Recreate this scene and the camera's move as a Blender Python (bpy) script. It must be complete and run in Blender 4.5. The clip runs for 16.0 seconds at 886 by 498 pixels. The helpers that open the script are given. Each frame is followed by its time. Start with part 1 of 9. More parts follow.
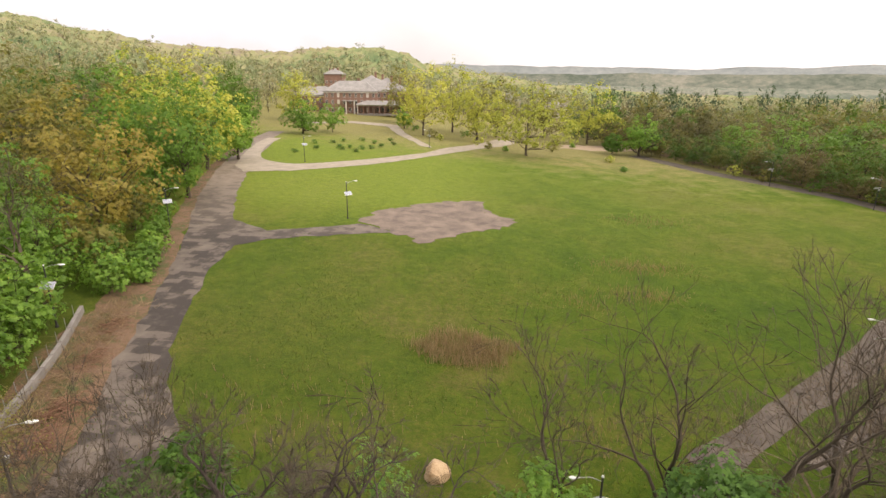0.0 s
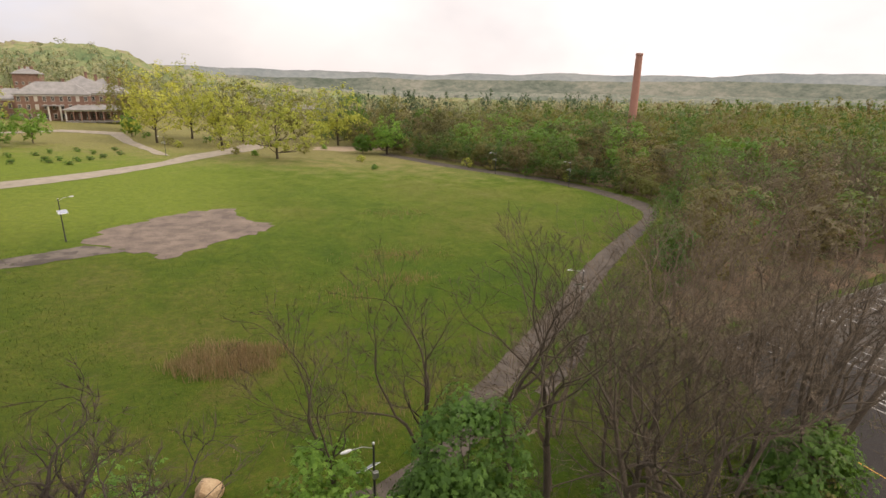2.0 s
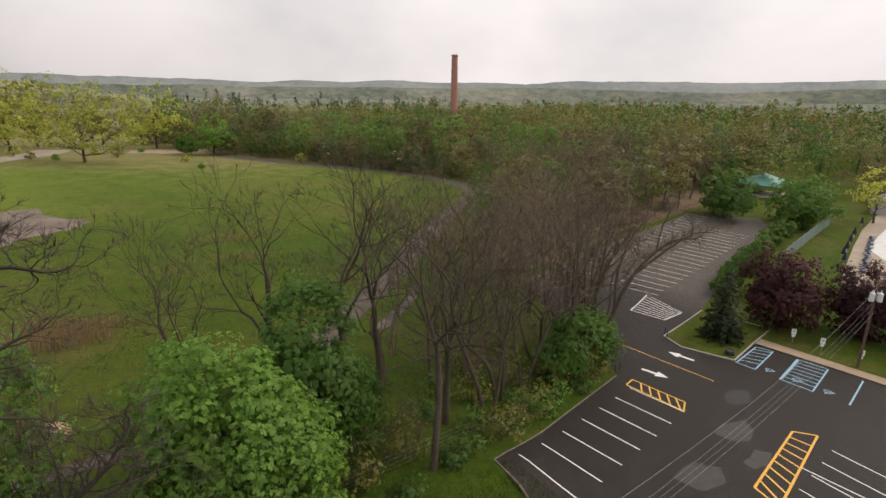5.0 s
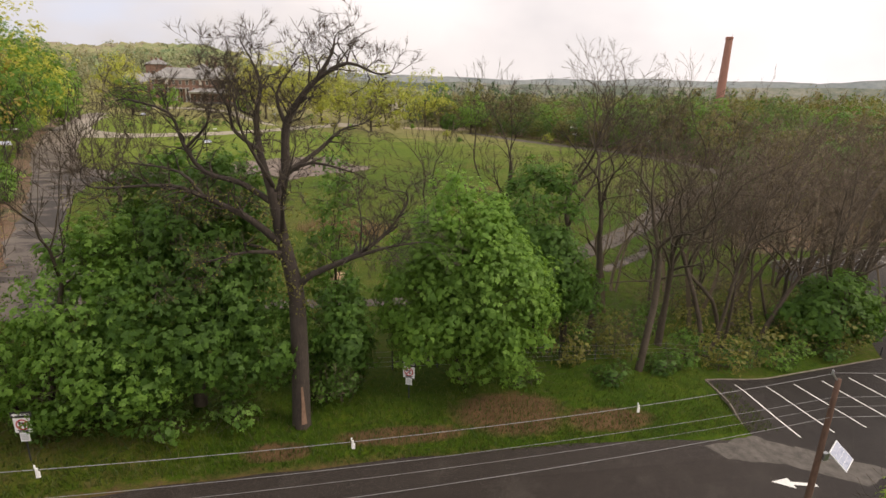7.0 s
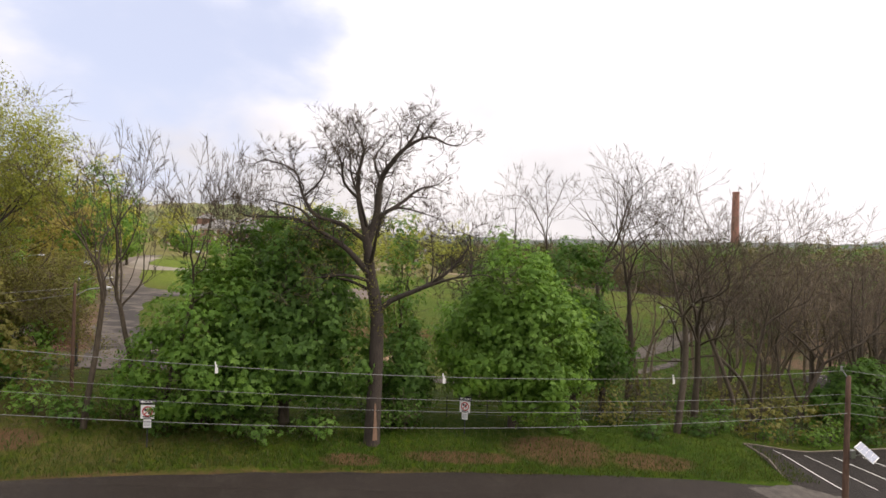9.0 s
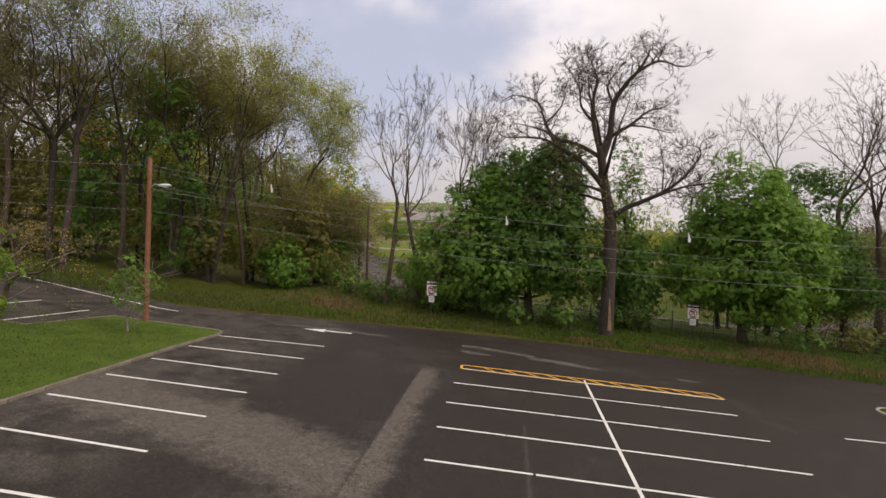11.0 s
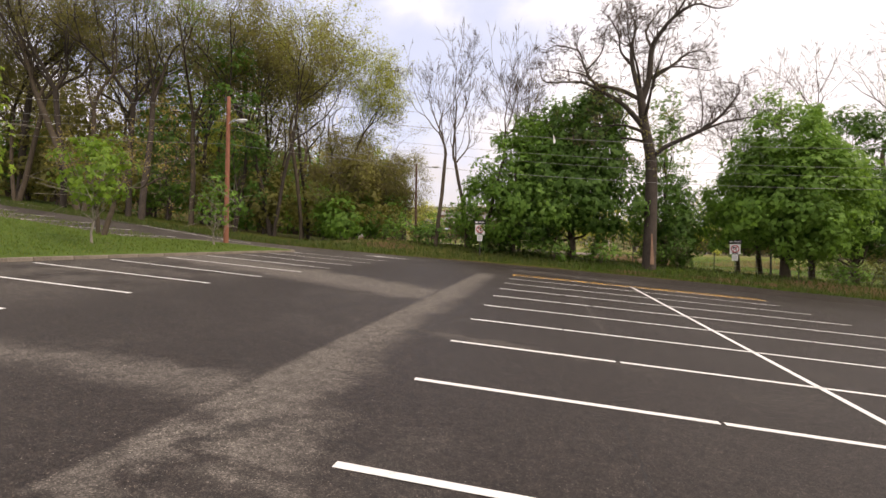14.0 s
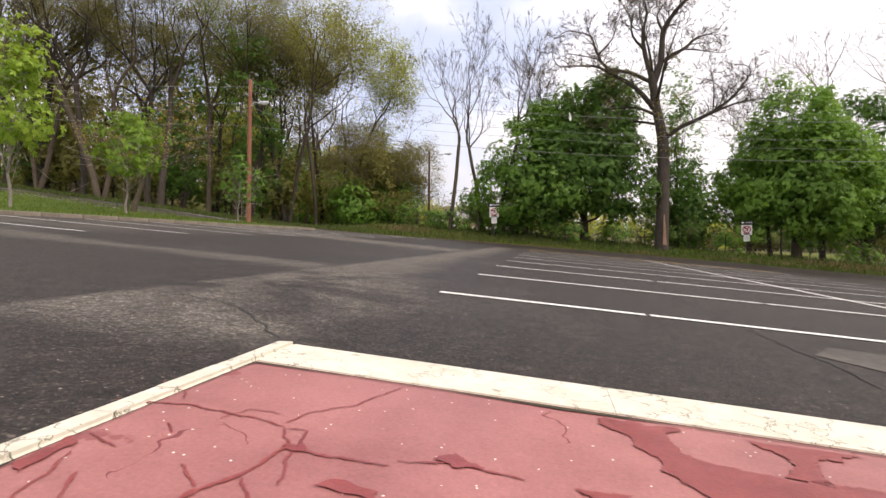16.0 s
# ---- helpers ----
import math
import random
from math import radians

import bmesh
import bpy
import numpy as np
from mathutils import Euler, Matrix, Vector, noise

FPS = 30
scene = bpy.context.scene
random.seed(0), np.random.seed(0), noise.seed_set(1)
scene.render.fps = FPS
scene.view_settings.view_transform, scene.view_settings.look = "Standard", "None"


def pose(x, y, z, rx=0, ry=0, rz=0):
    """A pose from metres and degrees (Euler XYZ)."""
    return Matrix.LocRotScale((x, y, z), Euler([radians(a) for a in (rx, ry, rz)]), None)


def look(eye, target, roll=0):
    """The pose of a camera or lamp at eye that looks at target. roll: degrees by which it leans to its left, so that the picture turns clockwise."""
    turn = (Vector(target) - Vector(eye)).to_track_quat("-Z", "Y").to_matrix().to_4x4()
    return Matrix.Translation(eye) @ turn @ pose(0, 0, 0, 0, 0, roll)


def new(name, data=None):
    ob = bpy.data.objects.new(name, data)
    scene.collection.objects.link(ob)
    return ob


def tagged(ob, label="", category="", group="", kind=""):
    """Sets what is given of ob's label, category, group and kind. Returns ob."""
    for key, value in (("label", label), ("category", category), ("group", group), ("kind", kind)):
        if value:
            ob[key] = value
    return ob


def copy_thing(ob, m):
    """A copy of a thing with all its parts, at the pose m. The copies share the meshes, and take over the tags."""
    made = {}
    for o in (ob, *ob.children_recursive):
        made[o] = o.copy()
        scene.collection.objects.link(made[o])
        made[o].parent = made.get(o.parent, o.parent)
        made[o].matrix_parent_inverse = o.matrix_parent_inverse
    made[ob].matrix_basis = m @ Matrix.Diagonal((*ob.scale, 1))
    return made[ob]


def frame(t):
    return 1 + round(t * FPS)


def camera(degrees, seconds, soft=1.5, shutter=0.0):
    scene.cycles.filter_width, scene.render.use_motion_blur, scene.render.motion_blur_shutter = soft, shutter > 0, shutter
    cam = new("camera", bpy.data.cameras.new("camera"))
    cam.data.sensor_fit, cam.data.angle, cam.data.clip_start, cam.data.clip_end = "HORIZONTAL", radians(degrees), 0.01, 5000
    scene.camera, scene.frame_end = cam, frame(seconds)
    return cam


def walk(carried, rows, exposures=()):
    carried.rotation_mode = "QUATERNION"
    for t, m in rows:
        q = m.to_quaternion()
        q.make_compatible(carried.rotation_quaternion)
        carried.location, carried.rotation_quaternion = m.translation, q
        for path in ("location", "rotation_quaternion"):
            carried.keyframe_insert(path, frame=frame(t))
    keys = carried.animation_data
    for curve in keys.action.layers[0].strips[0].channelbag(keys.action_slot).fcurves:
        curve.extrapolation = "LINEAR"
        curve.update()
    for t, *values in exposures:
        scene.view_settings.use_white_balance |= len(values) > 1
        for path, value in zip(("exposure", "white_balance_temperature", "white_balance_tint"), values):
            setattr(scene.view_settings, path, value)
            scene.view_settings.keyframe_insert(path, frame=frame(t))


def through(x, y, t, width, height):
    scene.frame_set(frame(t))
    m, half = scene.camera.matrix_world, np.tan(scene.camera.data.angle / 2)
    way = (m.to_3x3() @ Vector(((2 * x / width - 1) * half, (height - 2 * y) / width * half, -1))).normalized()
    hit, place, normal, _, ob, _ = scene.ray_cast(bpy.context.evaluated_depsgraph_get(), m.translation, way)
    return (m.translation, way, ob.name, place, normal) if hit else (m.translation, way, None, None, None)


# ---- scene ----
cam = camera(79.3, 16.0)
PATH = [
    (0, (1.31, -0.318, 31.005), (1.253, 1.589, 30.403), 0.6),
    (0.5, (1.735, -0.577, 30.735), (1.801, 1.328, 30.13), 0.7),
    (1, (2.129, -0.908, 30.552), (2.295, 0.993, 29.953), 0.7),
    (1.5, (2.413, -1.392, 30.427), (2.627, 0.506, 29.836), 0.7),
    (2, (2.428, -2.084, 30.288), (3.202, -0.333, 29.71), 0.9),
    (2.5, (2.003, -2.998, 30.093), (3.293, -1.58, 29.524), 0.3),
    (3, (1.454, -4.124, 29.804), (2.768, -2.724, 29.245), 0.5),
    (3.2, (1.227, -4.631, 29.624), (2.541, -3.23, 29.068), 0.7),
    (5.3, (-1.232, -11.737, 25.089), (-0.003, -10.253, 24.55), 0.5),
    (5.5, (-1.497, -12.251, 24.41), (-0.367, -10.692, 23.87), 0.5),
    (6, (-2.173, -13.478, 22.62), (-1.529, -11.664, 22.074), 1.1),
    (6.5, (-2.861, -14.898, 21.019), (-2.364, -13.042, 20.463), 1.5),
    (7, (-3.628, -16.406, 19.483), (-3.116, -14.555, 18.923), 1.4),
    (7.5, (-4.509, -18.055, 17.765), (-3.944, -16.217, 17.216), 1.3),
    (8, (-5.421, -19.708, 16.118), (-4.913, -17.852, 15.572), 1.3),
    (8.5, (-6.344, -21.27, 14.704), (-5.879, -19.351, 14.388), 1.5),
    (9, (-7.452, -22.85, 13.44), (-7.013, -20.899, 13.452), 1.7),
    (9.5, (-8.959, -24.339, 12.373), (-8.577, -22.376, 12.354), 1.9),
    (10, (-10.604, -26.084, 10.645), (-10.527, -24.086, 10.621), 2.1),
    (10.2, (-11.079, -26.711, 9.968), (-11.105, -24.711, 9.944), 2.1),
    (12.3, (-11.209, -30.367, 4.355), (-11.533, -28.394, 4.363), 1.1),
    (12.5, (-11.255, -30.537, 4.094), (-11.583, -28.564, 4.103), 1.0),
    (13, (-11.439, -30.781, 3.548), (-11.784, -28.811, 3.556), 0.9),
    (13.5, (-11.645, -30.949, 2.963), (-12.005, -28.982, 2.971), 0.8),
    (14, (-11.821, -31.126, 2.447), (-12.19, -29.161, 2.456), 0.7),
    (14.5, (-11.994, -31.32, 2.01), (-12.366, -29.355, 2.021), 0.6),
    (15, (-12.155, -31.531, 1.655), (-12.531, -29.567, 1.667), 0.4),
    (15.5, (-12.317, -31.738, 1.34), (-12.698, -29.775, 1.352), 0.4),
    (16, (-12.495, -31.927, 1.058), (-12.88, -29.965, 1.068), 0.4),
]
EXPOSURES = [(0, 0.56, 7700, 18), (1.5, 0.30, 7700, 18), (2.5, 0.08, 7500, 18), (5.3, -0.2, 7300, 16), (7.5, 0.16, 7500, 18), (8.2, 0.2, 7500, 18), (8.6, 0.25, 7500, 18), (9.2, 0.02, 7100, 17), (10.2, -0.42, 7200, 18), (12.5, 0.14, 7700, 20), (14, 0.25, 7600, 20), (15.5, 0.42, 7400, 19), (16, 0.3, 7200, 18)]
walk(cam, [(t, look(eye, target, roll)) for t, eye, target, roll in PATH], EXPOSURES)

# ---------------------------------------------------------------- sky, sun
SUN_EL, SUN_AZ = radians(42), radians(112)          # height, and turn from +y towards +x
world = bpy.data.worlds.new("sky")
scene.world = world
world.use_nodes = True
wn, wl = world.node_tree.nodes, world.node_tree.links
wn.clear()
w_out = wn.new("ShaderNodeOutputWorld")
w_bg = wn.new("ShaderNodeBackground")
w_sky = wn.new("ShaderNodeTexSky")
w_sky.sky_type, w_sky.sun_disc = "NISHITA", False
w_sky.sun_elevation, w_sky.sun_rotation = SUN_EL, SUN_AZ
w_sky.air_density, w_sky.dust_density, w_sky.altitude = 1.0, 2.0, 100
w_co = wn.new("ShaderNodeTexCoord")
w_map = wn.new("ShaderNodeMapping")
w_map.inputs["Scale"].default_value = (1.0, 1.0, 1.7)
w_map.inputs["Location"].default_value = (0.35, 0.1, 0.0)
w_noise = wn.new("ShaderNodeTexNoise")
w_noise.inputs["Scale"].default_value, w_noise.inputs["Detail"].default_value = 4.2, 7
w_noise.inputs["Roughness"].default_value, w_noise.inputs["Distortion"].default_value = 0.48, 0.15
w_dot = wn.new("ShaderNodeVectorMath")
w_dot.operation = "DOT_PRODUCT"
w_dot.inputs[1].default_value = (-0.433, 0.75, 0.5)   # the cloud sheet opens that way
w_add = wn.new("ShaderNodeMath")
w_add.operation = "MULTIPLY_ADD"
w_add.inputs[1].default_value = 0.55
w_ramp = wn.new("ShaderNodeMapRange")
w_ramp.interpolation_type = "SMOOTHERSTEP"
w_ramp.inputs["From Min"].default_value, w_ramp.inputs["From Max"].default_value = 1.05, 1.32
w_ramp.inputs["To Min"].default_value, w_ramp.inputs["To Max"].default_value = 1.0, 0.0
w_mix = wn.new("ShaderNodeMixRGB")
w_noise2 = wn.new("ShaderNodeTexNoise")
w_noise2.inputs["Scale"].default_value, w_noise2.inputs["Detail"].default_value = 2.2, 5
w_noise2.inputs["Roughness"].default_value = 0.5
w_cloud = wn.new("ShaderNodeValToRGB")
w_cloud.color_ramp.elements[0].position, w_cloud.color_ramp.elements[1].position = 0.34, 0.60
w_cloud.color_ramp.elements[0].color = (8.1, 8.5, 9.2, 1)
w_cloud.color_ramp.elements[1].color = (10.6, 10.9, 11.5, 1)
wl.new(w_co.outputs["Generated"], w_map.inputs["Vector"])
wl.new(w_map.outputs["Vector"], w_noise.inputs["Vector"])
wl.new(w_map.outputs["Vector"], w_noise2.inputs["Vector"])
wl.new(w_co.outputs["Generated"], w_dot.inputs[0])
wl.new(w_noise.outputs["Fac"], w_add.inputs[0])
wl.new(w_dot.outputs["Value"], w_add.inputs[2])
wl.new(w_add.outputs["Value"], w_ramp.inputs["Value"])
wl.new(w_noise2.outputs["Fac"], w_cloud.inputs["Fac"])
wl.new(w_ramp.outputs["Result"], w_mix.inputs["Fac"])
w_veil = wn.new("ShaderNodeMixRGB")      # thin high cloud over the blue
w_veil.inputs["Fac"].default_value = 0.74
w_veil.inputs["Color2"].default_value = (6.5, 7.7, 10.3, 1)
wl.new(w_sky.outputs["Color"], w_veil.inputs["Color1"])
wl.new(w_veil.outputs["Color"], w_mix.inputs["Color1"])
w_sep = wn.new("ShaderNodeSeparateXYZ")      # the sheet is dimmer towards the horizon
w_low = wn.new("ShaderNodeMapRange")
w_low.inputs["From Min"].default_value, w_low.inputs["From Max"].default_value = 0.02, 0.42
w_low.inputs["To Max"].default_value = 1.16
w_east = wn.new("ShaderNodeMapRange")        # and brighter again on the sun's side
w_east.inputs["From Min"].default_value, w_east.inputs["From Max"].default_value = -0.1, 0.75
w_east.inputs["To Min"].default_value, w_east.inputs["To Max"].default_value = 0.58, 0.86
w_dim = wn.new("ShaderNodeVectorMath")
w_dim.operation = "SCALE"
wl.new(w_co.outputs["Generated"], w_sep.inputs[0])
wl.new(w_sep.outputs["Z"], w_low.inputs["Value"])
wl.new(w_sep.outputs["X"], w_east.inputs["Value"])
wl.new(w_east.outputs["Result"], w_low.inputs["To Min"])
wl.new(w_cloud.outputs["Color"], w_dim.inputs[0])
wl.new(w_low.outputs["Result"], w_dim.inputs["Scale"])
wl.new(w_dim.outputs["Vector"], w_mix.inputs["Color2"])
wl.new(w_mix.outputs["Color"], w_bg.inputs["Color"])
wl.new(w_bg.outputs["Background"], w_out.inputs["Surface"])
w_bg.inputs["Strength"].default_value = 0.11

sun = new("sun", bpy.data.lights.new("sun", "SUN"))
sun.data.energy, sun.data.angle, sun.data.color = 1.9, radians(22), (1.0, 0.93, 0.82)
_sd = Vector((math.sin(SUN_AZ) * math.cos(SUN_EL), math.cos(SUN_AZ) * math.cos(SUN_EL), math.sin(SUN_EL)))
sun.matrix_world = look(_sd * 200, (0, 0, 0))


# ---------------------------------------------------------------- materials
def mat_nodes(name):
    m = bpy.data.materials.new(name)
    m.use_nodes = True
    n, l = m.node_tree.nodes, m.node_tree.links
    return m, n, l, n["Principled BSDF"]


def ramp_node(n, stops):
    r = n.new("ShaderNodeValToRGB")
    e = r.color_ramp.elements
    while len(e) < len(stops):
        e.new(0.5)
    for k, (p, c) in zip(e, stops):
        k.position, k.color = p, (*c, 1)
    return r


def noise_node(n, l, vec, scale, detail=4, rough=0.55, dist=0.0):
    t = n.new("ShaderNodeTexNoise")
    t.inputs["Scale"].default_value, t.inputs["Detail"].default_value = scale, detail
    t.inputs["Roughness"].default_value, t.inputs["Distortion"].default_value = rough, dist
    l.new(vec, t.inputs["Vector"])
    return t.outputs["Fac"]


def math_node(n, l, op, a, b=0.0, c=None, clamp=False):
    m = n.new("ShaderNodeMath")
    m.operation, m.use_clamp = op, clamp
    for i, v in enumerate((a, b) if c is None else (a, b, c)):
        if isinstance(v, (int, float)):
            m.inputs[i].default_value = v
        else:
            l.new(v, m.inputs[i])
    return m.outputs[0]


def mix_node(n, l, fac, a, b, kind="MIX"):
    m = n.new("ShaderNodeMixRGB")
    m.blend_type = kind
    for s, v in zip(("Fac", "Color1", "Color2"), (fac, a, b)):
        if isinstance(v, (int, float)):
            m.inputs[s].default_value = v
        elif isinstance(v, tuple):
            m.inputs[s].default_value = (*v, 1)
        else:
            l.new(v, m.inputs[s])
    return m.outputs[0]


def bump_node(n, l, height, strength, distance, target):
    b = n.new("ShaderNodeBump")
    b.inputs["Strength"].default_value, b.inputs["Distance"].default_value = strength, distance
    l.new(height, b.inputs["Height"])
    l.new(b.outputs["Normal"], target.inputs["Normal"])


def place_vec(n):
    return n.new("ShaderNodeNewGeometry").outputs["Position"]


def plain(name, a, b, scale=4.0, rough=0.7, metal=0.0, fine=40.0, bump=0.15, dist=0.01):
    """Two tones mixed by a coarse and a fine grain."""
    m, n, l, p = mat_nodes(name)
    v = n.new("ShaderNodeTexCoord").outputs["Object"]
    f1, f2 = noise_node(n, l, v, scale, 5), noise_node(n, l, v, fine, 3)
    f = math_node(n, l, "MULTIPLY_ADD", f2, 0.4, math_node(n, l, "MULTIPLY", f1, 0.6))
    r = ramp_node(n, [(0.35, a), (0.65, b)])
    l.new(f, r.inputs["Fac"])
    l.new(r.outputs["Color"], p.inputs["Base Color"])
    p.inputs["Roughness"].default_value, p.inputs["Metallic"].default_value = rough, metal
    bump_node(n, l, f2, bump, dist, p)
    return m


def leafy(name, stops, through=0.35, by_tree=0.5, rough=0.55, each=False):
    """Leaves: a tone by leaf and by tree, matt with some light passing through."""
    m, n, l, p = mat_nodes(name)
    geo = n.new("ShaderNodeNewGeometry")
    att = n.new("ShaderNodeAttribute")
    att.attribute_name = "tint"
    tone = n.new("ShaderNodeObjectInfo").outputs["Random"] if each else att.outputs["Fac"]
    f = math_node(n, l, "MULTIPLY_ADD", geo.outputs["Random Per Island"], 1 - by_tree, math_node(n, l, "MULTIPLY", tone, by_tree))
    r = ramp_node(n, stops)
    l.new(f, r.inputs["Fac"])
    l.new(r.outputs["Color"], p.inputs["Base Color"])
    p.inputs["Roughness"].default_value = rough
    p.inputs["Specular IOR Level"].default_value = 0.3
    tr = n.new("ShaderNodeBsdfTranslucent")
    through = max(through, 0.32)
    k = 0.95 * (1 - through) / through
    bright = mix_node(n, l, 1.0, r.outputs["Color"], (1.04 * k, k, 0.72 * k), "MULTIPLY")
    l.new(bright, tr.inputs["Color"])
    mx = n.new("ShaderNodeMixShader")
    mx.inputs["Fac"].default_value = through
    l.new(p.outputs["BSDF"], mx.inputs[1])
    l.new(tr.outputs["BSDF"], mx.inputs[2])
    l.new(mx.outputs["Shader"], n["Material Output"].inputs["Surface"])
    return m


def bark(name, a, b, bump=0.6):
    m, n, l, p = mat_nodes(name)
    v = n.new("ShaderNodeTexCoord").outputs["Object"]
    mp = n.new("ShaderNodeMapping")
    mp.inputs["Scale"].default_value = (1, 1, 0.2)
    l.new(v, mp.inputs["Vector"])
    f1, f2 = noise_node(n, l, mp.outputs["Vector"], 14, 6, 0.65), noise_node(n, l, v, 0.8, 3)
    r = ramp_node(n, [(0.3, a), (0.7, b)])
    l.new(math_node(n, l, "MULTIPLY_ADD", f1, 0.7, math_node(n, l, "MULTIPLY", f2, 0.3)), r.inputs["Fac"])
    l.new(r.outputs["Color"], p.inputs["Base Color"])
    p.inputs["Roughness"].default_value = 0.9
    bump_node(n, l, f1, bump, 0.04, p)
    return m


# --- grass of field and verges
M_GRASS, n, l, p = mat_nodes("grass_ground")
v = place_vec(n)
big, mid, fine = noise_node(n, l, v, 0.022, 5, 0.6, 0.4), noise_node(n, l, v, 0.16, 6, 0.62), noise_node(n, l, v, 2.6, 6, 0.7)
tiny = noise_node(n, l, v, 14.0, 4, 0.7)
f = math_node(n, l, "MULTIPLY_ADD", mid, 0.22, math_node(n, l, "MULTIPLY", big, 0.46))
f = math_node(n, l, "MULTIPLY_ADD", fine, 0.36, f)
r = ramp_node(n, [(0.38, (0.020, 0.050, 0.003)), (0.47, (0.036, 0.072, 0.004)), (0.53, (0.056, 0.083, 0.007)), (0.58, (0.080, 0.084, 0.017)), (0.66, (0.108, 0.087, 0.042))])
l.new(f, r.inputs["Fac"])
sep = n.new("ShaderNodeSeparateXYZ")
l.new(v, sep.inputs[0])
# mown lawn north-west with its sunlight painted in paler, rough dry grass north-east
lawn = math_node(n, l, "MULTIPLY", math_node(n, l, "MULTIPLY_ADD", sep.outputs["Y"], 0.03, -2.85, clamp=True), math_node(n, l, "MULTIPLY_ADD", sep.outputs["X"], -0.035, 0.75, clamp=True))
col = mix_node(n, l, math_node(n, l, "MULTIPLY", lawn, 0.6), r.outputs["Color"], (0.165, 0.215, 0.032))
olive = math_node(n, l, "MULTIPLY", math_node(n, l, "MULTIPLY_ADD", sep.outputs["X"], -0.022, 0.35, clamp=True), math_node(n, l, "MULTIPLY", math_node(n, l, "MULTIPLY_ADD", sep.outputs["Y"], -0.02, 2.0, clamp=True), math_node(n, l, "GREATER_THAN", sep.outputs["Y"], 20.0)))
col = mix_node(n, l, math_node(n, l, "MULTIPLY", olive, math_node(n, l, "MULTIPLY_ADD", big, 2.0, -0.62, clamp=True)), col, (0.090, 0.098, 0.024))
dry = math_node(n, l, "MULTIPLY_ADD", sep.outputs["Y"], 0.02, math_node(n, l, "MULTIPLY_ADD", mid, 2.4, math_node(n, l, "MULTIPLY_ADD", sep.outputs["X"], 0.008, -4.9)), clamp=True)
# sunshine on the far field painted in: grass brightens northwards
sunlit_n = math_node(n, l, "MULTIPLY", math_node(n, l, "MULTIPLY_ADD", sep.outputs["Y"], 0.0075, -0.38, clamp=True), math_node(n, l, "MULTIPLY_ADD", mid, 0.9, 0.1, clamp=True))
col = mix_node(n, l, math_node(n, l, "MULTIPLY", sunlit_n, 0.9), col, (0.130, 0.182, 0.024))
col = mix_node(n, l, math_node(n, l, "MULTIPLY", dry, 0.7), col, (0.215, 0.180, 0.085))
mown = math_node(n, l, "MULTIPLY", math_node(n, l, "MULTIPLY_ADD", sep.outputs["X"], -2.0, -52.0, clamp=True), math_node(n, l, "MULTIPLY_ADD", sep.outputs["Y"], -2.0, -1.0, clamp=True))
col = mix_node(n, l, math_node(n, l, "MULTIPLY", mown, 0.75), col, (0.085, 0.138, 0.024))
dirt = ramp_node(n, [(0.64, (0, 0, 0)), (0.74, (1, 1, 1))])
l.new(noise_node(n, l, v, 0.45, 6, 0.68), dirt.inputs["Fac"])
col = mix_node(n, l, math_node(n, l, "MULTIPLY", dirt.outputs["Color"], 0.5), col, (0.15, 0.115, 0.07))
# bare earth on the bank and the trodden rim of the road
soil = None
for cx, cy, rx, ry in ((8.6, 10.9, 5.0, 2.6), (-5.4, 9.0, 2.4, 0.9), (15.0, 9.8, 4.4, 1.4), (-24.0, 9.8, 3.0, 1.6), (1.5, 9.6, 5.0, 0.9)):
    ex = math_node(n, l, "MULTIPLY", math_node(n, l, "SUBTRACT", sep.outputs["X"], cx), 1 / rx)
    ey = math_node(n, l, "MULTIPLY", math_node(n, l, "SUBTRACT", sep.outputs["Y"], cy), 1 / ry)
    rr = math_node(n, l, "ADD", math_node(n, l, "MULTIPLY", ex, ex), math_node(n, l, "MULTIPLY", ey, ey))
    one = math_node(n, l, "SUBTRACT", 1.0, rr, clamp=True)
    soil = one if soil is None else math_node(n, l, "MAXIMUM", soil, one)
rimy = math_node(n, l, "MULTIPLY_ADD", math_node(n, l, "MULTIPLY", sep.outputs["X"], sep.outputs["X"]), 0.0032, math_node(n, l, "SUBTRACT", sep.outputs["Y"], 7.6))
rim = math_node(n, l, "SUBTRACT", 1.0, math_node(n, l, "MULTIPLY", math_node(n, l, "ABSOLUTE", rimy), 0.75), clamp=True)
rim = math_node(n, l, "MULTIPLY", rim, math_node(n, l, "LESS_THAN", math_node(n, l, "ABSOLUTE", sep.outputs["X"]), 40.0))
soil = math_node(n, l, "MAXIMUM", soil, math_node(n, l, "MULTIPLY", rim, 0.65))
soilf = ramp_node(n, [(0.50, (0, 0, 0)), (0.72, (1, 1, 1))])
l.new(math_node(n, l, "MULTIPLY_ADD", soil, 0.56, math_node(n, l, "MULTIPLY_ADD", fine, 0.32, math_node(n, l, "MULTIPLY", noise_node(n, l, v, 0.7, 6, 0.7), 0.36))), soilf.inputs["Fac"])
col = mix_node(n, l, math_node(n, l, "MULTIPLY", soilf.outputs["Color"], 0.85), col, (0.118, 0.066, 0.038))
mottle = ramp_node(n, [(0.34, (0.68, 0.72, 0.66)), (0.5, (1.0, 1.0, 1.0)), (0.66, (1.34, 1.26, 1.2))])
l.new(noise_node(n, l, v, 0.75, 8, 0.78), mottle.inputs["Fac"])
col = mix_node(n, l, 0.9, col, mottle.outputs["Color"], "MULTIPLY")
shade = ramp_node(n, [(0.3, (0.45, 0.45, 0.45)), (0.6, (1.25, 1.25, 1.25))])
l.new(tiny, shade.inputs["Fac"])
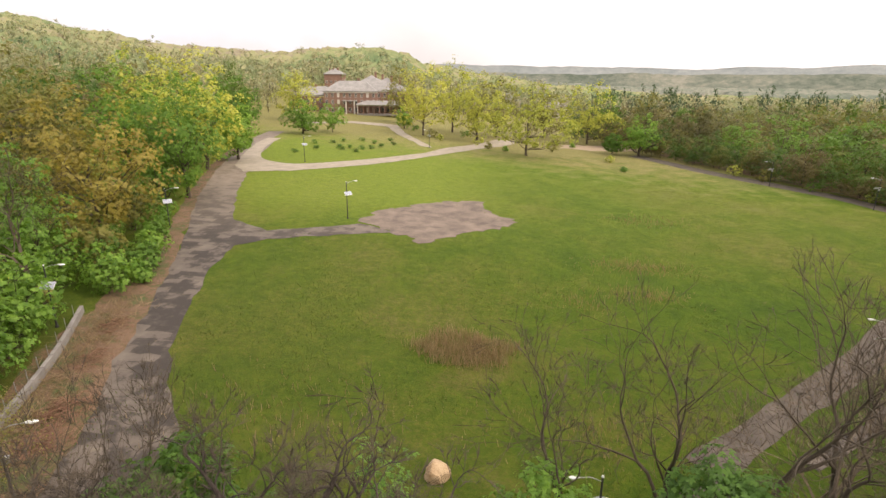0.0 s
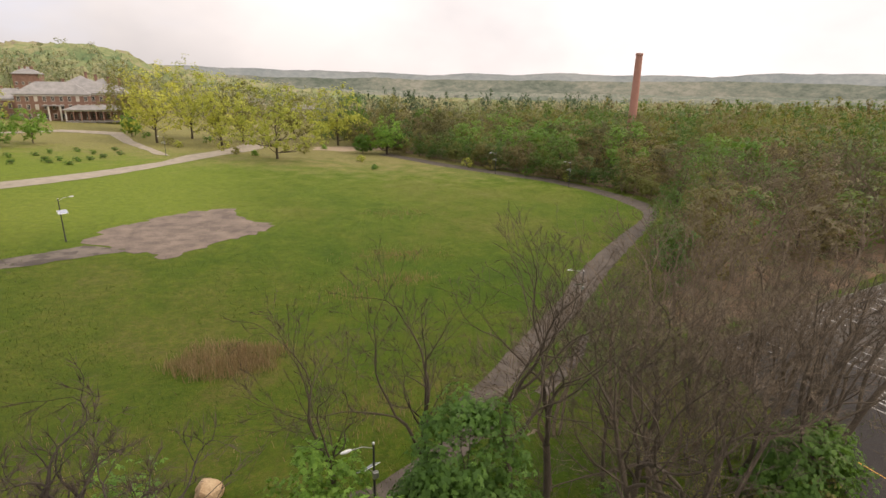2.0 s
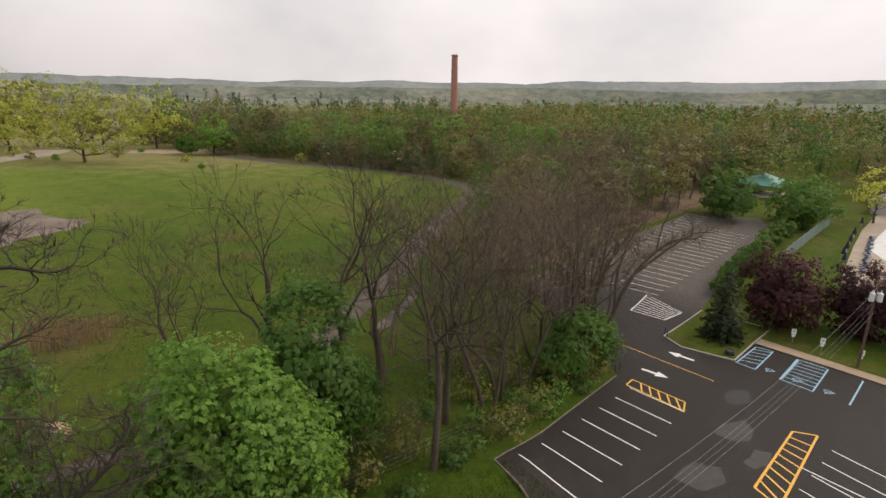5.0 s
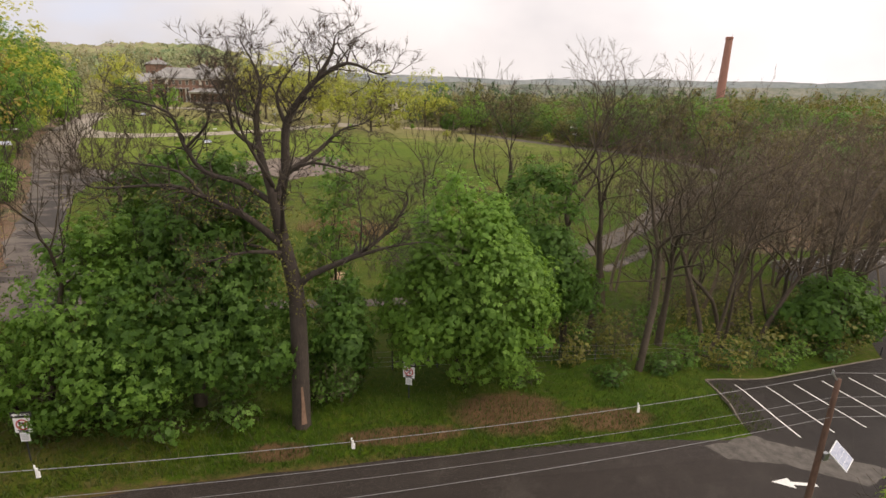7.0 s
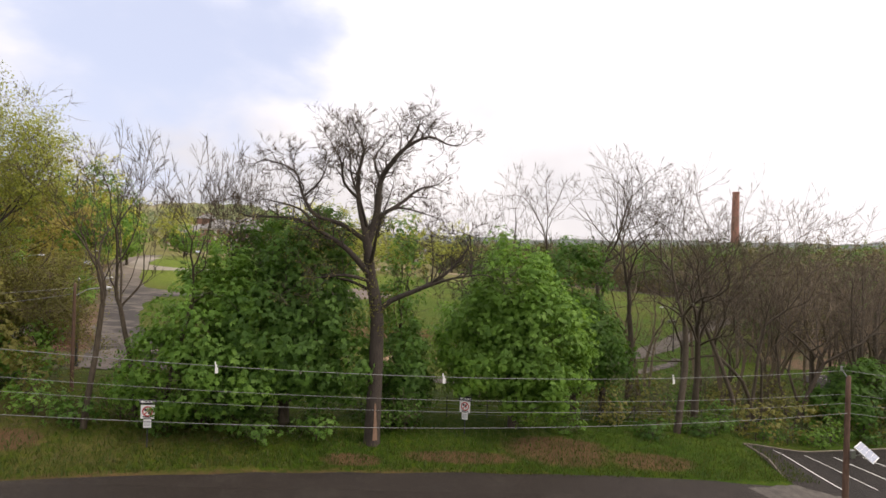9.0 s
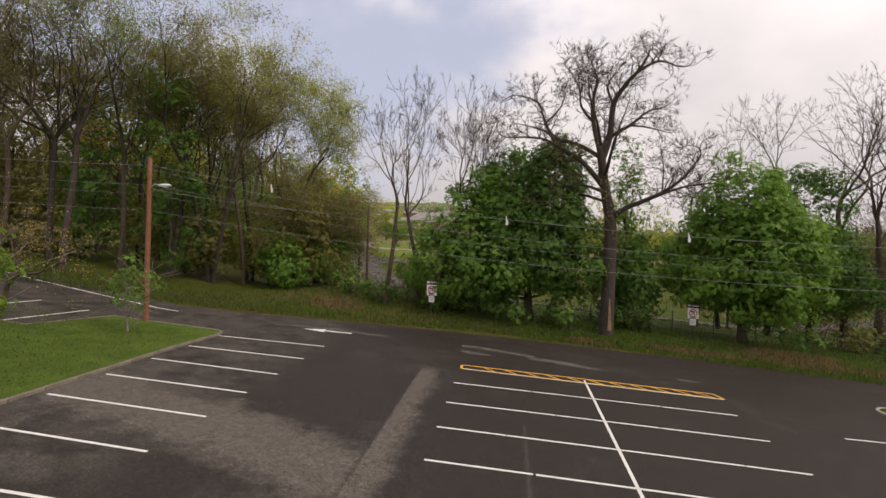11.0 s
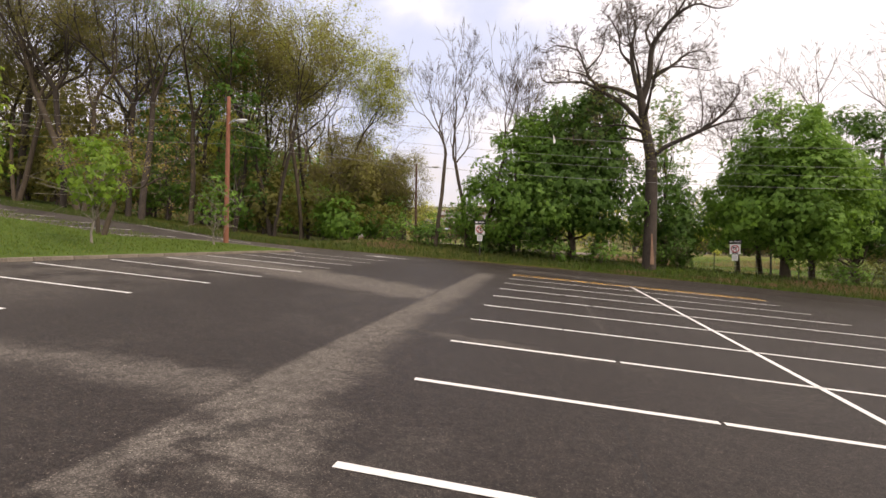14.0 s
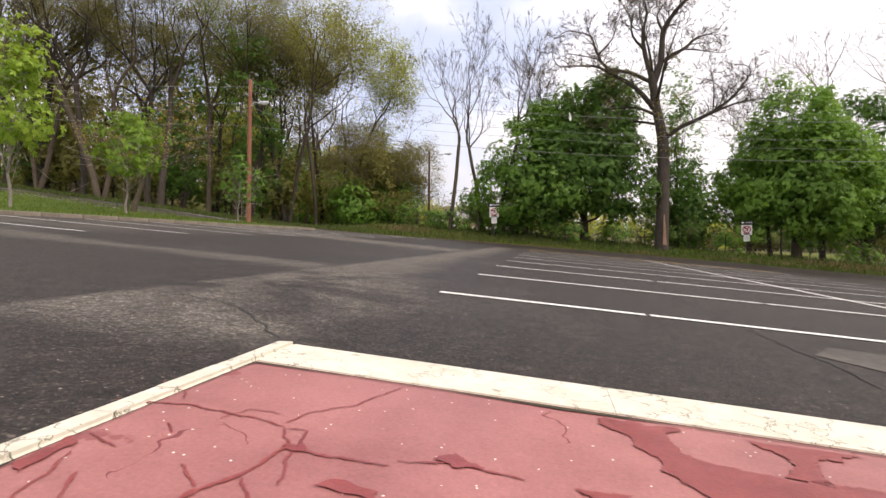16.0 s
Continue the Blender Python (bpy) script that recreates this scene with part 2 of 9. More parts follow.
l.new(mix_node(n, l, 0.7, col, shade.outputs["Color"], "MULTIPLY"), p.inputs["Base Color"])
p.inputs["Roughness"].default_value = 0.95
p.inputs["Specular IOR Level"].default_value = 0.15
bump_node(n, l, math_node(n, l, "ADD", fine, tiny), 0.8, 0.12, p)

# --- lot asphalt: dark sealed skin worn pale along the aisles
M_LOT, n, l, p = mat_nodes("lot_asphalt")
v = place_vec(n)
sep = n.new("ShaderNodeSeparateXYZ")
l.new(v, sep.inputs[0])
wob, med = noise_node(n, l, v, 0.16, 5, 0.6), noise_node(n, l, v, 0.55, 6, 0.7)
grain, speck = noise_node(n, l, v, 22, 8, 0.85), noise_node(n, l, v, 60, 3, 0.8)
edge_n = noise_node(n, l, v, 1.1, 8, 0.72)
X, Y = sep.outputs["X"], sep.outputs["Y"]
rough_e = math_node(n, l, "SUBTRACT", edge_n, 0.5)
lumpy = math_node(n, l, "SUBTRACT", med, 0.5)


def rise(value, steep, start=0.0):
    return math_node(n, l, "MULTIPLY", math_node(n, l, "SUBTRACT", value, start), steep, clamp=True)


def both(*fs):
    out = fs[0]
    for g in fs[1:]:
        out = math_node(n, l, "MULTIPLY", out, g)
    return out


# pale trench along the aisle: a straight cut on the west side, frayed on the east, broader towards the red island
wide_s = math_node(n, l, "MULTIPLY", rise(Y, -0.25, -24.0), 0.7)
west_cut = rise(math_node(n, l, "MULTIPLY_ADD", rough_e, 0.25, math_node(n, l, "ADD", X, 15.32)), 9.0)
east_fray = rise(math_node(n, l, "MULTIPLY_ADD", rough_e, 1.5, math_node(n, l, "MULTIPLY_ADD", lumpy, 1.2, math_node(n, l, "SUBTRACT", wide_s, math_node(n, l, "ADD", X, 14.1)))), 1.7)
blot_s = math_node(n, l, "SUBTRACT", 1.0, both(rise(Y, -0.5, -24.5), rise(noise_node(n, l, v, 0.75, 5, 0.6, 0.4), 9.0, 0.52)))
aisle = both(west_cut, east_fray, rise(Y, -1.0, -1.9), rise(Y, 2.0, -30.0), blot_s)
# broad pale band across the west bays, a narrower one before the island, paler bays against the lawn
yb = math_node(n, l, "MULTIPLY_ADD", lumpy, 3.2, math_node(n, l, "MULTIPLY_ADD", rough_e, 1.6, math_node(n, l, "MULTIPLY_ADD", X, 0.3, Y)))
band = rise(math_node(n, l, "SUBTRACT", 2.3, math_node(n, l, "ABSOLUTE", math_node(n, l, "ADD", yb, 19.0))), 0.9)
yb2 = math_node(n, l, "MULTIPLY_ADD", lumpy, 1.6, math_node(n, l, "MULTIPLY_ADD", rough_e, 0.9, Y))
band2 = rise(math_node(n, l, "SUBTRACT", 0.75, math_node(n, l, "ABSOLUTE", math_node(n, l, "ADD", yb2, 25.5))), 1.6)
band3 = rise(math_node(n, l, "SUBTRACT", 0.35, math_node(n, l, "ABSOLUTE", math_node(n, l, "ADD", math_node(n, l, "MULTIPLY_ADD", X, 0.16, yb2), 23.05))), 2.0)
band3 = both(band3, rise(X, 1.0, -14.8), rise(X, -0.7, -9.6))
west = rise(X, -4.0, -15.2)
stall = math_node(n, l, "MULTIPLY", both(rise(X, -0.35, -20.0), rise(math_node(n, l, "ADD", edge_n, lumpy), 3.0, 0.30)), 0.6)
cross = math_node(n, l, "MAXIMUM", math_node(n, l, "MAXIMUM", band, math_node(n, l, "MULTIPLY", band2, 0.8)), stall)
seam = both(rise(math_node(n, l, "SUBTRACT", 0.10, math_node(n, l, "ABSOLUTE", math_node(n, l, "MULTIPLY_ADD", lumpy, 0.3, math_node(n, l, "ADD", X, 10.4)))), 8.0), rise(Y, -1.0, -8.0), rise(Y, 1.0, -19.0))
patch = ramp_node(n, [(0.53, (0, 0, 0)), (0.58, (1, 1, 1))])
l.new(math_node(n, l, "MULTIPLY_ADD", wob, 0.5, math_node(n, l, "MULTIPLY_ADD", med, 0.3, math_node(n, l, "MULTIPLY", edge_n, 0.2))), patch.inputs["Fac"])
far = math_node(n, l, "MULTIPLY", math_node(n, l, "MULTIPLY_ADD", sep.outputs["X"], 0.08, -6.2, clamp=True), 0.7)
worn = math_node(n, l, "MAXIMUM", aisle, math_node(n, l, "MULTIPLY", cross, west))
worn = math_node(n, l, "MAXIMUM", worn, math_node(n, l, "MULTIPLY", patch.outputs["Color"], 0.16))
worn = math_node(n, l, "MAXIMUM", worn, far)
worn = math_node(n, l, "MAXIMUM", worn, math_node(n, l, "MAXIMUM", math_node(n, l, "MULTIPLY", band3, 0.8), math_node(n, l, "MULTIPLY", seam, 0.5)))
worn = math_node(n, l, "MULTIPLY", worn, math_node(n, l, "MULTIPLY_ADD", noise_node(n, l, v, 2.4, 8, 0.8), 2.6, -0.35, clamp=True), clamp=True)
g2 = math_node(n, l, "MULTIPLY_ADD", noise_node(n, l, v, 7.0, 6, 0.75), 0.35, math_node(n, l, "MULTIPLY", grain, 0.65))
dark = ramp_node(n, [(0.36, (0.007, 0.0056, 0.0048)), (0.5, (0.0255, 0.0202, 0.0172)), (0.62, (0.058, 0.046, 0.039))])
l.new(g2, dark.inputs["Fac"])
pale = ramp_node(n, [(0.36, (0.045, 0.040, 0.034)), (0.5, (0.108, 0.097, 0.084)), (0.62, (0.19, 0.172, 0.15))])
l.new(g2, pale.inputs["Fac"])
col = mix_node(n, l, worn, dark.outputs["Color"], pale.outputs["Color"])
sp = ramp_node(n, [(0.60, (0, 0, 0)), (0.66, (1, 1, 1))])
l.new(speck, sp.inputs["Fac"])
col = mix_node(n, l, math_node(n, l, "MULTIPLY", sp.outputs["Color"], 0.42), col, (0.26, 0.235, 0.21))
agg = n.new("ShaderNodeTexVoronoi")      # stones of the aggregate
agg.inputs["Scale"].default_value = 95.0
l.new(v, agg.inputs["Vector"])
ac = n.new("ShaderNodeSeparateColor")
l.new(agg.outputs["Color"], ac.inputs[0])
ag = ramp_node(n, [(0.0, (0.40, 0.40, 0.40)), (0.65, (0.9, 0.9, 0.9)), (0.92, (1.5, 1.5, 1.5)), (1.0, (2.6, 2.5, 2.4))])
l.new(ac.outputs[0], ag.inputs["Fac"])
col = mix_node(n, l, 0.85, col, ag.outputs["Color"], "MULTIPLY")
peb = n.new("ShaderNodeTexVoronoi")      # loose bright grit
peb.inputs["Scale"].default_value = 15.0
l.new(v, peb.inputs["Vector"])
pc = n.new("ShaderNodeSeparateColor")
l.new(peb.outputs["Color"], pc.inputs[0])
grit = math_node(n, l, "MULTIPLY", math_node(n, l, "LESS_THAN", peb.outputs["Distance"], 0.075), math_node(n, l, "GREATER_THAN", pc.outputs[0], 0.55))
col = mix_node(n, l, math_node(n, l, "MULTIPLY", grit, 0.5), col, (0.50, 0.46, 0.40))
vor = n.new("ShaderNodeTexVoronoi")
vor.feature = "DISTANCE_TO_EDGE"
vor.inputs["Scale"].default_value = 0.14
wv = n.new("ShaderNodeVectorMath")
wv.operation = "MULTIPLY_ADD"
nv = n.new("ShaderNodeTexNoise")
nv.inputs["Scale"].default_value, nv.inputs["Detail"].default_value = 0.9, 9
l.new(v, nv.inputs["Vector"])
l.new(nv.outputs["Color"], wv.inputs[0])
wv.inputs[1].default_value = (3.4, 3.4, 0.0)
l.new(v, wv.inputs[2])
l.new(wv.outputs["Vector"], vor.inputs["Vector"])
crack = math_node(n, l, "LESS_THAN", vor.outputs["Distance"], 0.0034)
crack = math_node(n, l, "MULTIPLY", crack, math_node(n, l, "MULTIPLY_ADD", wob, 5.0, -1.8, clamp=True))
col = mix_node(n, l, math_node(n, l, "MULTIPLY", crack, 0.35), col, (0.014, 0.014, 0.013))
fresh = both(rise(X, 0.12, 22.0), rise(X, -0.08, 90.0))      # newer seal coat on the eastern bays
col = mix_node(n, l, math_node(n, l, "MULTIPLY", fresh, 0.8), col, mix_node(n, l, 1.0, col, (0.50, 0.50, 0.52), "MULTIPLY"))
l.new(col, p.inputs["Base Color"])
ro = ramp_node(n, [(0.0, (0.62, 0.62, 0.62)), (1.0, (0.85, 0.85, 0.85))])
l.new(worn, ro.inputs["Fac"])
l.new(ro.outputs["Color"], p.inputs["Roughness"])
p.inputs["Specular IOR Level"].default_value = 0.22
bump_node(n, l, math_node(n, l, "ADD", grain, math_node(n, l, "MULTIPLY", ac.outputs[0], 0.6)), 0.6, 0.006, p)

# --- old field road: pale broken tarmac with dark sealed patches
M_OLDROAD, n, l, p = mat_nodes("old_tarmac")
v = place_vec(n)
wn3 = n.new("ShaderNodeTexNoise")
wn3.inputs["Scale"].default_value, wn3.inputs["Detail"].default_value = 0.35, 5
l.new(v, wn3.inputs["Vector"])
wv = n.new("ShaderNodeVectorMath")
wv.operation = "MULTIPLY_ADD"
l.new(wn3.outputs["Color"], wv.inputs[0])
wv.inputs[1].default_value = (1.5, 1.5, 0.0)
l.new(v, wv.inputs[2])
br = n.new("ShaderNodeTexBrick")
br.inputs["Scale"].default_value = 0.2
br.inputs["Mortar Size"].default_value = 0.0
br.inputs["Color1"].default_value, br.inputs["Color2"].default_value = (0, 0, 0, 1), (1, 1, 1, 1)
br.inputs["Row Height"].default_value, br.inputs["Brick Width"].default_value = 0.32, 0.46
l.new(wv.outputs["Vector"], br.inputs["Vector"])
f = math_node(n, l, "MULTIPLY_ADD", br.outputs["Color"], 0.17, math_node(n, l, "MULTIPLY", noise_node(n, l, v, 0.22, 7, 0.68), 0.9))
r = ramp_node(n, [(0.46, (0.032, 0.025, 0.020)), (0.535, (0.050, 0.040, 0.033)), (0.56, (0.092, 0.075, 0.061)), (0.75, (0.140, 0.117, 0.096))])
l.new(f, r.inputs["Fac"])
sep = n.new("ShaderNodeSeparateXYZ")      # paler, blotchy tone towards the far stretch
l.new(v, sep.inputs[0])
far_paler = math_node(n, l, "MULTIPLY", math_node(n, l, "MULTIPLY_ADD", sep.outputs["Y"], 0.018, -1.6, clamp=True), math_node(n, l, "MULTIPLY_ADD", noise_node(n, l, v, 0.5, 5, 0.7), 1.6, -0.15, clamp=True))
moss = ramp_node(n, [(0.58, (0, 0, 0)), (0.70, (1, 1, 1))])
l.new(noise_node(n, l, v, 0.8, 7, 0.7), moss.inputs["Fac"])
l.new(mix_node(n, l, math_node(n, l, "MULTIPLY", moss.outputs["Color"], 0.5), mix_node(n, l, far_paler, r.outputs["Color"], (0.235, 0.190, 0.150)), (0.13, 0.105, 0.06)), p.inputs["Base Color"])
p.inputs["Roughness"].default_value = 0.85
bump_node(n, l, noise_node(n, l, v, 9, 5), 0.4, 0.03, p)

M_WORN = plain("worn_asphalt_skin", (0.040, 0.035, 0.030), (0.115, 0.102, 0.088), 1.6, 0.85, 0, 16, 0.3, 0.01)
# Sheen of wet asphalt, given as a paler patch colour.
M_WETSHEEN = plain("grey_wet_sheen", (0.014, 0.012, 0.011), (0.040, 0.035, 0.031), 1.6, 0.6, 0, 16, 0.3, 0.01)
M_PALEROAD = plain("pale_gravel_road", (0.21, 0.18, 0.14), (0.34, 0.30, 0.24), 0.4, 0.9, 0, 6, 0.4, 0.03)
M_SOIL = plain("bare_soil", (0.105, 0.062, 0.036), (0.19, 0.12, 0.07), 0.7, 0.95, 0, 7, 0.8, 0.06)
M_BARE = plain("trodden_pinkish_gravel", (0.080, 0.062, 0.050), (0.215, 0.168, 0.133), 0.32, 0.95, 0, 4, 0.6, 0.03)
M_EASTROAD = plain("brown_worn_lane", (0.042, 0.033, 0.026), (0.108, 0.088, 0.069), 0.5, 0.9, 0, 7, 0.5, 0.03)

M_LITTER, n, l, p = mat_nodes("leaf_litter")
v = place_vec(n)
fine, tiny = noise_node(n, l, v, 1.1, 7, 0.72), noise_node(n, l, v, 9, 5, 0.7)
r = ramp_node(n, [(0.44, (0.045, 0.080, 0.016)), (0.49, (0.085, 0.075, 0.026)), (0.52, (0.115, 0.068, 0.036)), (0.56, (0.175, 0.105, 0.064)), (0.62, (0.09, 0.062, 0.042))])
l.new(math_node(n, l, "MULTIPLY_ADD", tiny, 0.35, math_node(n, l, "MULTIPLY_ADD", noise_node(n, l, v, 0.22, 4, 0.6), 0.35, math_node(n, l, "MULTIPLY", fine, 0.34))), r.inputs["Fac"])
l.new(r.outputs["Color"], p.inputs["Base Color"])
p.inputs["Roughness"].default_value = 0.95
bump_node(n, l, math_node(n, l, "ADD", fine, tiny), 0.9, 0.1, p)
M_MOSS = plain("dark_moss_dirt", (0.020, 0.020, 0.010), (0.050, 0.045, 0.024), 8, 0.95, 0, 60, 0.6, 0.006)
M_CONCRETE = plain("concrete_kerb", (0.27, 0.245, 0.21), (0.43, 0.40, 0.35), 2.0, 0.88, 0, 40, 0.4, 0.01)
M_BRUSH = plain("dead_red_brown_stems", (0.135, 0.068, 0.040), (0.235, 0.130, 0.085), 1.5, 0.9, 0, 12, 0.3)
M_KERBOLD = plain("weathered_brown_kerb", (0.105, 0.088, 0.068), (0.24, 0.207, 0.168), 2.2, 0.9, 0, 22, 0.5, 0.015)
M_WALLSTONE = plain("grey_concrete", (0.14, 0.13, 0.118), (0.245, 0.23, 0.212), 1.0, 0.9, 0, 15, 0.4, 0.02)


def paint(name, a, b, worn):
    m, n, l, p = mat_nodes(name)
    v = place_vec(n)
    f = noise_node(n, l, v, 5, 6, 0.72)
    chip = noise_node(n, l, v, 30, 4, 0.7)
    r = ramp_node(n, [(worn - 0.08, (0.09, 0.088, 0.085)), (worn, a), (0.7, b)])
    l.new(math_node(n, l, "MULTIPLY_ADD", chip, 0.5, math_node(n, l, "MULTIPLY", f, 0.5)), r.inputs["Fac"])
    l.new(r.outputs["Color"], p.inputs["Base Color"])
    p.inputs["Roughness"].default_value = 0.7
    bump_node(n, l, chip, 0.25, 0.004, p)
    return m


M_WHITE = paint("white_road_paint", (0.58, 0.58, 0.56), (0.80, 0.79, 0.76), 0.40)
M_YELLOW = paint("yellow_road_paint", (0.62, 0.33, 0.04), (0.80, 0.47, 0.08), 0.40)
M_BLUE = paint("blue_road_paint", (0.17, 0.37, 0.52), (0.42, 0.60, 0.70), 0.42)

# --- cream-white painted kerb with hair cracks
M_CREAM, n, l, p = mat_nodes("cream_kerb_paint")
v = place_vec(n)
vor = n.new("ShaderNodeTexVoronoi")
vor.feature = "DISTANCE_TO_EDGE"
vor.inputs["Scale"].default_value = 5.2
wv = n.new("ShaderNodeVectorMath")
wv.operation = "MULTIPLY_ADD"
nv = n.new("ShaderNodeTexNoise")
nv.inputs["Scale"].default_value, nv.inputs["Detail"].default_value = 9, 6
l.new(v, nv.inputs["Vector"])
l.new(nv.outputs["Color"], wv.inputs[0])
wv.inputs[1].default_value = (0.28, 0.28, 0.28)
l.new(v, wv.inputs[2])
l.new(wv.outputs["Vector"], vor.inputs["Vector"])
crack = math_node(n, l, "LESS_THAN", vor.outputs["Distance"], 0.015)
crack = math_node(n, l, "MULTIPLY", crack, math_node(n, l, "MULTIPLY_ADD", noise_node(n, l, v, 2.2, 4), 6, -2.2, clamp=True))
chip = math_node(n, l, "GREATER_THAN", noise_node(n, l, v, 11, 5, 0.7), 0.66)
crack = math_node(n, l, "MAXIMUM", crack, math_node(n, l, "MULTIPLY", chip, 0.8))
r = ramp_node(n, [(0.3, (0.50, 0.47, 0.38)), (0.6, (0.65, 0.62, 0.52))])
l.new(noise_node(n, l, v, 7, 6, 0.7), r.inputs["Fac"])
l.new(mix_node(n, l, math_node(n, l, "MULTIPLY", crack, 0.7), r.outputs["Color"], (0.16, 0.14, 0.10)), p.inputs["Base Color"])
p.inputs["Roughness"].default_value = 0.75
bump_node(n, l, noise_node(n, l, v, 24, 5, 0.7), 0.5, 0.006, p)

# --- red painted slab, darker along cracks and in worn spots
M_RED, n, l, p = mat_nodes("red_slab_paint")
v = place_vec(n)
vor = n.new("ShaderNodeTexVoronoi")
vor.feature = "DISTANCE_TO_EDGE"
vor.inputs["Scale"].default_value = 1.55
nv = n.new("ShaderNodeTexNoise")
nv.inputs["Scale"].default_value, nv.inputs["Detail"].default_value = 2.6, 4
nv.inputs["Roughness"].default_value = 0.5
wv = n.new("ShaderNodeVectorMath")
wv.operation = "MULTIPLY_ADD"
l.new(v, nv.inputs["Vector"])
l.new(nv.outputs["Color"], wv.inputs[0])
wv.inputs[1].default_value = (0.62, 0.62, 0.0)
l.new(v, wv.inputs[2])
l.new(wv.outputs["Vector"], vor.inputs["Vector"])
wide = math_node(n, l, "MULTIPLY_ADD", noise_node(n, l, v, 1.5, 3, 0.5), 0.16, -0.085)
edge = math_node(n, l, "LESS_THAN", vor.outputs["Distance"], wide)
blot = ramp_node(n, [(0.655, (0, 0, 0)), (0.67, (1, 1, 1))])
l.new(noise_node(n, l, v, 2.1, 6, 0.6), blot.inputs["Fac"])
mark = math_node(n, l, "MAXIMUM", edge, math_node(n, l, "MULTIPLY", blot.outputs["Color"], 0.7))
r = ramp_node(n, [(0.3, (0.265, 0.098, 0.094)), (0.65, (0.365, 0.148, 0.140))])
l.new(noise_node(n, l, v, 3, 6, 0.65), r.inputs["Fac"])
grainy = ramp_node(n, [(0.3, (0.78, 0.78, 0.78)), (0.7, (1.18, 1.18, 1.18))])
l.new(noise_node(n, l, v, 90, 4, 0.8), grainy.inputs["Fac"])
col = mix_node(n, l, math_node(n, l, "MULTIPLY", mark, 0.85), r.outputs["Color"], (0.19, 0.035, 0.038))
col = mix_node(n, l, 0.9, col, grainy.outputs["Color"], "MULTIPLY")
hair = math_node(n, l, "MULTIPLY", math_node(n, l, "LESS_THAN", vor.outputs["Distance"], math_node(n, l, "MULTIPLY", wide, 0.18)), 0.75)
col = mix_node(n, l, hair, col, (0.05, 0.018, 0.018))
sp = n.new("ShaderNodeTexVoronoi")
sp.inputs["Scale"].default_value = 30
l.new(v, sp.inputs["Vector"])
sepc = n.new("ShaderNodeSeparateColor")
l.new(sp.outputs["Color"], sepc.inputs[0])
dot = math_node(n, l, "MULTIPLY", math_node(n, l, "LESS_THAN", sp.outputs["Distance"], 0.10), math_node(n, l, "GREATER_THAN", sepc.outputs[0], 0.62))
l.new(mix_node(n, l, dot, col, (0.72, 0.66, 0.60)), p.inputs["Base Color"])
p.inputs["Roughness"].default_value = 0.5
p.inputs["Specular IOR Level"].default_value = 0.35
bump_node(n, l, math_node(n, l, "MULTIPLY_ADD", mark, -1.0, math_node(n, l, "MULTIPLY", noise_node(n, l, v, 60, 3), 0.4)), 0.4, 0.004, p)

M_BARK = bark("grey_bark", (0.030, 0.022, 0.014), (0.105, 0.081, 0.056))
M_OAKBARK = bark("dark_oak_bark", (0.018, 0.014, 0.011), (0.074, 0.057, 0.045), 0.9)
M_TWIG = bark("brown_twig_bark", (0.100, 0.074, 0.049), (0.205, 0.158, 0.106), 0.3)
M_PALEBARK = bark("pale_sapling_bark", (0.15, 0.13, 0.105), (0.34, 0.31, 0.27), 0.3)
M_PALEWOOD = plain("split_pale_wood", (0.13, 0.075, 0.048), (0.25, 0.155, 0.105), 2, 0.9, 0, 20, 0.5, 0.02)
M_LEAF = leafy("fresh_green_leaf", [(0.0, (0.050, 0.118, 0.023)), (0.5, (0.108, 0.223, 0.038)), (1.0, (0.214, 0.386, 0.067))], 0.48)
M_LEAF_LIT = leafy("light_fresh_leaf", [(0.0, (0.056, 0.132, 0.022)), (0.5, (0.121, 0.244, 0.036)), (1.0, (0.230, 0.386, 0.063))], 0.4)
M_LEAF_DEEP = leafy("deep_green_leaf", [(0.0, (0.049, 0.115, 0.027)), (0.5, (0.095, 0.203, 0.037)), (1.0, (0.171, 0.318, 0.058))], 0.48)
M_LEAF_YEL = leafy("yellow_green_leaf", [(0.0, (0.185, 0.228, 0.042)), (0.5, (0.325, 0.358, 0.068)), (1.0, (0.510, 0.495, 0.110))])
M_LEAF_OCHRE = leafy("ochre_young_leaf", [(0.0, (0.185, 0.150, 0.036)), (0.5, (0.310, 0.265, 0.060)), (1.0, (0.450, 0.390, 0.095))])
M_LEAF_OLIVE = leafy("olive_bud_leaf", [(0.0, (0.120, 0.122, 0.034)), (0.5, (0.185, 0.186, 0.050)), (1.0, (0.280, 0.268, 0.075))], 0.42)
M_YOUNG = leafy("light_green_young_leaf", [(0.0, (0.106, 0.200, 0.025)), (0.5, (0.188, 0.300, 0.037)), (1.0, (0.325, 0.438, 0.069))], 0.4)
M_LEAF_RED = leafy("dark_red_leaf", [(0.0, (0.019, 0.006, 0.008)), (0.5, (0.043, 0.010, 0.013)), (1.0, (0.082, 0.015, 0.019))], 0.2)
# Needle green lifted to hold the haze before the far stand.
M_PINE = leafy("hazed_pine_needle", [(0.0, (0.036, 0.066, 0.036)), (0.5, (0.052, 0.088, 0.048)), (1.0, (0.075, 0.115, 0.058))], 0.1)
M_NEEDLE = leafy("spruce_needle", [(0.0, (0.022, 0.036, 0.017)), (0.5, (0.042, 0.060, 0.028)), (1.0, (0.075, 0.090, 0.042))], 0.1)
M_REED = leafy("dry_reed", [(0.0, (0.135, 0.096, 0.056)), (0.5, (0.205, 0.150, 0.090)), (1.0, (0.29, 0.222, 0.138))], 0.15)
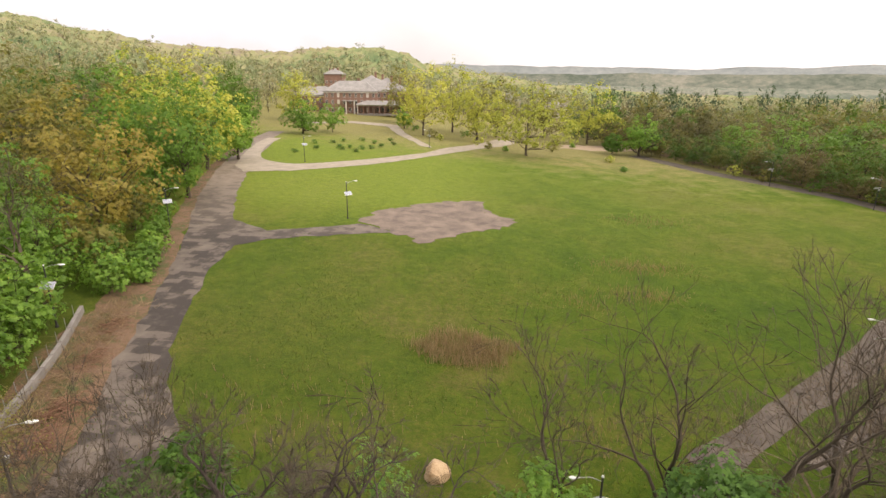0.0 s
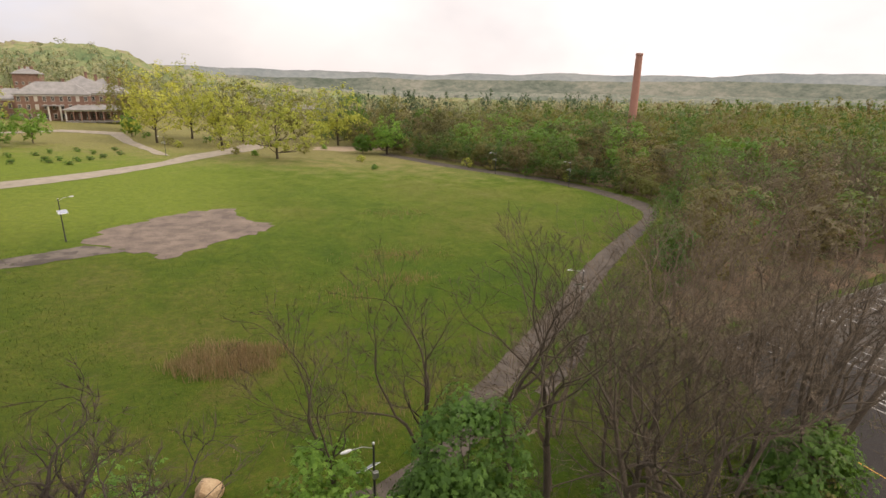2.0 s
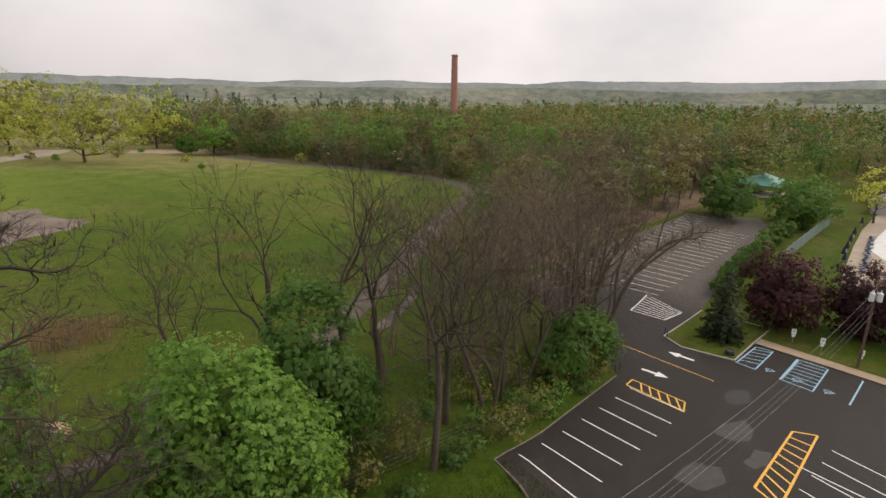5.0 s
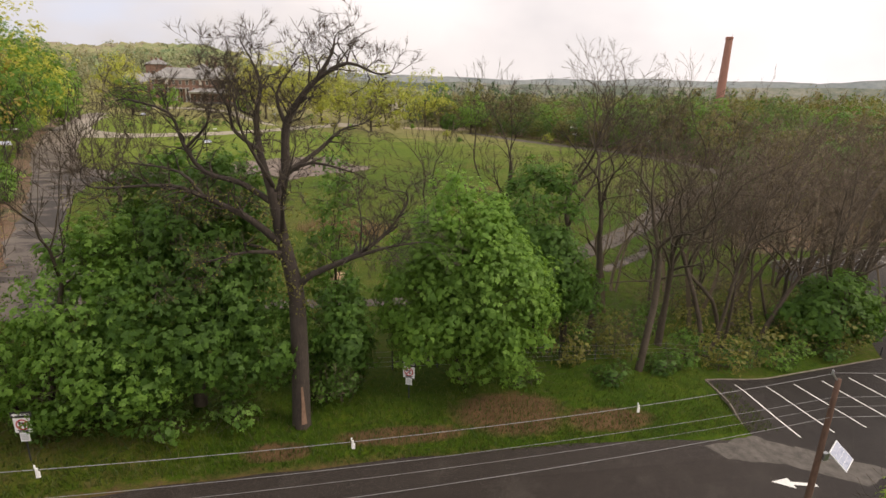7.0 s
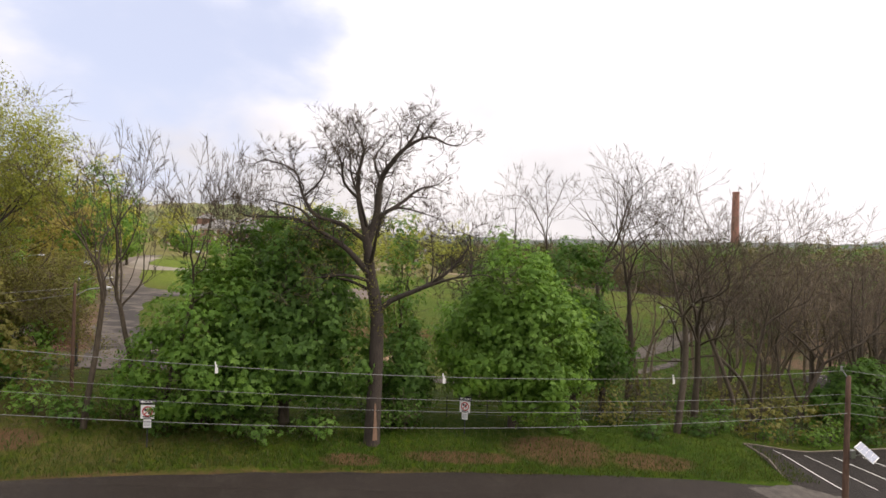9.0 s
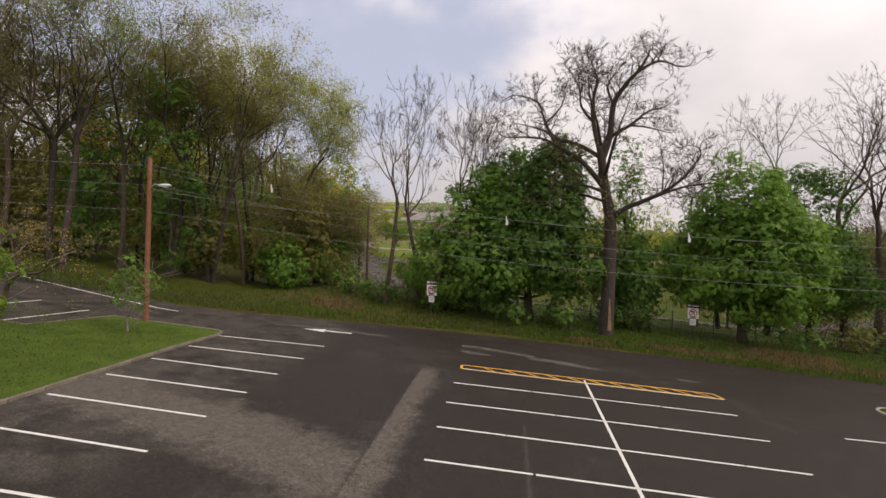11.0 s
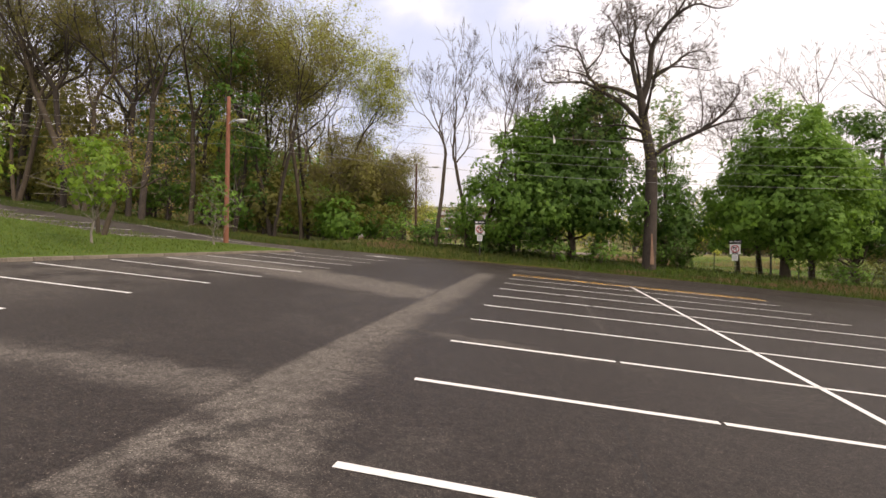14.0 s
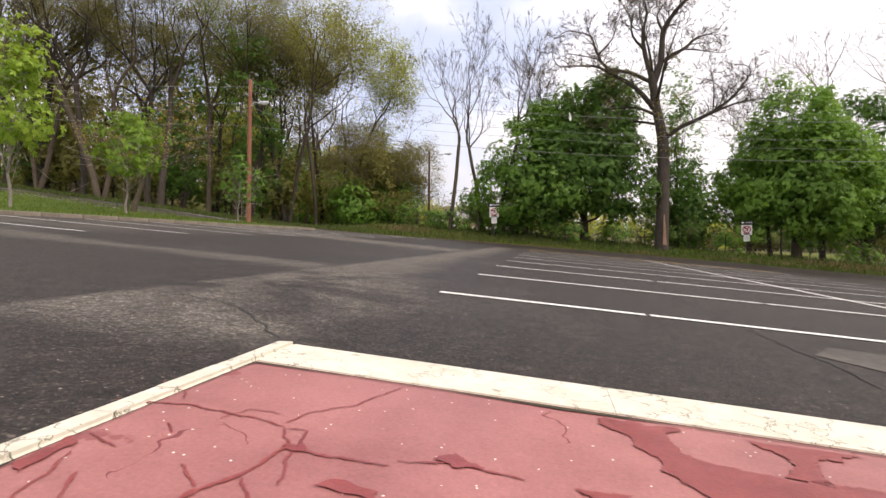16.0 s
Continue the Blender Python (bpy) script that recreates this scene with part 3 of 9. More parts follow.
M_BLADE = leafy("grass_blade", [(0.0, (0.028, 0.055, 0.008)), (0.5, (0.050, 0.081, 0.014)), (1.0, (0.106, 0.099, 0.034))], 0.35)
M_LAWNBLADE = leafy("lawn_blade", [(0.0, (0.055, 0.095, 0.014)), (0.5, (0.090, 0.140, 0.022)), (1.0, (0.150, 0.170, 0.045))], 0.4)
M_WOODMIX = leafy("mixed_spring_wood", [(0.0, (0.042, 0.094, 0.021)), (0.3, (0.070, 0.132, 0.026)), (0.5, (0.116, 0.146, 0.034)), (0.7, (0.150, 0.142, 0.044)), (0.85, (0.112, 0.092, 0.050)), (1.0, (0.190, 0.180, 0.052))], 0.3, 0.92)
M_WOODMIX_EACH = leafy("mixed_spring_wood_tree", [(0.0, (0.042, 0.094, 0.021)), (0.3, (0.070, 0.132, 0.026)), (0.5, (0.116, 0.146, 0.034)), (0.7, (0.150, 0.142, 0.044)), (0.85, (0.112, 0.092, 0.050)), (1.0, (0.190, 0.180, 0.052))], 0.3, 0.92, each=True)
M_LEAF_EACH = leafy("fresh_green_wood_tree", [(0.0, (0.050, 0.120, 0.020)), (0.5, (0.085, 0.175, 0.028)), (1.0, (0.130, 0.235, 0.040))], 0.3, 0.85, each=True)
M_WOODBROWN = leafy("olive_spring_wood", [(0.0, (0.060, 0.068, 0.024)), (0.5, (0.105, 0.100, 0.040)), (1.0, (0.165, 0.138, 0.058))], 0.3, 0.6)
M_WOODBROWN_EACH = leafy("olive_spring_wood_tree", [(0.0, (0.060, 0.068, 0.024)), (0.5, (0.105, 0.100, 0.040)), (1.0, (0.165, 0.138, 0.058))], 0.3, 0.9, each=True)
# Atmospheric haze is put into the leaf colour of the far stands.
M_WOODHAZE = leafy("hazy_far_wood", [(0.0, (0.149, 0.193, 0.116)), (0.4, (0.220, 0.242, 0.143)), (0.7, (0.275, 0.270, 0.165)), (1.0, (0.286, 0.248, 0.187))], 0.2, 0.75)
M_POLE = bark("brown_timber_pole", (0.060, 0.034, 0.024), (0.15, 0.085, 0.058), 0.3)
M_POLERED = bark("red_brown_timber_pole", (0.15, 0.055, 0.033), (0.28, 0.118, 0.072), 0.3)
M_STEEL = plain("galvanised_steel", (0.34, 0.35, 0.36), (0.52, 0.53, 0.54), 3, 0.45, 0.8, 30, 0.1)
M_DARKSTEEL = plain("dark_painted_steel", (0.028, 0.028, 0.030), (0.055, 0.055, 0.058), 3, 0.5, 0.2, 30, 0.1)
M_LAMPGREY = plain("light_grey_enamel", (0.52, 0.54, 0.55), (0.70, 0.71, 0.72), 3, 0.4, 0, 30, 0.05)
M_SIGNWHITE = plain("white_sign_face", (0.66, 0.66, 0.65), (0.80, 0.80, 0.79), 2, 0.5, 0, 30, 0.05)
M_SIGNBLACK = plain("black_sign_print", (0.015, 0.015, 0.015), (0.03, 0.03, 0.03), 2, 0.6, 0, 30, 0.05)
M_SIGNRED = plain("red_sign_print", (0.38, 0.025, 0.03), (0.50, 0.04, 0.045), 2, 0.6, 0, 30, 0.05)
# Sun glare off the panel glass is put into the pale cell colour.
M_PANEL = plain("solar_cells_glare", (0.25, 0.28, 0.36), (0.42, 0.45, 0.53), 6, 0.22, 0.1, 12, 0.05)
M_WIRE = plain("weathered_cable", (0.16, 0.16, 0.165), (0.30, 0.30, 0.31), 3, 0.6, 0.2, 30, 0.05)
M_BRICK = plain("old_red_brick", (0.165, 0.090, 0.066), (0.275, 0.165, 0.125), 0.8, 0.9, 0, 8, 0.4, 0.03)
# Stack brick is lightened: the haze in front is part of its colour.
M_BRICKSTACK = plain("hazed_chimney_brick", (0.30, 0.145, 0.11), (0.40, 0.205, 0.16), 0.25, 0.9, 0, 4, 0.4, 0.04)
M_SLATE = plain("grey_slate_roof", (0.17, 0.165, 0.16), (0.30, 0.29, 0.275), 0.4, 0.8, 0, 5, 0.5, 0.05)
M_TRIM = plain("weathered_white_trim", (0.46, 0.43, 0.38), (0.64, 0.60, 0.54), 1.0, 0.8, 0, 10, 0.2)
M_DARKPANE = plain("dark_window_glass", (0.016, 0.018, 0.020), (0.04, 0.042, 0.045), 1, 0.15, 0, 5, 0.02)
M_GREENROOF = plain("green_metal_roof", (0.040, 0.175, 0.140), (0.070, 0.245, 0.200), 0.6, 0.45, 0.1, 8, 0.1)
M_FENCEGREEN = plain("green_privacy_mesh", (0.10, 0.16, 0.135), (0.17, 0.24, 0.20), 1.2, 0.8, 0, 20, 0.2)
M_DECK = plain("tan_pool_deck", (0.26, 0.21, 0.16), (0.35, 0.29, 0.225), 0.4, 0.85, 0, 8, 0.2)
M_POOL = plain("drained_white_pool", (0.50, 0.52, 0.52), (0.64, 0.65, 0.64), 0.5, 0.5, 0, 8, 0.05)
M_LOUNGE = plain("blue_lounger_fabric", (0.055, 0.080, 0.14), (0.12, 0.155, 0.22), 3, 0.8, 0, 30, 0.2)
M_UMBR = plain("navy_umbrella_cloth", (0.014, 0.018, 0.040), (0.03, 0.035, 0.065), 3, 0.8, 0, 30, 0.2)
M_UMBRTAN = plain("brown_umbrella_cloth", (0.10, 0.055, 0.025), (0.17, 0.10, 0.045), 3, 0.8, 0, 30, 0.2)
M_GREYWALL = plain("grey_siding", (0.33, 0.33, 0.34), (0.44, 0.44, 0.45), 1, 0.8, 0, 10, 0.1)
M_ROCK = plain("buff_sandstone", (0.25, 0.155, 0.080), (0.46, 0.345, 0.215), 0.9, 0.9, 0, 7, 0.9, 0.06)
M_RUBBER = plain("black_rubber", (0.015, 0.015, 0.015), (0.035, 0.034, 0.033), 3, 0.8, 0, 30, 0.2)
M_TAN = plain("tan_packed_path", (0.24, 0.18, 0.12), (0.34, 0.265, 0.18), 0.8, 0.9, 0, 8, 0.3, 0.02)
def far_wood(name, stops):
    m, n, l, p = mat_nodes(name)
    v = place_vec(n)
    f = math_node(n, l, "MULTIPLY_ADD", noise_node(n, l, v, 0.03, 4, 0.8), 0.5, math_node(n, l, "MULTIPLY", noise_node(n, l, v, 0.0035, 6, 0.65), 0.52))
    r = ramp_node(n, stops)
    l.new(f, r.inputs["Fac"])
    l.new(r.outputs["Color"], p.inputs["Base Color"])
    p.inputs["Roughness"].default_value = 1.0
    p.inputs["Specular IOR Level"].default_value = 0.0
    return m


# Canopy and ridge colours carry painted haze, paler with distance.
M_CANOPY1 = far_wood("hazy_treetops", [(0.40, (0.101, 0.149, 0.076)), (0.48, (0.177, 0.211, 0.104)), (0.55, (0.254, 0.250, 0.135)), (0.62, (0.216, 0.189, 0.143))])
M_CANOPY2 = far_wood("haze_paled_treetops", [(0.42, (0.125, 0.150, 0.120)), (0.5, (0.165, 0.182, 0.148)), (0.58, (0.215, 0.220, 0.178))])
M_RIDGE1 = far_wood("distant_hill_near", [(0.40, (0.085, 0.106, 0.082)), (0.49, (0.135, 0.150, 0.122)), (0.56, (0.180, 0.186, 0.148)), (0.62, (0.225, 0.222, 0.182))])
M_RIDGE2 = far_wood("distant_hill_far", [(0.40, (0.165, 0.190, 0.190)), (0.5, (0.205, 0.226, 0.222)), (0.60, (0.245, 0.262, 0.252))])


# ---------------------------------------------------------------- mesh helpers
def thing(name, label, category, group="", kind="", at=None):
    ob = new(name)
    ob.empty_display_size = 0.2
    if at is not None:
        ob.matrix_basis = at
    return tagged(ob, label, category, group, kind)


def link_mesh(name, verts, faces, material, parent=None, label="", smooth=False, tint=None):
    me = bpy.data.meshes.new(name)
    me.from_pydata([tuple(v) for v in verts], [], faces)
    me.materials.append(material)
    if smooth:
        me.polygons.foreach_set("use_smooth", [True] * len(me.polygons))
    ob = new(name, me)
    ob.parent = parent
    if label:
        ob["label"] = label
    return ob


def array_mesh(name, verts, quads, material, parent=None, label="", smooth=False, tint=None, soft=None):
    """A mesh from numpy arrays: verts (n, 3), faces (m, k) all of one size, tint (n), soft: a normal for each vertex."""
    me = bpy.data.meshes.new(name)
    k = quads.shape[1]
    me.vertices.add(len(verts))
    me.vertices.foreach_set("co", np.asarray(verts, np.float32).ravel())
    me.loops.add(quads.size)
    me.loops.foreach_set("vertex_index", np.asarray(quads, np.int32).ravel())
    me.polygons.add(len(quads))
    me.polygons.foreach_set("loop_start", np.arange(0, quads.size, k, dtype=np.int32))
    me.polygons.foreach_set("use_smooth", np.full(len(quads), smooth or soft is not None))
    if tint is not None:
        a = me.attributes.new("tint", "FLOAT", "POINT")
        a.data.foreach_set("value", np.asarray(tint, np.float32))
    me.materials.append(material)
    me.update(calc_edges=True)
    if soft is not None:
        me.normals_split_custom_set_from_vertices(np.asarray(soft, np.float32).tolist())
    ob = new(name, me)
    ob.parent = parent
    if label:
        ob["label"] = label
    return ob


def part(name, bm, material, parent=None, label="", smooth=False):
    me = bpy.data.meshes.new(name)
    bmesh.ops.recalc_face_normals(bm, faces=bm.faces)
    bm.to_mesh(me)
    bm.free()
    me.materials.append(material)
    if smooth:
        me.polygons.foreach_set("use_smooth", [True] * len(me.polygons))
    ob = new(name, me)
    ob.parent = parent
    if label:
        ob["label"] = label
    return ob


def box_bm(sx, sy, sz, at=(0, 0, 0), bevel=0.0, rz=0.0, rx=0.0):
    """A box whose base centre is at `at`, with its edges rounded by bevel."""
    bm = bmesh.new()
    bmesh.ops.create_cube(bm, size=1, matrix=pose(*at, rx, 0, rz) @ Matrix.Translation((0, 0, sz / 2)) @ Matrix.Diagonal((sx, sy, sz, 1)))
    if bevel:
        bmesh.ops.bevel(bm, geom=bm.edges[:], offset=bevel, segments=1, affect="EDGES")
    return bm


def rod_bm(a, b, r0, r1=None, sides=8):
    a, b = Vector(a), Vector(b)
    bm = bmesh.new()
    m = Matrix.Translation((a + b) / 2) @ (b - a).to_track_quat("Z", "Y").to_matrix().to_4x4()
    bmesh.ops.create_cone(bm, cap_ends=True, segments=sides, radius1=r0, radius2=r0 if r1 is None else r1, depth=(b - a).length, matrix=m)
    return bm


def join_bm(*bms):
    out = bms[0]
    for b in bms[1:]:
        me = bpy.data.meshes.new("tmp")
        b.to_mesh(me)
        b.free()
        out.from_mesh(me)
        bpy.data.meshes.remove(me)
    return out


# ---------------------------------------------------------------- lie of the land
def ss(a, b, x):
    t = min(1.0, max(0.0, (x - a) / (b - a)))
    return t * t * (3 - 2 * t)


def softclip(x, lo, hi, w):
    return lo + w * math.log1p(math.exp(min(60, (x - lo) / w))) - w * math.log1p(math.exp(min(60, (x - hi) / w)))


def land(x, y):
    """Height of the ground: a lot that falls to the east, a low bank along the road, a flatter field, wooded hills."""
    k = ss(22, 95, y)
    z = -(0.088 - 0.043 * k) * softclip(x, -75, 80 - 28 * k, 6) + 0.02 * softclip(y, -75, 230, 8)
    z += ss(-34, -24, x) * (1 - ss(24, 34, x)) * ss(7.5, 10.8, y) * (1 - ss(17, 32, y))
    if x < -33 and y < 28:
        z += 0.05 * min(40, -33 - x) * (1 - ss(14, 28, y))
    d = math.hypot(x, y)
    if d > 160:
        a = math.degrees(math.atan2(x, y))
        k = len(SKYLINE) - 1
        for i in range(len(SKYLINE) - 1):
            if SKYLINE[i][0] <= a < SKYLINE[i + 1][0]:
                u = (a - SKYLINE[i][0]) / (SKYLINE[i + 1][0] - SKYLINE[i][0])
                u = u * u * (3 - 2 * u)
                e = SKYLINE[i][1] * (1 - u) + SKYLINE[i + 1][1] * u
                crest = 17 + 950 * math.tan(radians(e))
                z += (crest - z) * ss(230, 950, d) * (1 - 0.9 * ss(1150, 1900, d))
    return z


# height in degrees of the wooded skyline, by direction east of north
SKYLINE = [(-150, 0.2), (-80, 4.4), (-60, 5.2), (-39, 4.7), (-33, 3.6), (-27.5, 2.85), (-18.7, 2.45), (-13, 2.85), (-8.2, 3.1), (-5.8, 2.6), (-3.5, 1.5), (3, 0.75), (10, -0.2), (20, -1.0), (40, -1.3), (120, -1.3), (150, 0.0)]


STEP = 3.0


def axis(lo, hi, far_lo, far_hi):
    a = [lo + STEP * i for i in range(int((hi - lo) / STEP) + 1)]
    s, x = 6.0, a[-1]
    while x < far_hi:
        x += s
        s *= 1.16
        a.append(x)
    s, x = 6.0, a[0]
    while x > far_lo:
        x -= s
        s *= 1.16
        a.insert(0, x)
    return a


GX, GY = axis(-120, 210, -2600, 3000), axis(-75, 300, -1500, 3200)
gv = [(x, y, land(x, y)) for y in GY for x in GX]
gw = len(GX)
gf = [(j * gw + i, j * gw + i + 1, (j + 1) * gw + i + 1, (j + 1) * gw + i) for j in range(len(GY) - 1) for i in range(gw - 1)]
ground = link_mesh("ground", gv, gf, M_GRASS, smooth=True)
tagged(ground, "rough green meadow grass with olive and brown patches", "ground", kind="structure")


def clip_cell(poly, x0, y0, x1, y1):
    for ax, lim, keep in ((0, x0, 1), (0, x1, -1), (1, y0, 1), (1, y1, -1)):
        out = []
        for i, q in enumerate(poly):
            pr = poly[i - 1]
            a, b = (pr[ax] - lim) * keep, (q[ax] - lim) * keep
            if (a < 0) != (b < 0):
                s = a / (a - b)
                out.append((pr[0] + s * (q[0] - pr[0]), pr[1] + s * (q[1] - pr[1])))
            if b >= 0:
                out.append(q)
        poly = out
        if len(poly) < 3:
            return []
    return poly


def tidy(poly):
    """The outline without doubled points and out-and-back spurs."""
    q = [v for i, v in enumerate(poly) if abs(v[0] - poly[i - 1][0]) + abs(v[1] - poly[i - 1][1]) > 1e-4]
    i = 0
    while len(q) > 2 and i < len(q):
        a, b = q[i - 1], q[(i + 1) % len(q)]
        if abs(a[0] - b[0]) + abs(a[1] - b[1]) < 1e-4:
            q = [v for k, v in enumerate(q) if k not in (i, (i + 1) % len(q))]
            i = 0
        else:
            i += 1
    return q if len(q) > 2 else []


def inside(poly, x, y):
    hit = False
    for i, b in enumerate(poly):
        a = poly[i - 1]
        if (a[1] > y) != (b[1] > y) and x < a[0] + (y - a[1]) / (b[1] - a[1]) * (b[0] - a[0]):
            hit = not hit
    return hit


def cells_on(poly, step):
    """Lattice cells that the outline passes through."""
    out = set()
    for i, b in enumerate(poly):
        a = poly[i - 1]
        n = int(math.hypot(b[0] - a[0], b[1] - a[1]) / step * 12) + 2
        for k in range(n + 1):
            x, y = a[0] + (b[0] - a[0]) * k / n + 120, a[1] + (b[1] - a[1]) * k / n + 75
            for ex in (-0.02, 0.02):
                for ey in (-0.02, 0.02):
                    out.add((int((x + ex) // step), int((y + ey) // step)))
    return out


def on_sheet(x, y):
    """Height of the ground sheet itself, between its lattice points."""
    if not (-120 <= x < 207 and -75 <= y < 297):
        return land(x, y)
    i, j = int((x + 120) // STEP), int((y + 75) // STEP)
    u, v = (x + 120) / STEP - i, (y + 75) / STEP - j
    x0, y0 = -120 + i * STEP, -75 + j * STEP
    return (land(x0, y0) * (1 - u) + land(x0 + STEP, y0) * u) * (1 - v) + (land(x0, y0 + STEP) * (1 - u) + land(x0 + STEP, y0 + STEP) * u) * v


def drape(name, poly, material, lift, parent=None, label="", step=STEP):
    """A sheet of the outline poly laid on the land, lift metres above it."""
    xs, ys = [q[0] for q in poly], [q[1] for q in poly]
    verts, faces = [], []
    rim = cells_on(poly, step)
    for i in range(int((min(xs) + 120) // step), int((max(xs) + 120) // step) + 1):
        for j in range(int((min(ys) + 75) // step), int((max(ys) + 75) // step) + 1):
            x0, y0 = -120 + i * step, -75 + j * step
            if (i, j) in rim:
                c = tidy(clip_cell(poly, x0, y0, x0 + step, y0 + step))
            elif inside(poly, x0 + step / 2, y0 + step / 2):
                c = [(x0, y0), (x0 + step, y0), (x0 + step, y0 + step), (x0, y0 + step)]
            else:
                continue
            if c:
                faces.append(list(range(len(verts), len(verts) + len(c))))
                verts += [(x, y, on_sheet(x, y) + lift) for x, y in c]
    bm = bmesh.new()
    bv = [bm.verts.new(q) for q in verts]
    for fc in faces:
        bm.faces.new([bv[i] for i in fc])
    bmesh.ops.remove_doubles(bm, verts=bm.verts, dist=0.002)
    bmesh.ops.dissolve_degenerate(bm, edges=bm.edges, dist=0.002)
    for fc in bm.faces:
        fc.normal_update()
        if fc.normal.z < 0:
            fc.normal_flip()
    me = bpy.data.meshes.new(name)
    bm.to_mesh(me)
    bm.free()
    me.materials.append(material)
    ob = new(name, me)
    ob.parent = parent
    if label:
        ob["label"] = label
    return ob


def smooth_line(points, n=6):
    """A Catmull-Rom line through the points."""
    out = []
    for i in range(len(points) - 1):
        a, b, c, d = points[max(0, i - 1)], points[i], points[i + 1], points[min(len(points) - 1, i + 2)]
        for k in range(n):
            t = k / n
            out.append(tuple(0.5 * (2 * b[m] + (c[m] - a[m]) * t + (2 * a[m] - 5 * b[m] + 4 * c[m] - d[m]) * t * t + (3 * b[m] - a[m] - 3 * c[m] + d[m]) * t ** 3) for m in range(len(b))))
    return out + [tuple(points[-1])]


def ragged(poly, amount, seed=0, every=1.5, closed=True):
    """The outline with its edge broken up, as grass overgrows it."""
    out = []
    for i, q in enumerate(poly):
        if i == 0 and not closed:
            continue
        a = poly[i - 1]
        n = max(1, int(math.hypot(q[0] - a[0], q[1] - a[1]) / every))
        for k in range(n):
            x, y = a[0] + (q[0] - a[0]) * (k + 1) / n, a[1] + (q[1] - a[1]) * (k + 1) / n
            v = noise.noise_vector(Vector((x * 0.35 + seed, y * 0.35, seed))) + 0.6 * noise.noise_vector(Vector((x * 1.1, y * 1.1 + seed, 5)))
            out.append((x + amount * v.x, y + amount * v.y))
    return out


# ---------------------------------------------------------------- parking lot and roads
road_far = [(-75, 8.0), (-60, 7.4), (-53, 6.6), (-41, 5.0), (-31.3, 4.4), (-23.3, 6.0), (-15, 7.0), (-6, 7.6), (4, 8.0), (14, 8.0), (24.5, 7.2)]
lot_poly = ragged(smooth_line(road_far, 4), 0.18, 3, closed=False) + [(25.6, 13.3), (49.6, 17.2)] + [(56, 24), (63, 43.5), (66, 45.6), (95, 49.6), (143, 53.4), (160, 41.5), (153, 35.6), (129, 31.0), (96, 25.4), (83, 22.4), (80, 12.2), (100, 13), (100, -66), (-75, -66)]
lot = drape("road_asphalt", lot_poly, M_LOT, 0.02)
tagged(lot, "dark sealed asphalt car park worn pale along the aisles", "car park", kind="structure")
lot.name = "parking_lot"


def stripe(poly, material, name="painted_line", lift=0.028):
    return drape(name, poly, material, lift, lot)


def line(a, b, w=0.11, material=M_WHITE):
    d = Vector((b[0] - a[0], b[1] - a[1]))
    q = Vector((-d.y, d.x)).normalized() * w / 2
    return stripe([(a[0] + q.x, a[1] + q.y), (a[0] - q.x, a[1] - q.y), (b[0] - q.x, b[1] - q.y), (b[0] + q.x, b[1] + q.y)], material)


# middle double row: west ends at x -13.45, spine at -7.25, east ends at -0.7
for i, y in enumerate((-26.93, -24.12, -21.3, -18.45, -15.6, -12.8, -10.0, -7.2, -4.3)):
    rise = 0.065 * (y + 25.5)
    mid_y = y + rise * 0.5
    cut = 0.3 + 0.45 * ((i * 37) % 10) / 10
    for (ax, ay), (bx, by) in (((-13.5, y), (-7.25, mid_y)), ((-7.25, mid_y), (-0.65, y + rise))):
        mx, my, g = ax + (bx - ax) * cut, ay + (by - ay) * cut, 0.02 + 0.01 * (i % 3)
        line((ax, ay), (mx - g, my), 0.12)
        line((mx + g, my), (bx, by), 0.12)
        cut = 1.05 - cut
line((-7.3, -30.0), (-7.12, -0.45), 0.12)
# west row against the lawn
for y0, y1 in ((-26.6, -26.4), (-23.8, -23.6), (-20.95, -20.75), (-18.1, -17.9), (-15.3, -15.15), (-12.55, -12.3), (-9.95, -9.6), (-7.3, -6.9), (-4.65, -4.0), (-2.0, -1.1)):
    line((-26.3, y0), (-20.8, y1), 0.12)
# east row south of the kerbed island
for k in range(6):
    line((3.2 + 0.1 * k, -4.1 - 2.85 * k), (14.3, -2.5 - 2.85 * k), 0.12)
# row by the thicket
for k in range(7):
    line((28.1 + 3.36 * k, 13.0 + 0.3 * k), (28.2 + 3.38 * k, 7.15 + 0.28 * k), 0.14)


def hatch(corners, bars, w=0.16, material=M_YELLOW, slant=0.0):
    """A hatched box: its rim and slanting bars between the two long sides."""
    a, b, c, d = corners
    for p0, p1 in ((a, b), (b, c), (c, d), (d, a)):
        line(p0, p1, w, material)
    for k in range(1, bars + 1):
        s, t = k / (bars + 1), min(1.0, max(0.0, k / (bars + 1) + slant))
        line((a[0] + (b[0] - a[0]) * s, a[1] + (b[1] - a[1]) * s), (d[0] + (c[0] - d[0]) * t, d[1] + (c[1] - d[1]) * t), w, material)


hatch([(-13.4, -0.85), (-0.5, 0.5), (-0.2, -0.25), (-13.4, -1.55)], 11, 0.13, M_YELLOW, 0.05)
line((-13.3, -1.6), (-0.3, -0.35), 0.12)
hatch([(48.6, 15.4), (50.4, 15.7), (50.6, 9.8), (48.6, 9.0)][1:] + [(48.6, 15.4)], 5, 0.17, M_YELLOW, 0.12)
hatch([(41.6, -0.1), (54.4, 0.95), (55.8, -0.8), (40.7, -2.2)], 8, 0.2, M_YELLOW, -0.07)
line((48.2, -1.5), (48.0, -7.5), 0.15)
line((58.7, 10.2), (58.5, 23.3), 0.13, M_YELLOW)
for k in range(5):
    line((41.5 + 3.1 * k, -2.4), (40.5 + 3.1 * k, -8.2), 0.14)
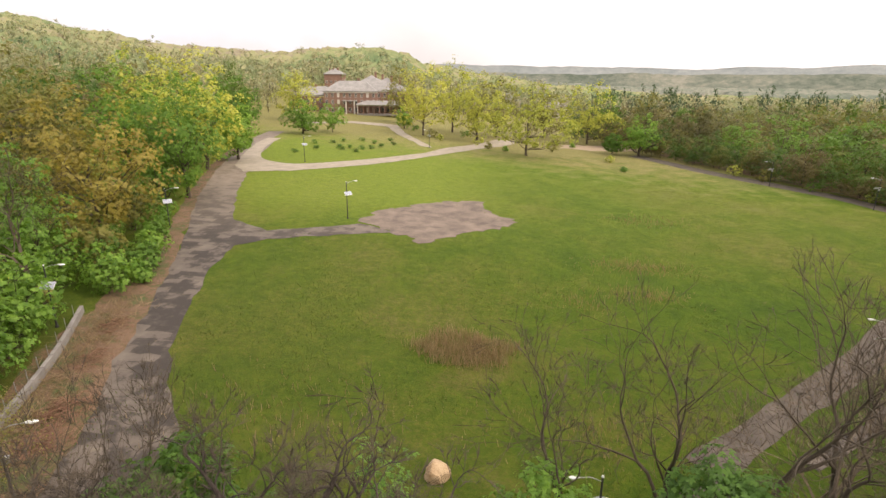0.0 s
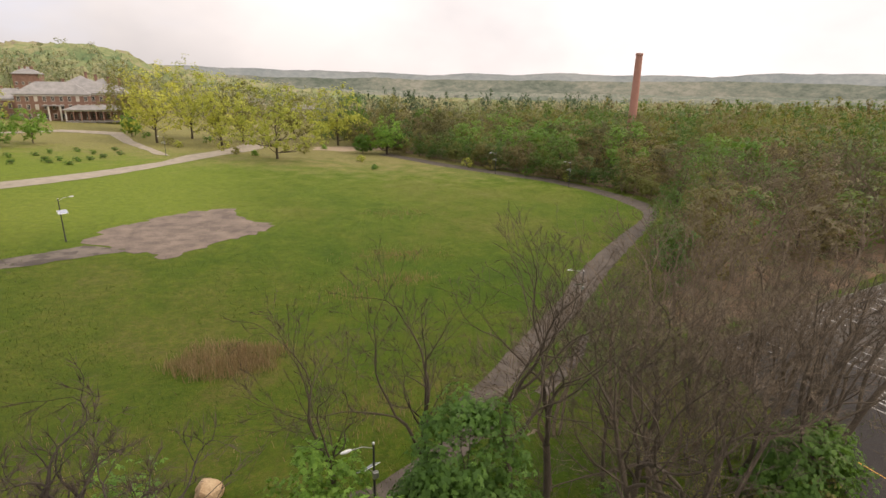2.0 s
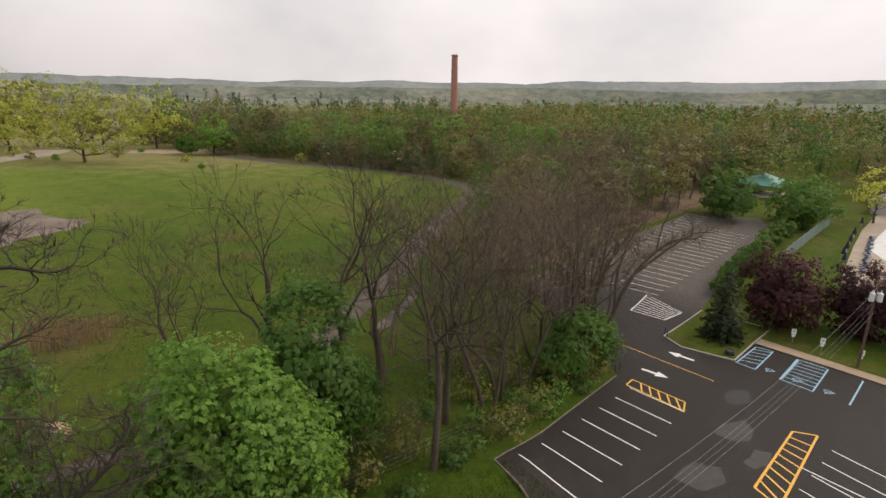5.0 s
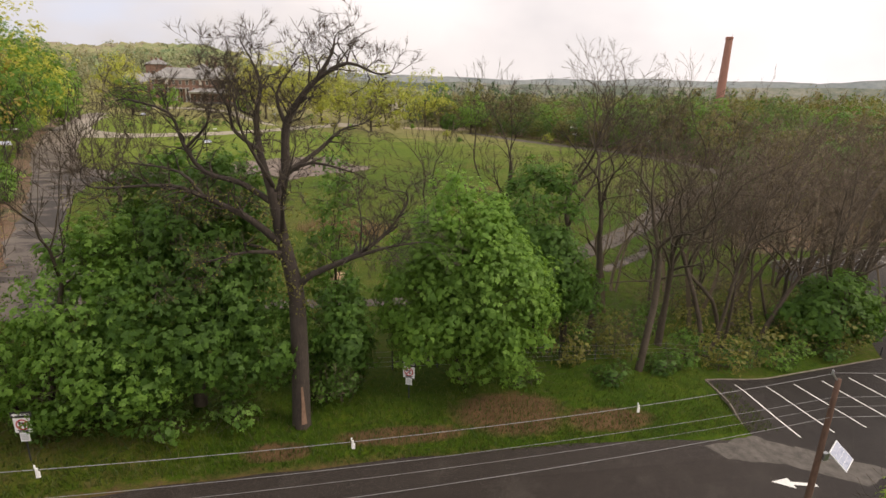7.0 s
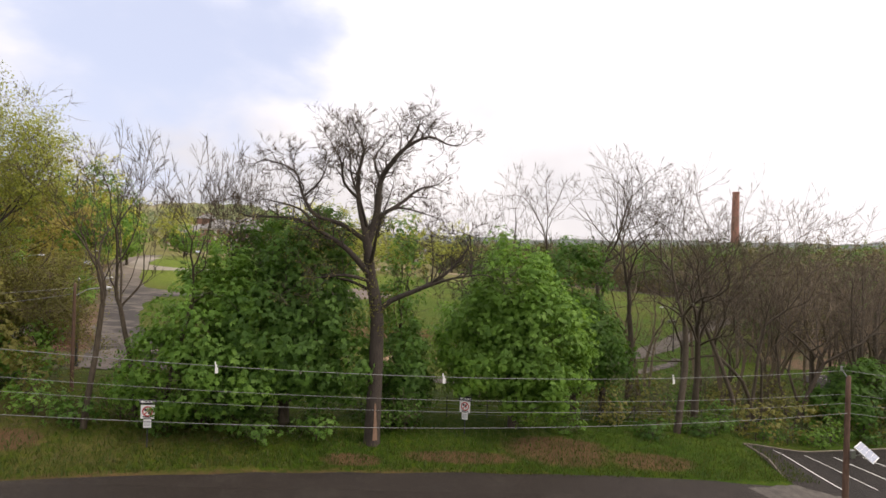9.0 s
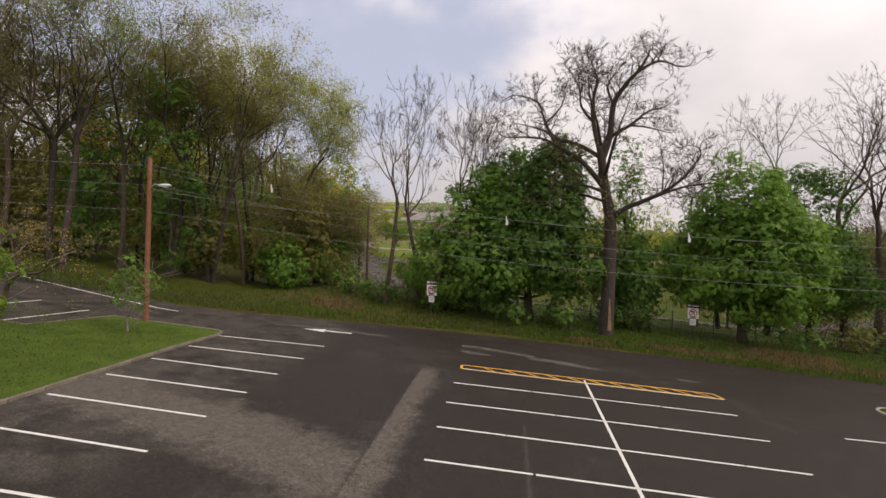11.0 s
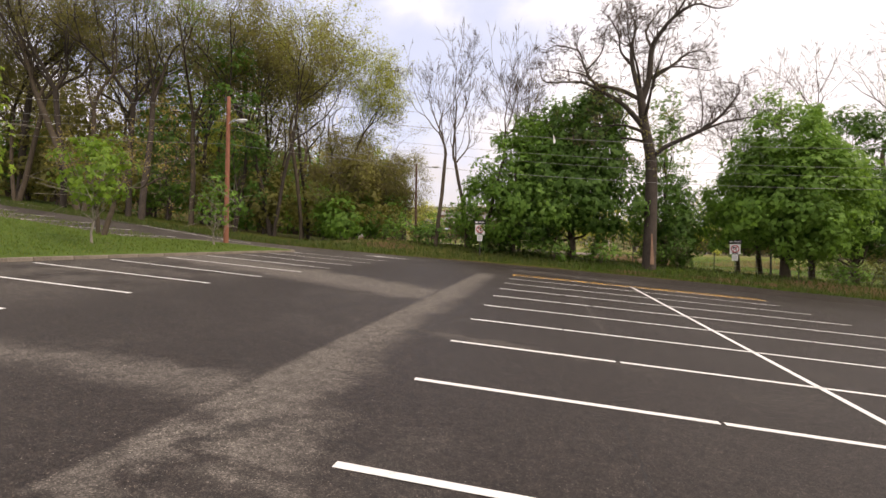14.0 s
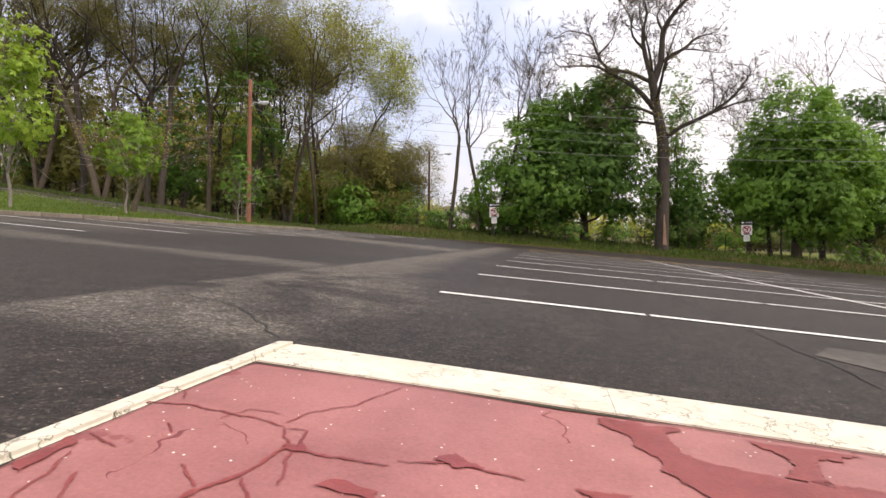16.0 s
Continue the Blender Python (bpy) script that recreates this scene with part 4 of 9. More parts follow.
line((40.0, -8.4), (56.0, -7.0), 0.15)


def arrow(tip, tail, wide):
    t, s = Vector(tip), Vector(tail)
    d = (s - t).normalized()
    q = Vector((-d.y, d.x))
    ln = (s - t).length
    pts = [t, t + d * ln * 0.45 + q * wide, t + d * ln * 0.45 + q * wide * 0.3, s + q * wide * 0.3, s - q * wide * 0.3, t + d * ln * 0.45 - q * wide * 0.3, t + d * ln * 0.45 - q * wide]
    stripe([(v.x, v.y) for v in pts], M_WHITE, "painted_arrow")


arrow((-23.4, 2.45), (-20.5, 2.95), 0.42)
arrow((22.2, 3.75), (24.9, 3.1), 0.45)
arrow((62.0, 17.4), (62.4, 14.2), 0.8)
arrow((54.6, 13.6), (54.0, 16.6), 0.8)
# reserved bays in blue
hatch([(66.9, 10.9), (75.0, 11.4), (75.3, 9.4), (66.9, 8.7)], 5, 0.17, M_BLUE, 0.1)
hatch([(66.7, 5.9), (75.5, 6.6), (75.6, 3.2), (66.6, 2.5)][0:4], 6, 0.17, M_BLUE, 0.03)
line((67.1, 5.8), (75.3, 6.4), 0.17, M_BLUE)
line((66.6, -1.0), (75.6, -0.4), 0.17, M_BLUE)
for cx, cy in ((68.2, 7.6), (68.0, 1.4), (68.2, 4.6)):
    ring = [(cx + 0.25 + 0.42 * math.cos(radians(a)), cy + 0.42 * math.sin(radians(a))) for a in range(-150, 151, 50)]
    for a, b in list(zip(ring, ring[1:])) + [((cx - 0.75, cy + 0.1), (cx + 0.1, cy + 0.05)), ((cx - 0.35, cy + 0.05), (cx - 0.35, cy - 0.35)), ((cx + 0.1, cy + 0.05), (cx + 0.15, cy - 0.45)), ((cx + 0.15, cy - 0.45), (cx + 0.5, cy - 0.6))]:
        line(a, b, 0.12, M_BLUE)
hatch([(72.2, 28.6), (81.5, 31.0), (78.8, 23.6), (73.2, 23.6)], 7, 0.18, M_WHITE, 0.02)
# far rows of bays
for k in range(27):
    x = 68 + 2.9 * k
    y = 45.3 + 0.103 * (x - 64)
    line((x, y), (x + 1.6, y - 5.0), 0.13)
    if 3 < k < 24:
        line((x + 1.0, y - 9.5), (x + 3.4, y - 17.0), 0.13)

# white edge line and slanting bays on the branch that climbs west
for a, b in (((-62, 6.9), (-53, 5.6)), ((-53, 5.6), (-42, 3.7)), ((-42, 3.7), (-31.5, 2.4))):
    line(a, b, 0.15)
for k in range(6):
    line((-50.6 + 3.15 * k, -0.3 - 0.1 * k), (-51.4 + 3.15 * k, -5.6), 0.12)

# small wet or patched marks; those on the eastern bays are painted wet sheen
marks = [[(-13.9, 4.1), (-11.6, 4.0), (-9.4, 3.7), (-9.6, 3.2), (-11.8, 3.2), (-13.7, 3.4)], [(-9.9, 3.1), (-7.2, 3.0), (-5.7, 2.7), (-6.0, 2.3), (-8.0, 2.3), (-9.8, 2.5)], [(-13.9, 2.6), (-12.6, 2.5), (-11.8, 2.2), (-12.6, 1.9), (-13.8, 2.1)], [(-1.7, 2.9), (-0.5, 2.9), (-0.2, 2.6), (-0.9, 2.4), (-1.6, 2.5)], [(-25.2, 2.8), (-22.0, 3.6), (-18.5, 3.6), (-18.4, 3.3), (-21.0, 3.1), (-25.0, 2.5)]]
marks += [[(20.4, 7.2), (24.9, 7.6), (28.5, 5.4), (31.5, 3.6), (28.5, 2.4), (24.5, 5.0), (21.0, 6.0)],
         [(47.0, 5.4), (49.4, 5.6), (52.6, 4.6), (51.2, 3.2), (48.6, 2.8), (47.2, 3.8)], [(37.0, 4.6), (40.4, 4.4), (42.0, 2.6), (40.2, 1.6), (37.2, 2.4)], [(44.6, 1.8), (47.6, 2.0), (48.4, 0.8), (46.2, 0.2), (44.4, 0.6)],
         [(-10.9, -28.1), (-10.45, -27.7), (-9.9, -27.75), (-9.3, -28.3), (-9.6, -28.9), (-10.4, -28.7)]]
for k, ring in enumerate(marks):
    drape("wear_sheen_patch", ragged(ring, 0.3, k + 20, 0.3), M_WORN if ring[0][0] < 30 else M_WETSHEEN, 0.024, lot)
drape("damp_patch", ragged([(57.0 + 2.4 * math.cos(a * 0.4), 7.0 + 1.1 * math.sin(a * 0.4)) for a in range(16)], 0.22, 24, 0.4), M_RUBBER, 0.024, lot)


def asphalt_crack(pts, width, seed):
    """A tarry crack wandering along a line of the lot."""
    up, lo = [], []
    for i, a in enumerate(pts[:-1]):
        b = pts[i + 1]
        n = max(2, int(math.hypot(b[0] - a[0], b[1] - a[1]) / 0.07))
        d = Vector((b[0] - a[0], b[1] - a[1])).normalized()
        for k in range(n):
            x, y = a[0] + (b[0] - a[0]) * k / n, a[1] + (b[1] - a[1]) * k / n
            w = 0.05 * noise.noise(Vector((x * 5, y * 5, seed))) + 0.02 * noise.noise(Vector((x * 19, y * 19, seed)))
            h = width * (0.55 + 0.9 * abs(noise.noise(Vector((x * 9, y * 9, seed + 3)))))
            up.append((x - d.y * (w + h), y + d.x * (w + h)))
            lo.append((x - d.y * (w - h), y + d.x * (w - h)))
    drape("asphalt_crack", up + lo[::-1], M_RUBBER, 0.027, lot)


asphalt_crack([(-15.15, -28.72), (-14.76, -28.78), (-14.36, -28.95), (-14.03, -29.27), (-13.72, -29.6), (-13.62, -29.86)], 0.007, 1)
asphalt_crack([(-10.85, -23.6), (-10.9, -25.2), (-10.92, -26.2), (-10.88, -27.0), (-10.87, -28.06), (-10.86, -28.9), (-10.8, -29.85)], 0.009, 2)

# old road west of the field, its branch and the turning patch
west_road = [(-27.0, 26.5), (-27.8, 29.8), (-29.0, 34.5), (-30.4, 39.4), (-33.3, 46.9), (-34.8, 53.2), (-37.8, 62), (-42.3, 75.3), (-50.0, 96.4), (-58.4, 117.8), (-66, 142), (-71, 162), (-77, 190), (-83, 214), (-86, 245), (-78.5, 245), (-76, 222), (-71, 206), (-66, 178), (-62, 160), (-59.4, 151), (-52.4, 125.3), (-43.8, 102), (-34.6, 96.3), (-28, 99.4), (-18.6, 104.6), (-11, 100.4), (-21.4, 96.4), (-33.0, 91.2), (-37.2, 86.5), (-36.6, 76.5), (-32.8, 61.7), (-29.4, 50.1), (-26.2, 43.9), (-22.2, 37.6), (-21.0, 30.0), (-24, 25.5)]
o = drape("road_west", ragged(west_road, 0.55, 1, 2.0), M_OLDROAD, 0.05)
tagged(o, "old cracked tarmac lane with dark patches beside the field", "road", kind="structure")
litter = drape("leaf_litter_strip", ragged([(-36.5, 33), (-35, 25.5), (-26.5, 25.5), (-28.4, 34.5), (-30.0, 39.4), (-33.0, 47), (-34.4, 53.2), (-37.4, 62), (-42, 75), (-50, 96), (-58, 118), (-70, 162), (-84, 214), (-87, 214), (-74, 162), (-62, 120), (-53.5, 96), (-47, 75), (-43, 58), (-41, 47)], 0.9, 7, 2.0), M_LITTER, 0.03)
tagged(litter, "brown leaf litter and dead stems along the lane", "leaf litter", kind="structure")
o = drape("turning_patch", ragged([(-19.0, 107.4), (-15.5, 116.7), (-3.2, 127.4), (6.6, 130.5), (8.2, 121), (14.0, 112.8), (11.8, 109.0), (2.3, 101.8), (-5.6, 93.7), (-9.4, 98.5), (-12, 100.2)], 1.8, 4, 1.2), M_BARE, 0.06)
tagged(o, "patch of broken old tarmac in the meadow", "pavement", kind="structure")
loop_out = smooth_line([(-60, 149), (-52, 153), (-45, 157), (-24, 176.5), (-1.8, 207.5), (8, 222), (22, 240), (30, 262)], 4)
loop_in = smooth_line([(18, 262), (9, 240), (-4, 221), (-12, 204), (-16.5, 198), (-34.6, 177.5), (-50.1, 166), (-60, 169), (-66.0, 180), (-71, 200), (-72.5, 222)], 4)
o = drape("road_loop", ragged(loop_out + loop_in + [(-78, 222), (-77, 205), (-72, 180), (-66, 158)], 0.5, 9, 3), M_PALEROAD, 0.09)
tagged(o, "pale gravel loop drive round a small lawn", "road", kind="structure")
o = drape("road_house", ragged([(-10, 219), (-14, 232), (-25, 264), (-33, 296), (-58, 300), (-80, 285), (-80, 279), (-57, 292), (-37, 286), (-30, 262), (-18, 232), (-15, 222)], 0.5, 9, 3), M_PALEROAD, 0.10)
tagged(o, "pale gravel drive to the brick building", "road", kind="structure")
o = drape("bare_ground", ragged([(46, 243), (60, 236), (78, 238), (96, 246), (101, 268), (98, 286), (86, 282), (84, 262), (66, 256), (50, 256)], 2.0, 41, 3), M_TAN, 0.07)
tagged(o, "bare tan ground north of the field", "ground", kind="structure")
east_in = smooth_line([(22, 40.5), (30.4, 46.6), (39.1, 53.6), (51.3, 62.8), (64.7, 74), (85.4, 87.5), (104, 100), (108.5, 112), (109.5, 128), (105, 148), (96, 165), (84, 187), (76, 208), (70, 222)], 4)
east_out = smooth_line([(76, 226), (82, 210), (90, 189), (102, 167), (111, 149), (115, 128), (114.8, 110), (109, 100), (90, 86), (68.4, 71.1), (53.2, 59.4), (45.2, 53.6), (37.7, 48.2), (30.3, 42.4), (24, 37.4)], 4)
o = drape("road_east", ragged(east_in + east_out, 0.35, 12, 2.2), M_EASTROAD, 0.05)
tagged(o, "narrow old tarmac lane along the east side of the field", "road", kind="structure")
for a, b, w in (((33.4, 40.8), (43.4, 47.2), 0.75), ((43.4, 47.2), (48.0, 51.8), 0.6)):
    d = Vector((b[0] - a[0], b[1] - a[1])).normalized()
    q = Vector((-d.y, d.x)) * w
    o = drape("pavement_east", [(a[0] + q.x, a[1] + q.y), (a[0] - q.x, a[1] - q.y), (b[0] - q.x, b[1] - q.y), (b[0] + q.x, b[1] + q.y)], M_OLDROAD, 0.07)
    tagged(o, "strip of pale concrete walk beside the lane", "pavement", kind="structure")
o = drape("road_link", ragged([(-24, 27.0), (-22, 30.6), (0, 30.9), (12, 32.4), (24, 38.4), (26, 36.8), (14, 30.3), (0, 29.2)], 0.35, 15, 2), M_EASTROAD, 0.05)
tagged(o, "old tarmac lane behind the tree line", "road", kind="structure")

# ---------------------------------------------------------------- kerbed islands
def island(outline, top_material, name, label, h=0.13, stone=1.4, kerb_w=0.16, kerb_mat=None, closed=True):
    """A raised island with single kerb stones round it."""
    isle = tagged(new(name), label, "traffic island", kind="structure")
    drape("turf", outline, top_material, h - 0.02, isle, step=3.0)
    n = len(outline)
    for i in range(n if closed else n - 1):
        a, b = Vector(outline[i]), Vector(outline[(i + 1) % n])
        ln = (b - a).length
        if ln < 0.05:
            continue
        k = max(1, round(ln / stone))
        ang = math.atan2(b.y - a.y, b.x - a.x)
        for j in range(k):
            c = a + (b - a) * (j + 0.5) / k
            za, zb = (land(*(a + (b - a) * (j + e) / k)) for e in (0, 1))
            bm = box_bm(ln / k - 0.012, kerb_w, h + 0.25, (0, 0, -0.25), 0.02)
            o = part("kerb_stone", bm, kerb_mat or M_CONCRETE, isle)
            o.matrix_basis = Matrix.Translation((c.x, c.y, (za + zb) / 2 + random.uniform(-0.006, 0.006))) @ pose(0, 0, 0, 0, math.degrees(-math.atan2(zb - za, ln / k)), math.degrees(ang))
    return isle


def arc(cx, cy, r, a0, a1, n=6):
    return [(cx + r * math.cos(radians(a0 + (a1 - a0) * k / n)), cy + r * math.sin(radians(a0 + (a1 - a0) * k / n))) for k in range(n + 1)]


island([(-26.9, -58), (-26.75, -15), (-26.6, -5.5), (-26.35, -1.9)] + arc(-27.0, -1.7, 0.6, 0, 80, 3) + [(-29.2, -1.2), (-33.0, -1.3), (-34.2, -5.6), (-41, -5.9), (-52, -6.2), (-60, -9), (-60, -58)], M_GRASS, "island_lawn", "mown lawn behind a weathered concrete kerb with young trees", kerb_mat=M_KERBOLD)
island(arc(9.2, 1.35, 1.15, 250, 95, 6) + [(15, 1.75), (23, 1.05), (34, 0.4), (40, -3)] + [(30, -9), (15.0, -18.5), (15.1, -4), (14.7, 0.45), (13.6, 0.6)], M_GRASS, "island_verge", "kerbed grass island with a utility pole and saplings")
def kerb_run(name, label, pts, material, h=0.10, w=0.15, stone=1.5):
    """Single kerb stones along an open line."""
    run = tagged(new(name), label, "kerb", kind="structure")
    for a, b in zip(pts, pts[1:]):
        a, b = Vector(a), Vector(b)
        ln = (b - a).length
        k = max(1, round(ln / stone))
        for j in range(k):
            c = a + (b - a) * (j + 0.5) / k
            za, zb = (land(*(a + (b - a) * (j + e) / k)) for e in (0, 1))
            o = part("kerb_stone", box_bm(ln / k - 0.012, w, h + 0.2, (0, 0, -0.2), 0.02), material, run)
            o.matrix_basis = Matrix.Translation((c.x, c.y, (za + zb) / 2 + random.uniform(-0.006, 0.006))) @ pose(0, 0, 0, 0, math.degrees(-math.atan2(zb - za, ln / k)), math.degrees(math.atan2(b.y - a.y, b.x - a.x)))


kerb_run("kerb_bays", "weathered concrete kerb between the bays and the thicket", [(24.5, 7.3), (25.6, 13.35), (36.5, 15.2), (49.6, 17.25)], M_KERBOLD, 0.07, 0.12)
kerb_run("kerb_far_bays", "weathered concrete kerb along the far bays", [(64.0, 44.6), (66, 45.65), (95, 49.65), (142, 53.3)], M_WALLSTONE, stone=2.4)
line((9.4, 2.62), (15, 1.98), 0.10, M_YELLOW)
line((15, 1.98), (23, 1.28), 0.10, M_YELLOW)
island([(65.2, 17.2), (66.8, 20.4), (82.4, 22.2), (84, 12.6), (75.8, 12.1), (67.3, 11.3)], M_GRASS, "island_spruce", "grassy kerbed corner under a spruce", kerb_w=0.2)
o = drape("pavement_pool", [(75.9, 11.9), (84, 12.4), (101, 13.8), (101, -30), (80, -30), (76.6, -6), (76.4, 3)], M_TAN, 0.12)
tagged(o, "tan walk along the reserved bays", "pavement", kind="structure")
o = drape("lawn_pool", [(78.4, 12.0), (101, 13.6), (101, -30), (82.6, -30), (78.8, -4)], M_GRASS, 0.16)
tagged(o, "shaded lawn under the red maples", "ground", kind="structure")

# red end island with cream kerb, on which the camera comes down
RX, RY = -13.62, -29.88
red = tagged(new("island_red"), "red painted concrete end island with cream kerb stones", "traffic island", kind="structure")
TOP = 0.08
rp = [(RX + 0.11, RY - 0.31), (-0.9, RY - 0.31 - 0.1), (-0.9, RY - 3.2), (RX + 0.11, RY - 3.2)]
drape("red_slab", rp, M_RED, TOP, red, step=3.0)
seg = 1.22
for k in range(11):
    x0, x1 = RX + 0.115 + k * seg, min(-0.75, RX + 0.115 + (k + 1) * seg)
    f0, f1 = (-0.1 * (x - RX) / 12.6 for x in (x0, x1))
    bm = bmesh.new()
    base = [(x0 + 0.001, RY + f0), (x1 - 0.001, RY + f1), (x1 - 0.001, RY - 0.33 + f1), (x0 + 0.001, RY - 0.33 + f0)]
    lo = [bm.verts.new((x, y, land(x, y) - 0.1)) for x, y in base]
    up = [bm.verts.new((x, y, land(x, y) + TOP + 0.006)) for x, y in base]
    bm.faces.new(up)
    for i in range(4):
        bm.faces.new((lo[i], lo[(i + 1) % 4], up[(i + 1) % 4], up[i]))
    bmesh.ops.bevel(bm, geom=[e for e in bm.edges if e.verts[0] in up and e.verts[1] in up and abs(e.verts[0].co.x - e.verts[1].co.x) > 0.1], offset=0.018, segments=2, affect="EDGES")
    part("kerb_stone", bm, M_CREAM, red, smooth=False)
y = RY
k = 0
while y > RY - 3.2:
    ln = 0.20 + 0.09 * ((k * 37) % 5) / 5
    bm = box_bm(0.095, ln - 0.003, TOP + 0.2, (0, 0, -0.2))
    bmesh.ops.bevel(bm, geom=[e for e in bm.edges if min(e.verts[0].co.z, e.verts[1].co.z) > TOP - 0.05 and abs(e.verts[0].co.y - e.verts[1].co.y) > 0.1], offset=0.016, segments=3, affect="EDGES")
    o = part("kerb_stone", bm, M_CREAM, red)
    x = RX + 0.02 + 0.002 * math.sin(k * 2.3)
    o.matrix_basis = Matrix.Translation((x + 0.045, y - ln / 2, land(x, y - ln / 2) + 0.004)) @ pose(0, 0, 0, 1.15, 0, 0)
    y -= ln
    k += 1
# faded paint worn to dark red along wandering cracks
M_REDWORN = plain("dark_red_worn_paint", (0.170, 0.020, 0.020), (0.275, 0.052, 0.047), 9.0, 0.38, 0, 90, 0.3, 0.004)


def fray(pts, amount, seed, every=0.012):
    """A closed outline broken up at a finger's width."""
    out = []
    for a, b in zip(pts, pts[1:] + pts[:1]):
        n = max(1, int(math.dist(a, b) / every))
        for k in range(n):
            x, y = a[0] + (b[0] - a[0]) * k / n, a[1] + (b[1] - a[1]) * k / n
            v = noise.noise_vector(Vector((x * 17, y * 17, seed))) + 0.6 * noise.noise_vector(Vector((x * 55, y * 55, seed)))
            out.append((x + amount * v.x, y + amount * v.y))
    return out


def slab_crack(pts, width, seed):
    up, lo = [], []
    total = sum(math.dist(a, b) for a, b in zip(pts, pts[1:]))
    done = 0.0
    for a, b in zip(pts, pts[1:]):
        seg_l = math.dist(a, b)
        n = max(2, int(seg_l / 0.009))
        d = Vector((b[0] - a[0], b[1] - a[1])).normalized()
        for k in range(n):
            x, y = a[0] + (b[0] - a[0]) * k / n, a[1] + (b[1] - a[1]) * k / n
            t = (done + seg_l * k / n) / total
            w = 0.012 * noise.noise(Vector((x * 16, y * 16, seed))) + 0.006 * noise.noise(Vector((x * 60, y * 60, seed)))
            h = 0.0016 + width * (0.1 + 1.7 * abs(noise.noise(Vector((x * 24, y * 24, seed + 3))))) * min(1.0, 6 * min(t, 1 - t) + 0.1)
            up.append((x - d.y * (w + h), y + d.x * (w + h)))
            lo.append((x - d.y * (w - h), y + d.x * (w - h)))
        done += seg_l
    drape("paint_crack", up + lo[::-1], M_REDWORN, TOP + 0.003, red)


MAIN_CRACKS = [(0.0045, [(-13.6, -30.72), (-13.43, -30.67), (-13.18, -30.69), (-13.12, -30.71)]), (0.006, [(-13.12, -30.71), (-13.07, -30.82), (-13.1, -30.99), (-13.14, -31.09), (-13.13, -31.3)]),
               (0.003, [(-13.14, -30.68), (-13.12, -30.59), (-13.04, -30.49), (-12.95, -30.24)]), (0.006, [(-13.12, -30.71), (-13.07, -30.71), (-13.04, -30.82), (-12.91, -30.82), (-12.82, -30.81)]),
               (0.005, [(-12.82, -30.78), (-12.71, -30.75), (-12.53, -30.77)])]
HAIR_CRACKS = [[(-13.3, -30.72), (-13.27, -30.63), (-13.17, -30.63)], [(-13.61, -30.53), (-13.5, -30.58), (-13.46, -30.64)], [(-13.22, -30.97), (-13.13, -31.04)], [(-13.0, -30.98), (-13.05, -30.82)],
               [(-13.08, -30.98), (-13.01, -31.06)], [(-13.3, -31.19), (-13.37, -31.06)], [(-13.38, -31.19), (-13.45, -30.99)], [(-13.49, -30.91), (-13.38, -30.95)], [(-13.34, -30.84), (-13.39, -30.79)], [(-10.9, -30.3), (-10.4, -30.9), (-9.7, -31.2)]]
for k, (wd, pts) in enumerate(MAIN_CRACKS + [(0.0022, q) for q in HAIR_CRACKS]):
    slab_crack(pts, wd, 60 + k)
STAINS = [[(-12.36, -30.26), (-12.13, -30.26), (-12.17, -30.45), (-12.02, -30.52), (-11.55, -30.49), (-11.7, -30.71), (-12.1, -30.79), (-12.21, -30.6), (-12.26, -30.42)],
          [(-11.93, -30.27), (-11.66, -30.27), (-11.80, -30.36), (-11.85, -30.52), (-11.92, -30.52), (-11.87, -30.4)], [(-12.75, -30.74), (-12.71, -30.69), (-12.63, -30.75), (-12.7, -30.77)],
          [(-12.94, -30.95), (-12.9, -30.91), (-12.81, -30.93), (-12.82, -30.97)], [(-12.44, -30.78), (-12.32, -30.76), (-12.36, -30.82)], [(-13.08, -30.82), (-13.04, -30.79), (-13.02, -30.83)], [(-13.5, -31.08), (-13.5, -30.94), (-13.47, -30.96), (-13.46, -31.11)]]
for k, ring in enumerate(STAINS):
    drape("worn_stain", fray(ring, 0.03 if k < 2 else 0.016, 70 + 3 * k), M_REDWORN, TOP + 0.004, red)
# dirt and moss gathered along the inner edge of the kerb
for name, pts in (("dirt_seam", [(RX + 0.115, RY - 0.34 - 0.12 * i) for i in range(24)]), ("dirt_seam", [(RX + 0.12 + 0.35 * i, RY - 0.333 - 0.1 * (0.35 * i) / 12.6) for i in range(36)])):
    up, lo = [], []
    for i, (x, y) in enumerate(pts):
        wd = 0.003 + 0.014 * max(0.0, noise.noise(Vector((x * 3.1, y * 3.7, 2.0)))) * 2
        up.append((x, y + (0 if name and pts[0][0] == pts[-1][0] else 0.004)))
        lo.append((x + wd, y) if pts[0][0] == pts[-1][0] else (x, y - wd))
    drape(name, up + lo[::-1], M_MOSS, TOP + 0.004, red)


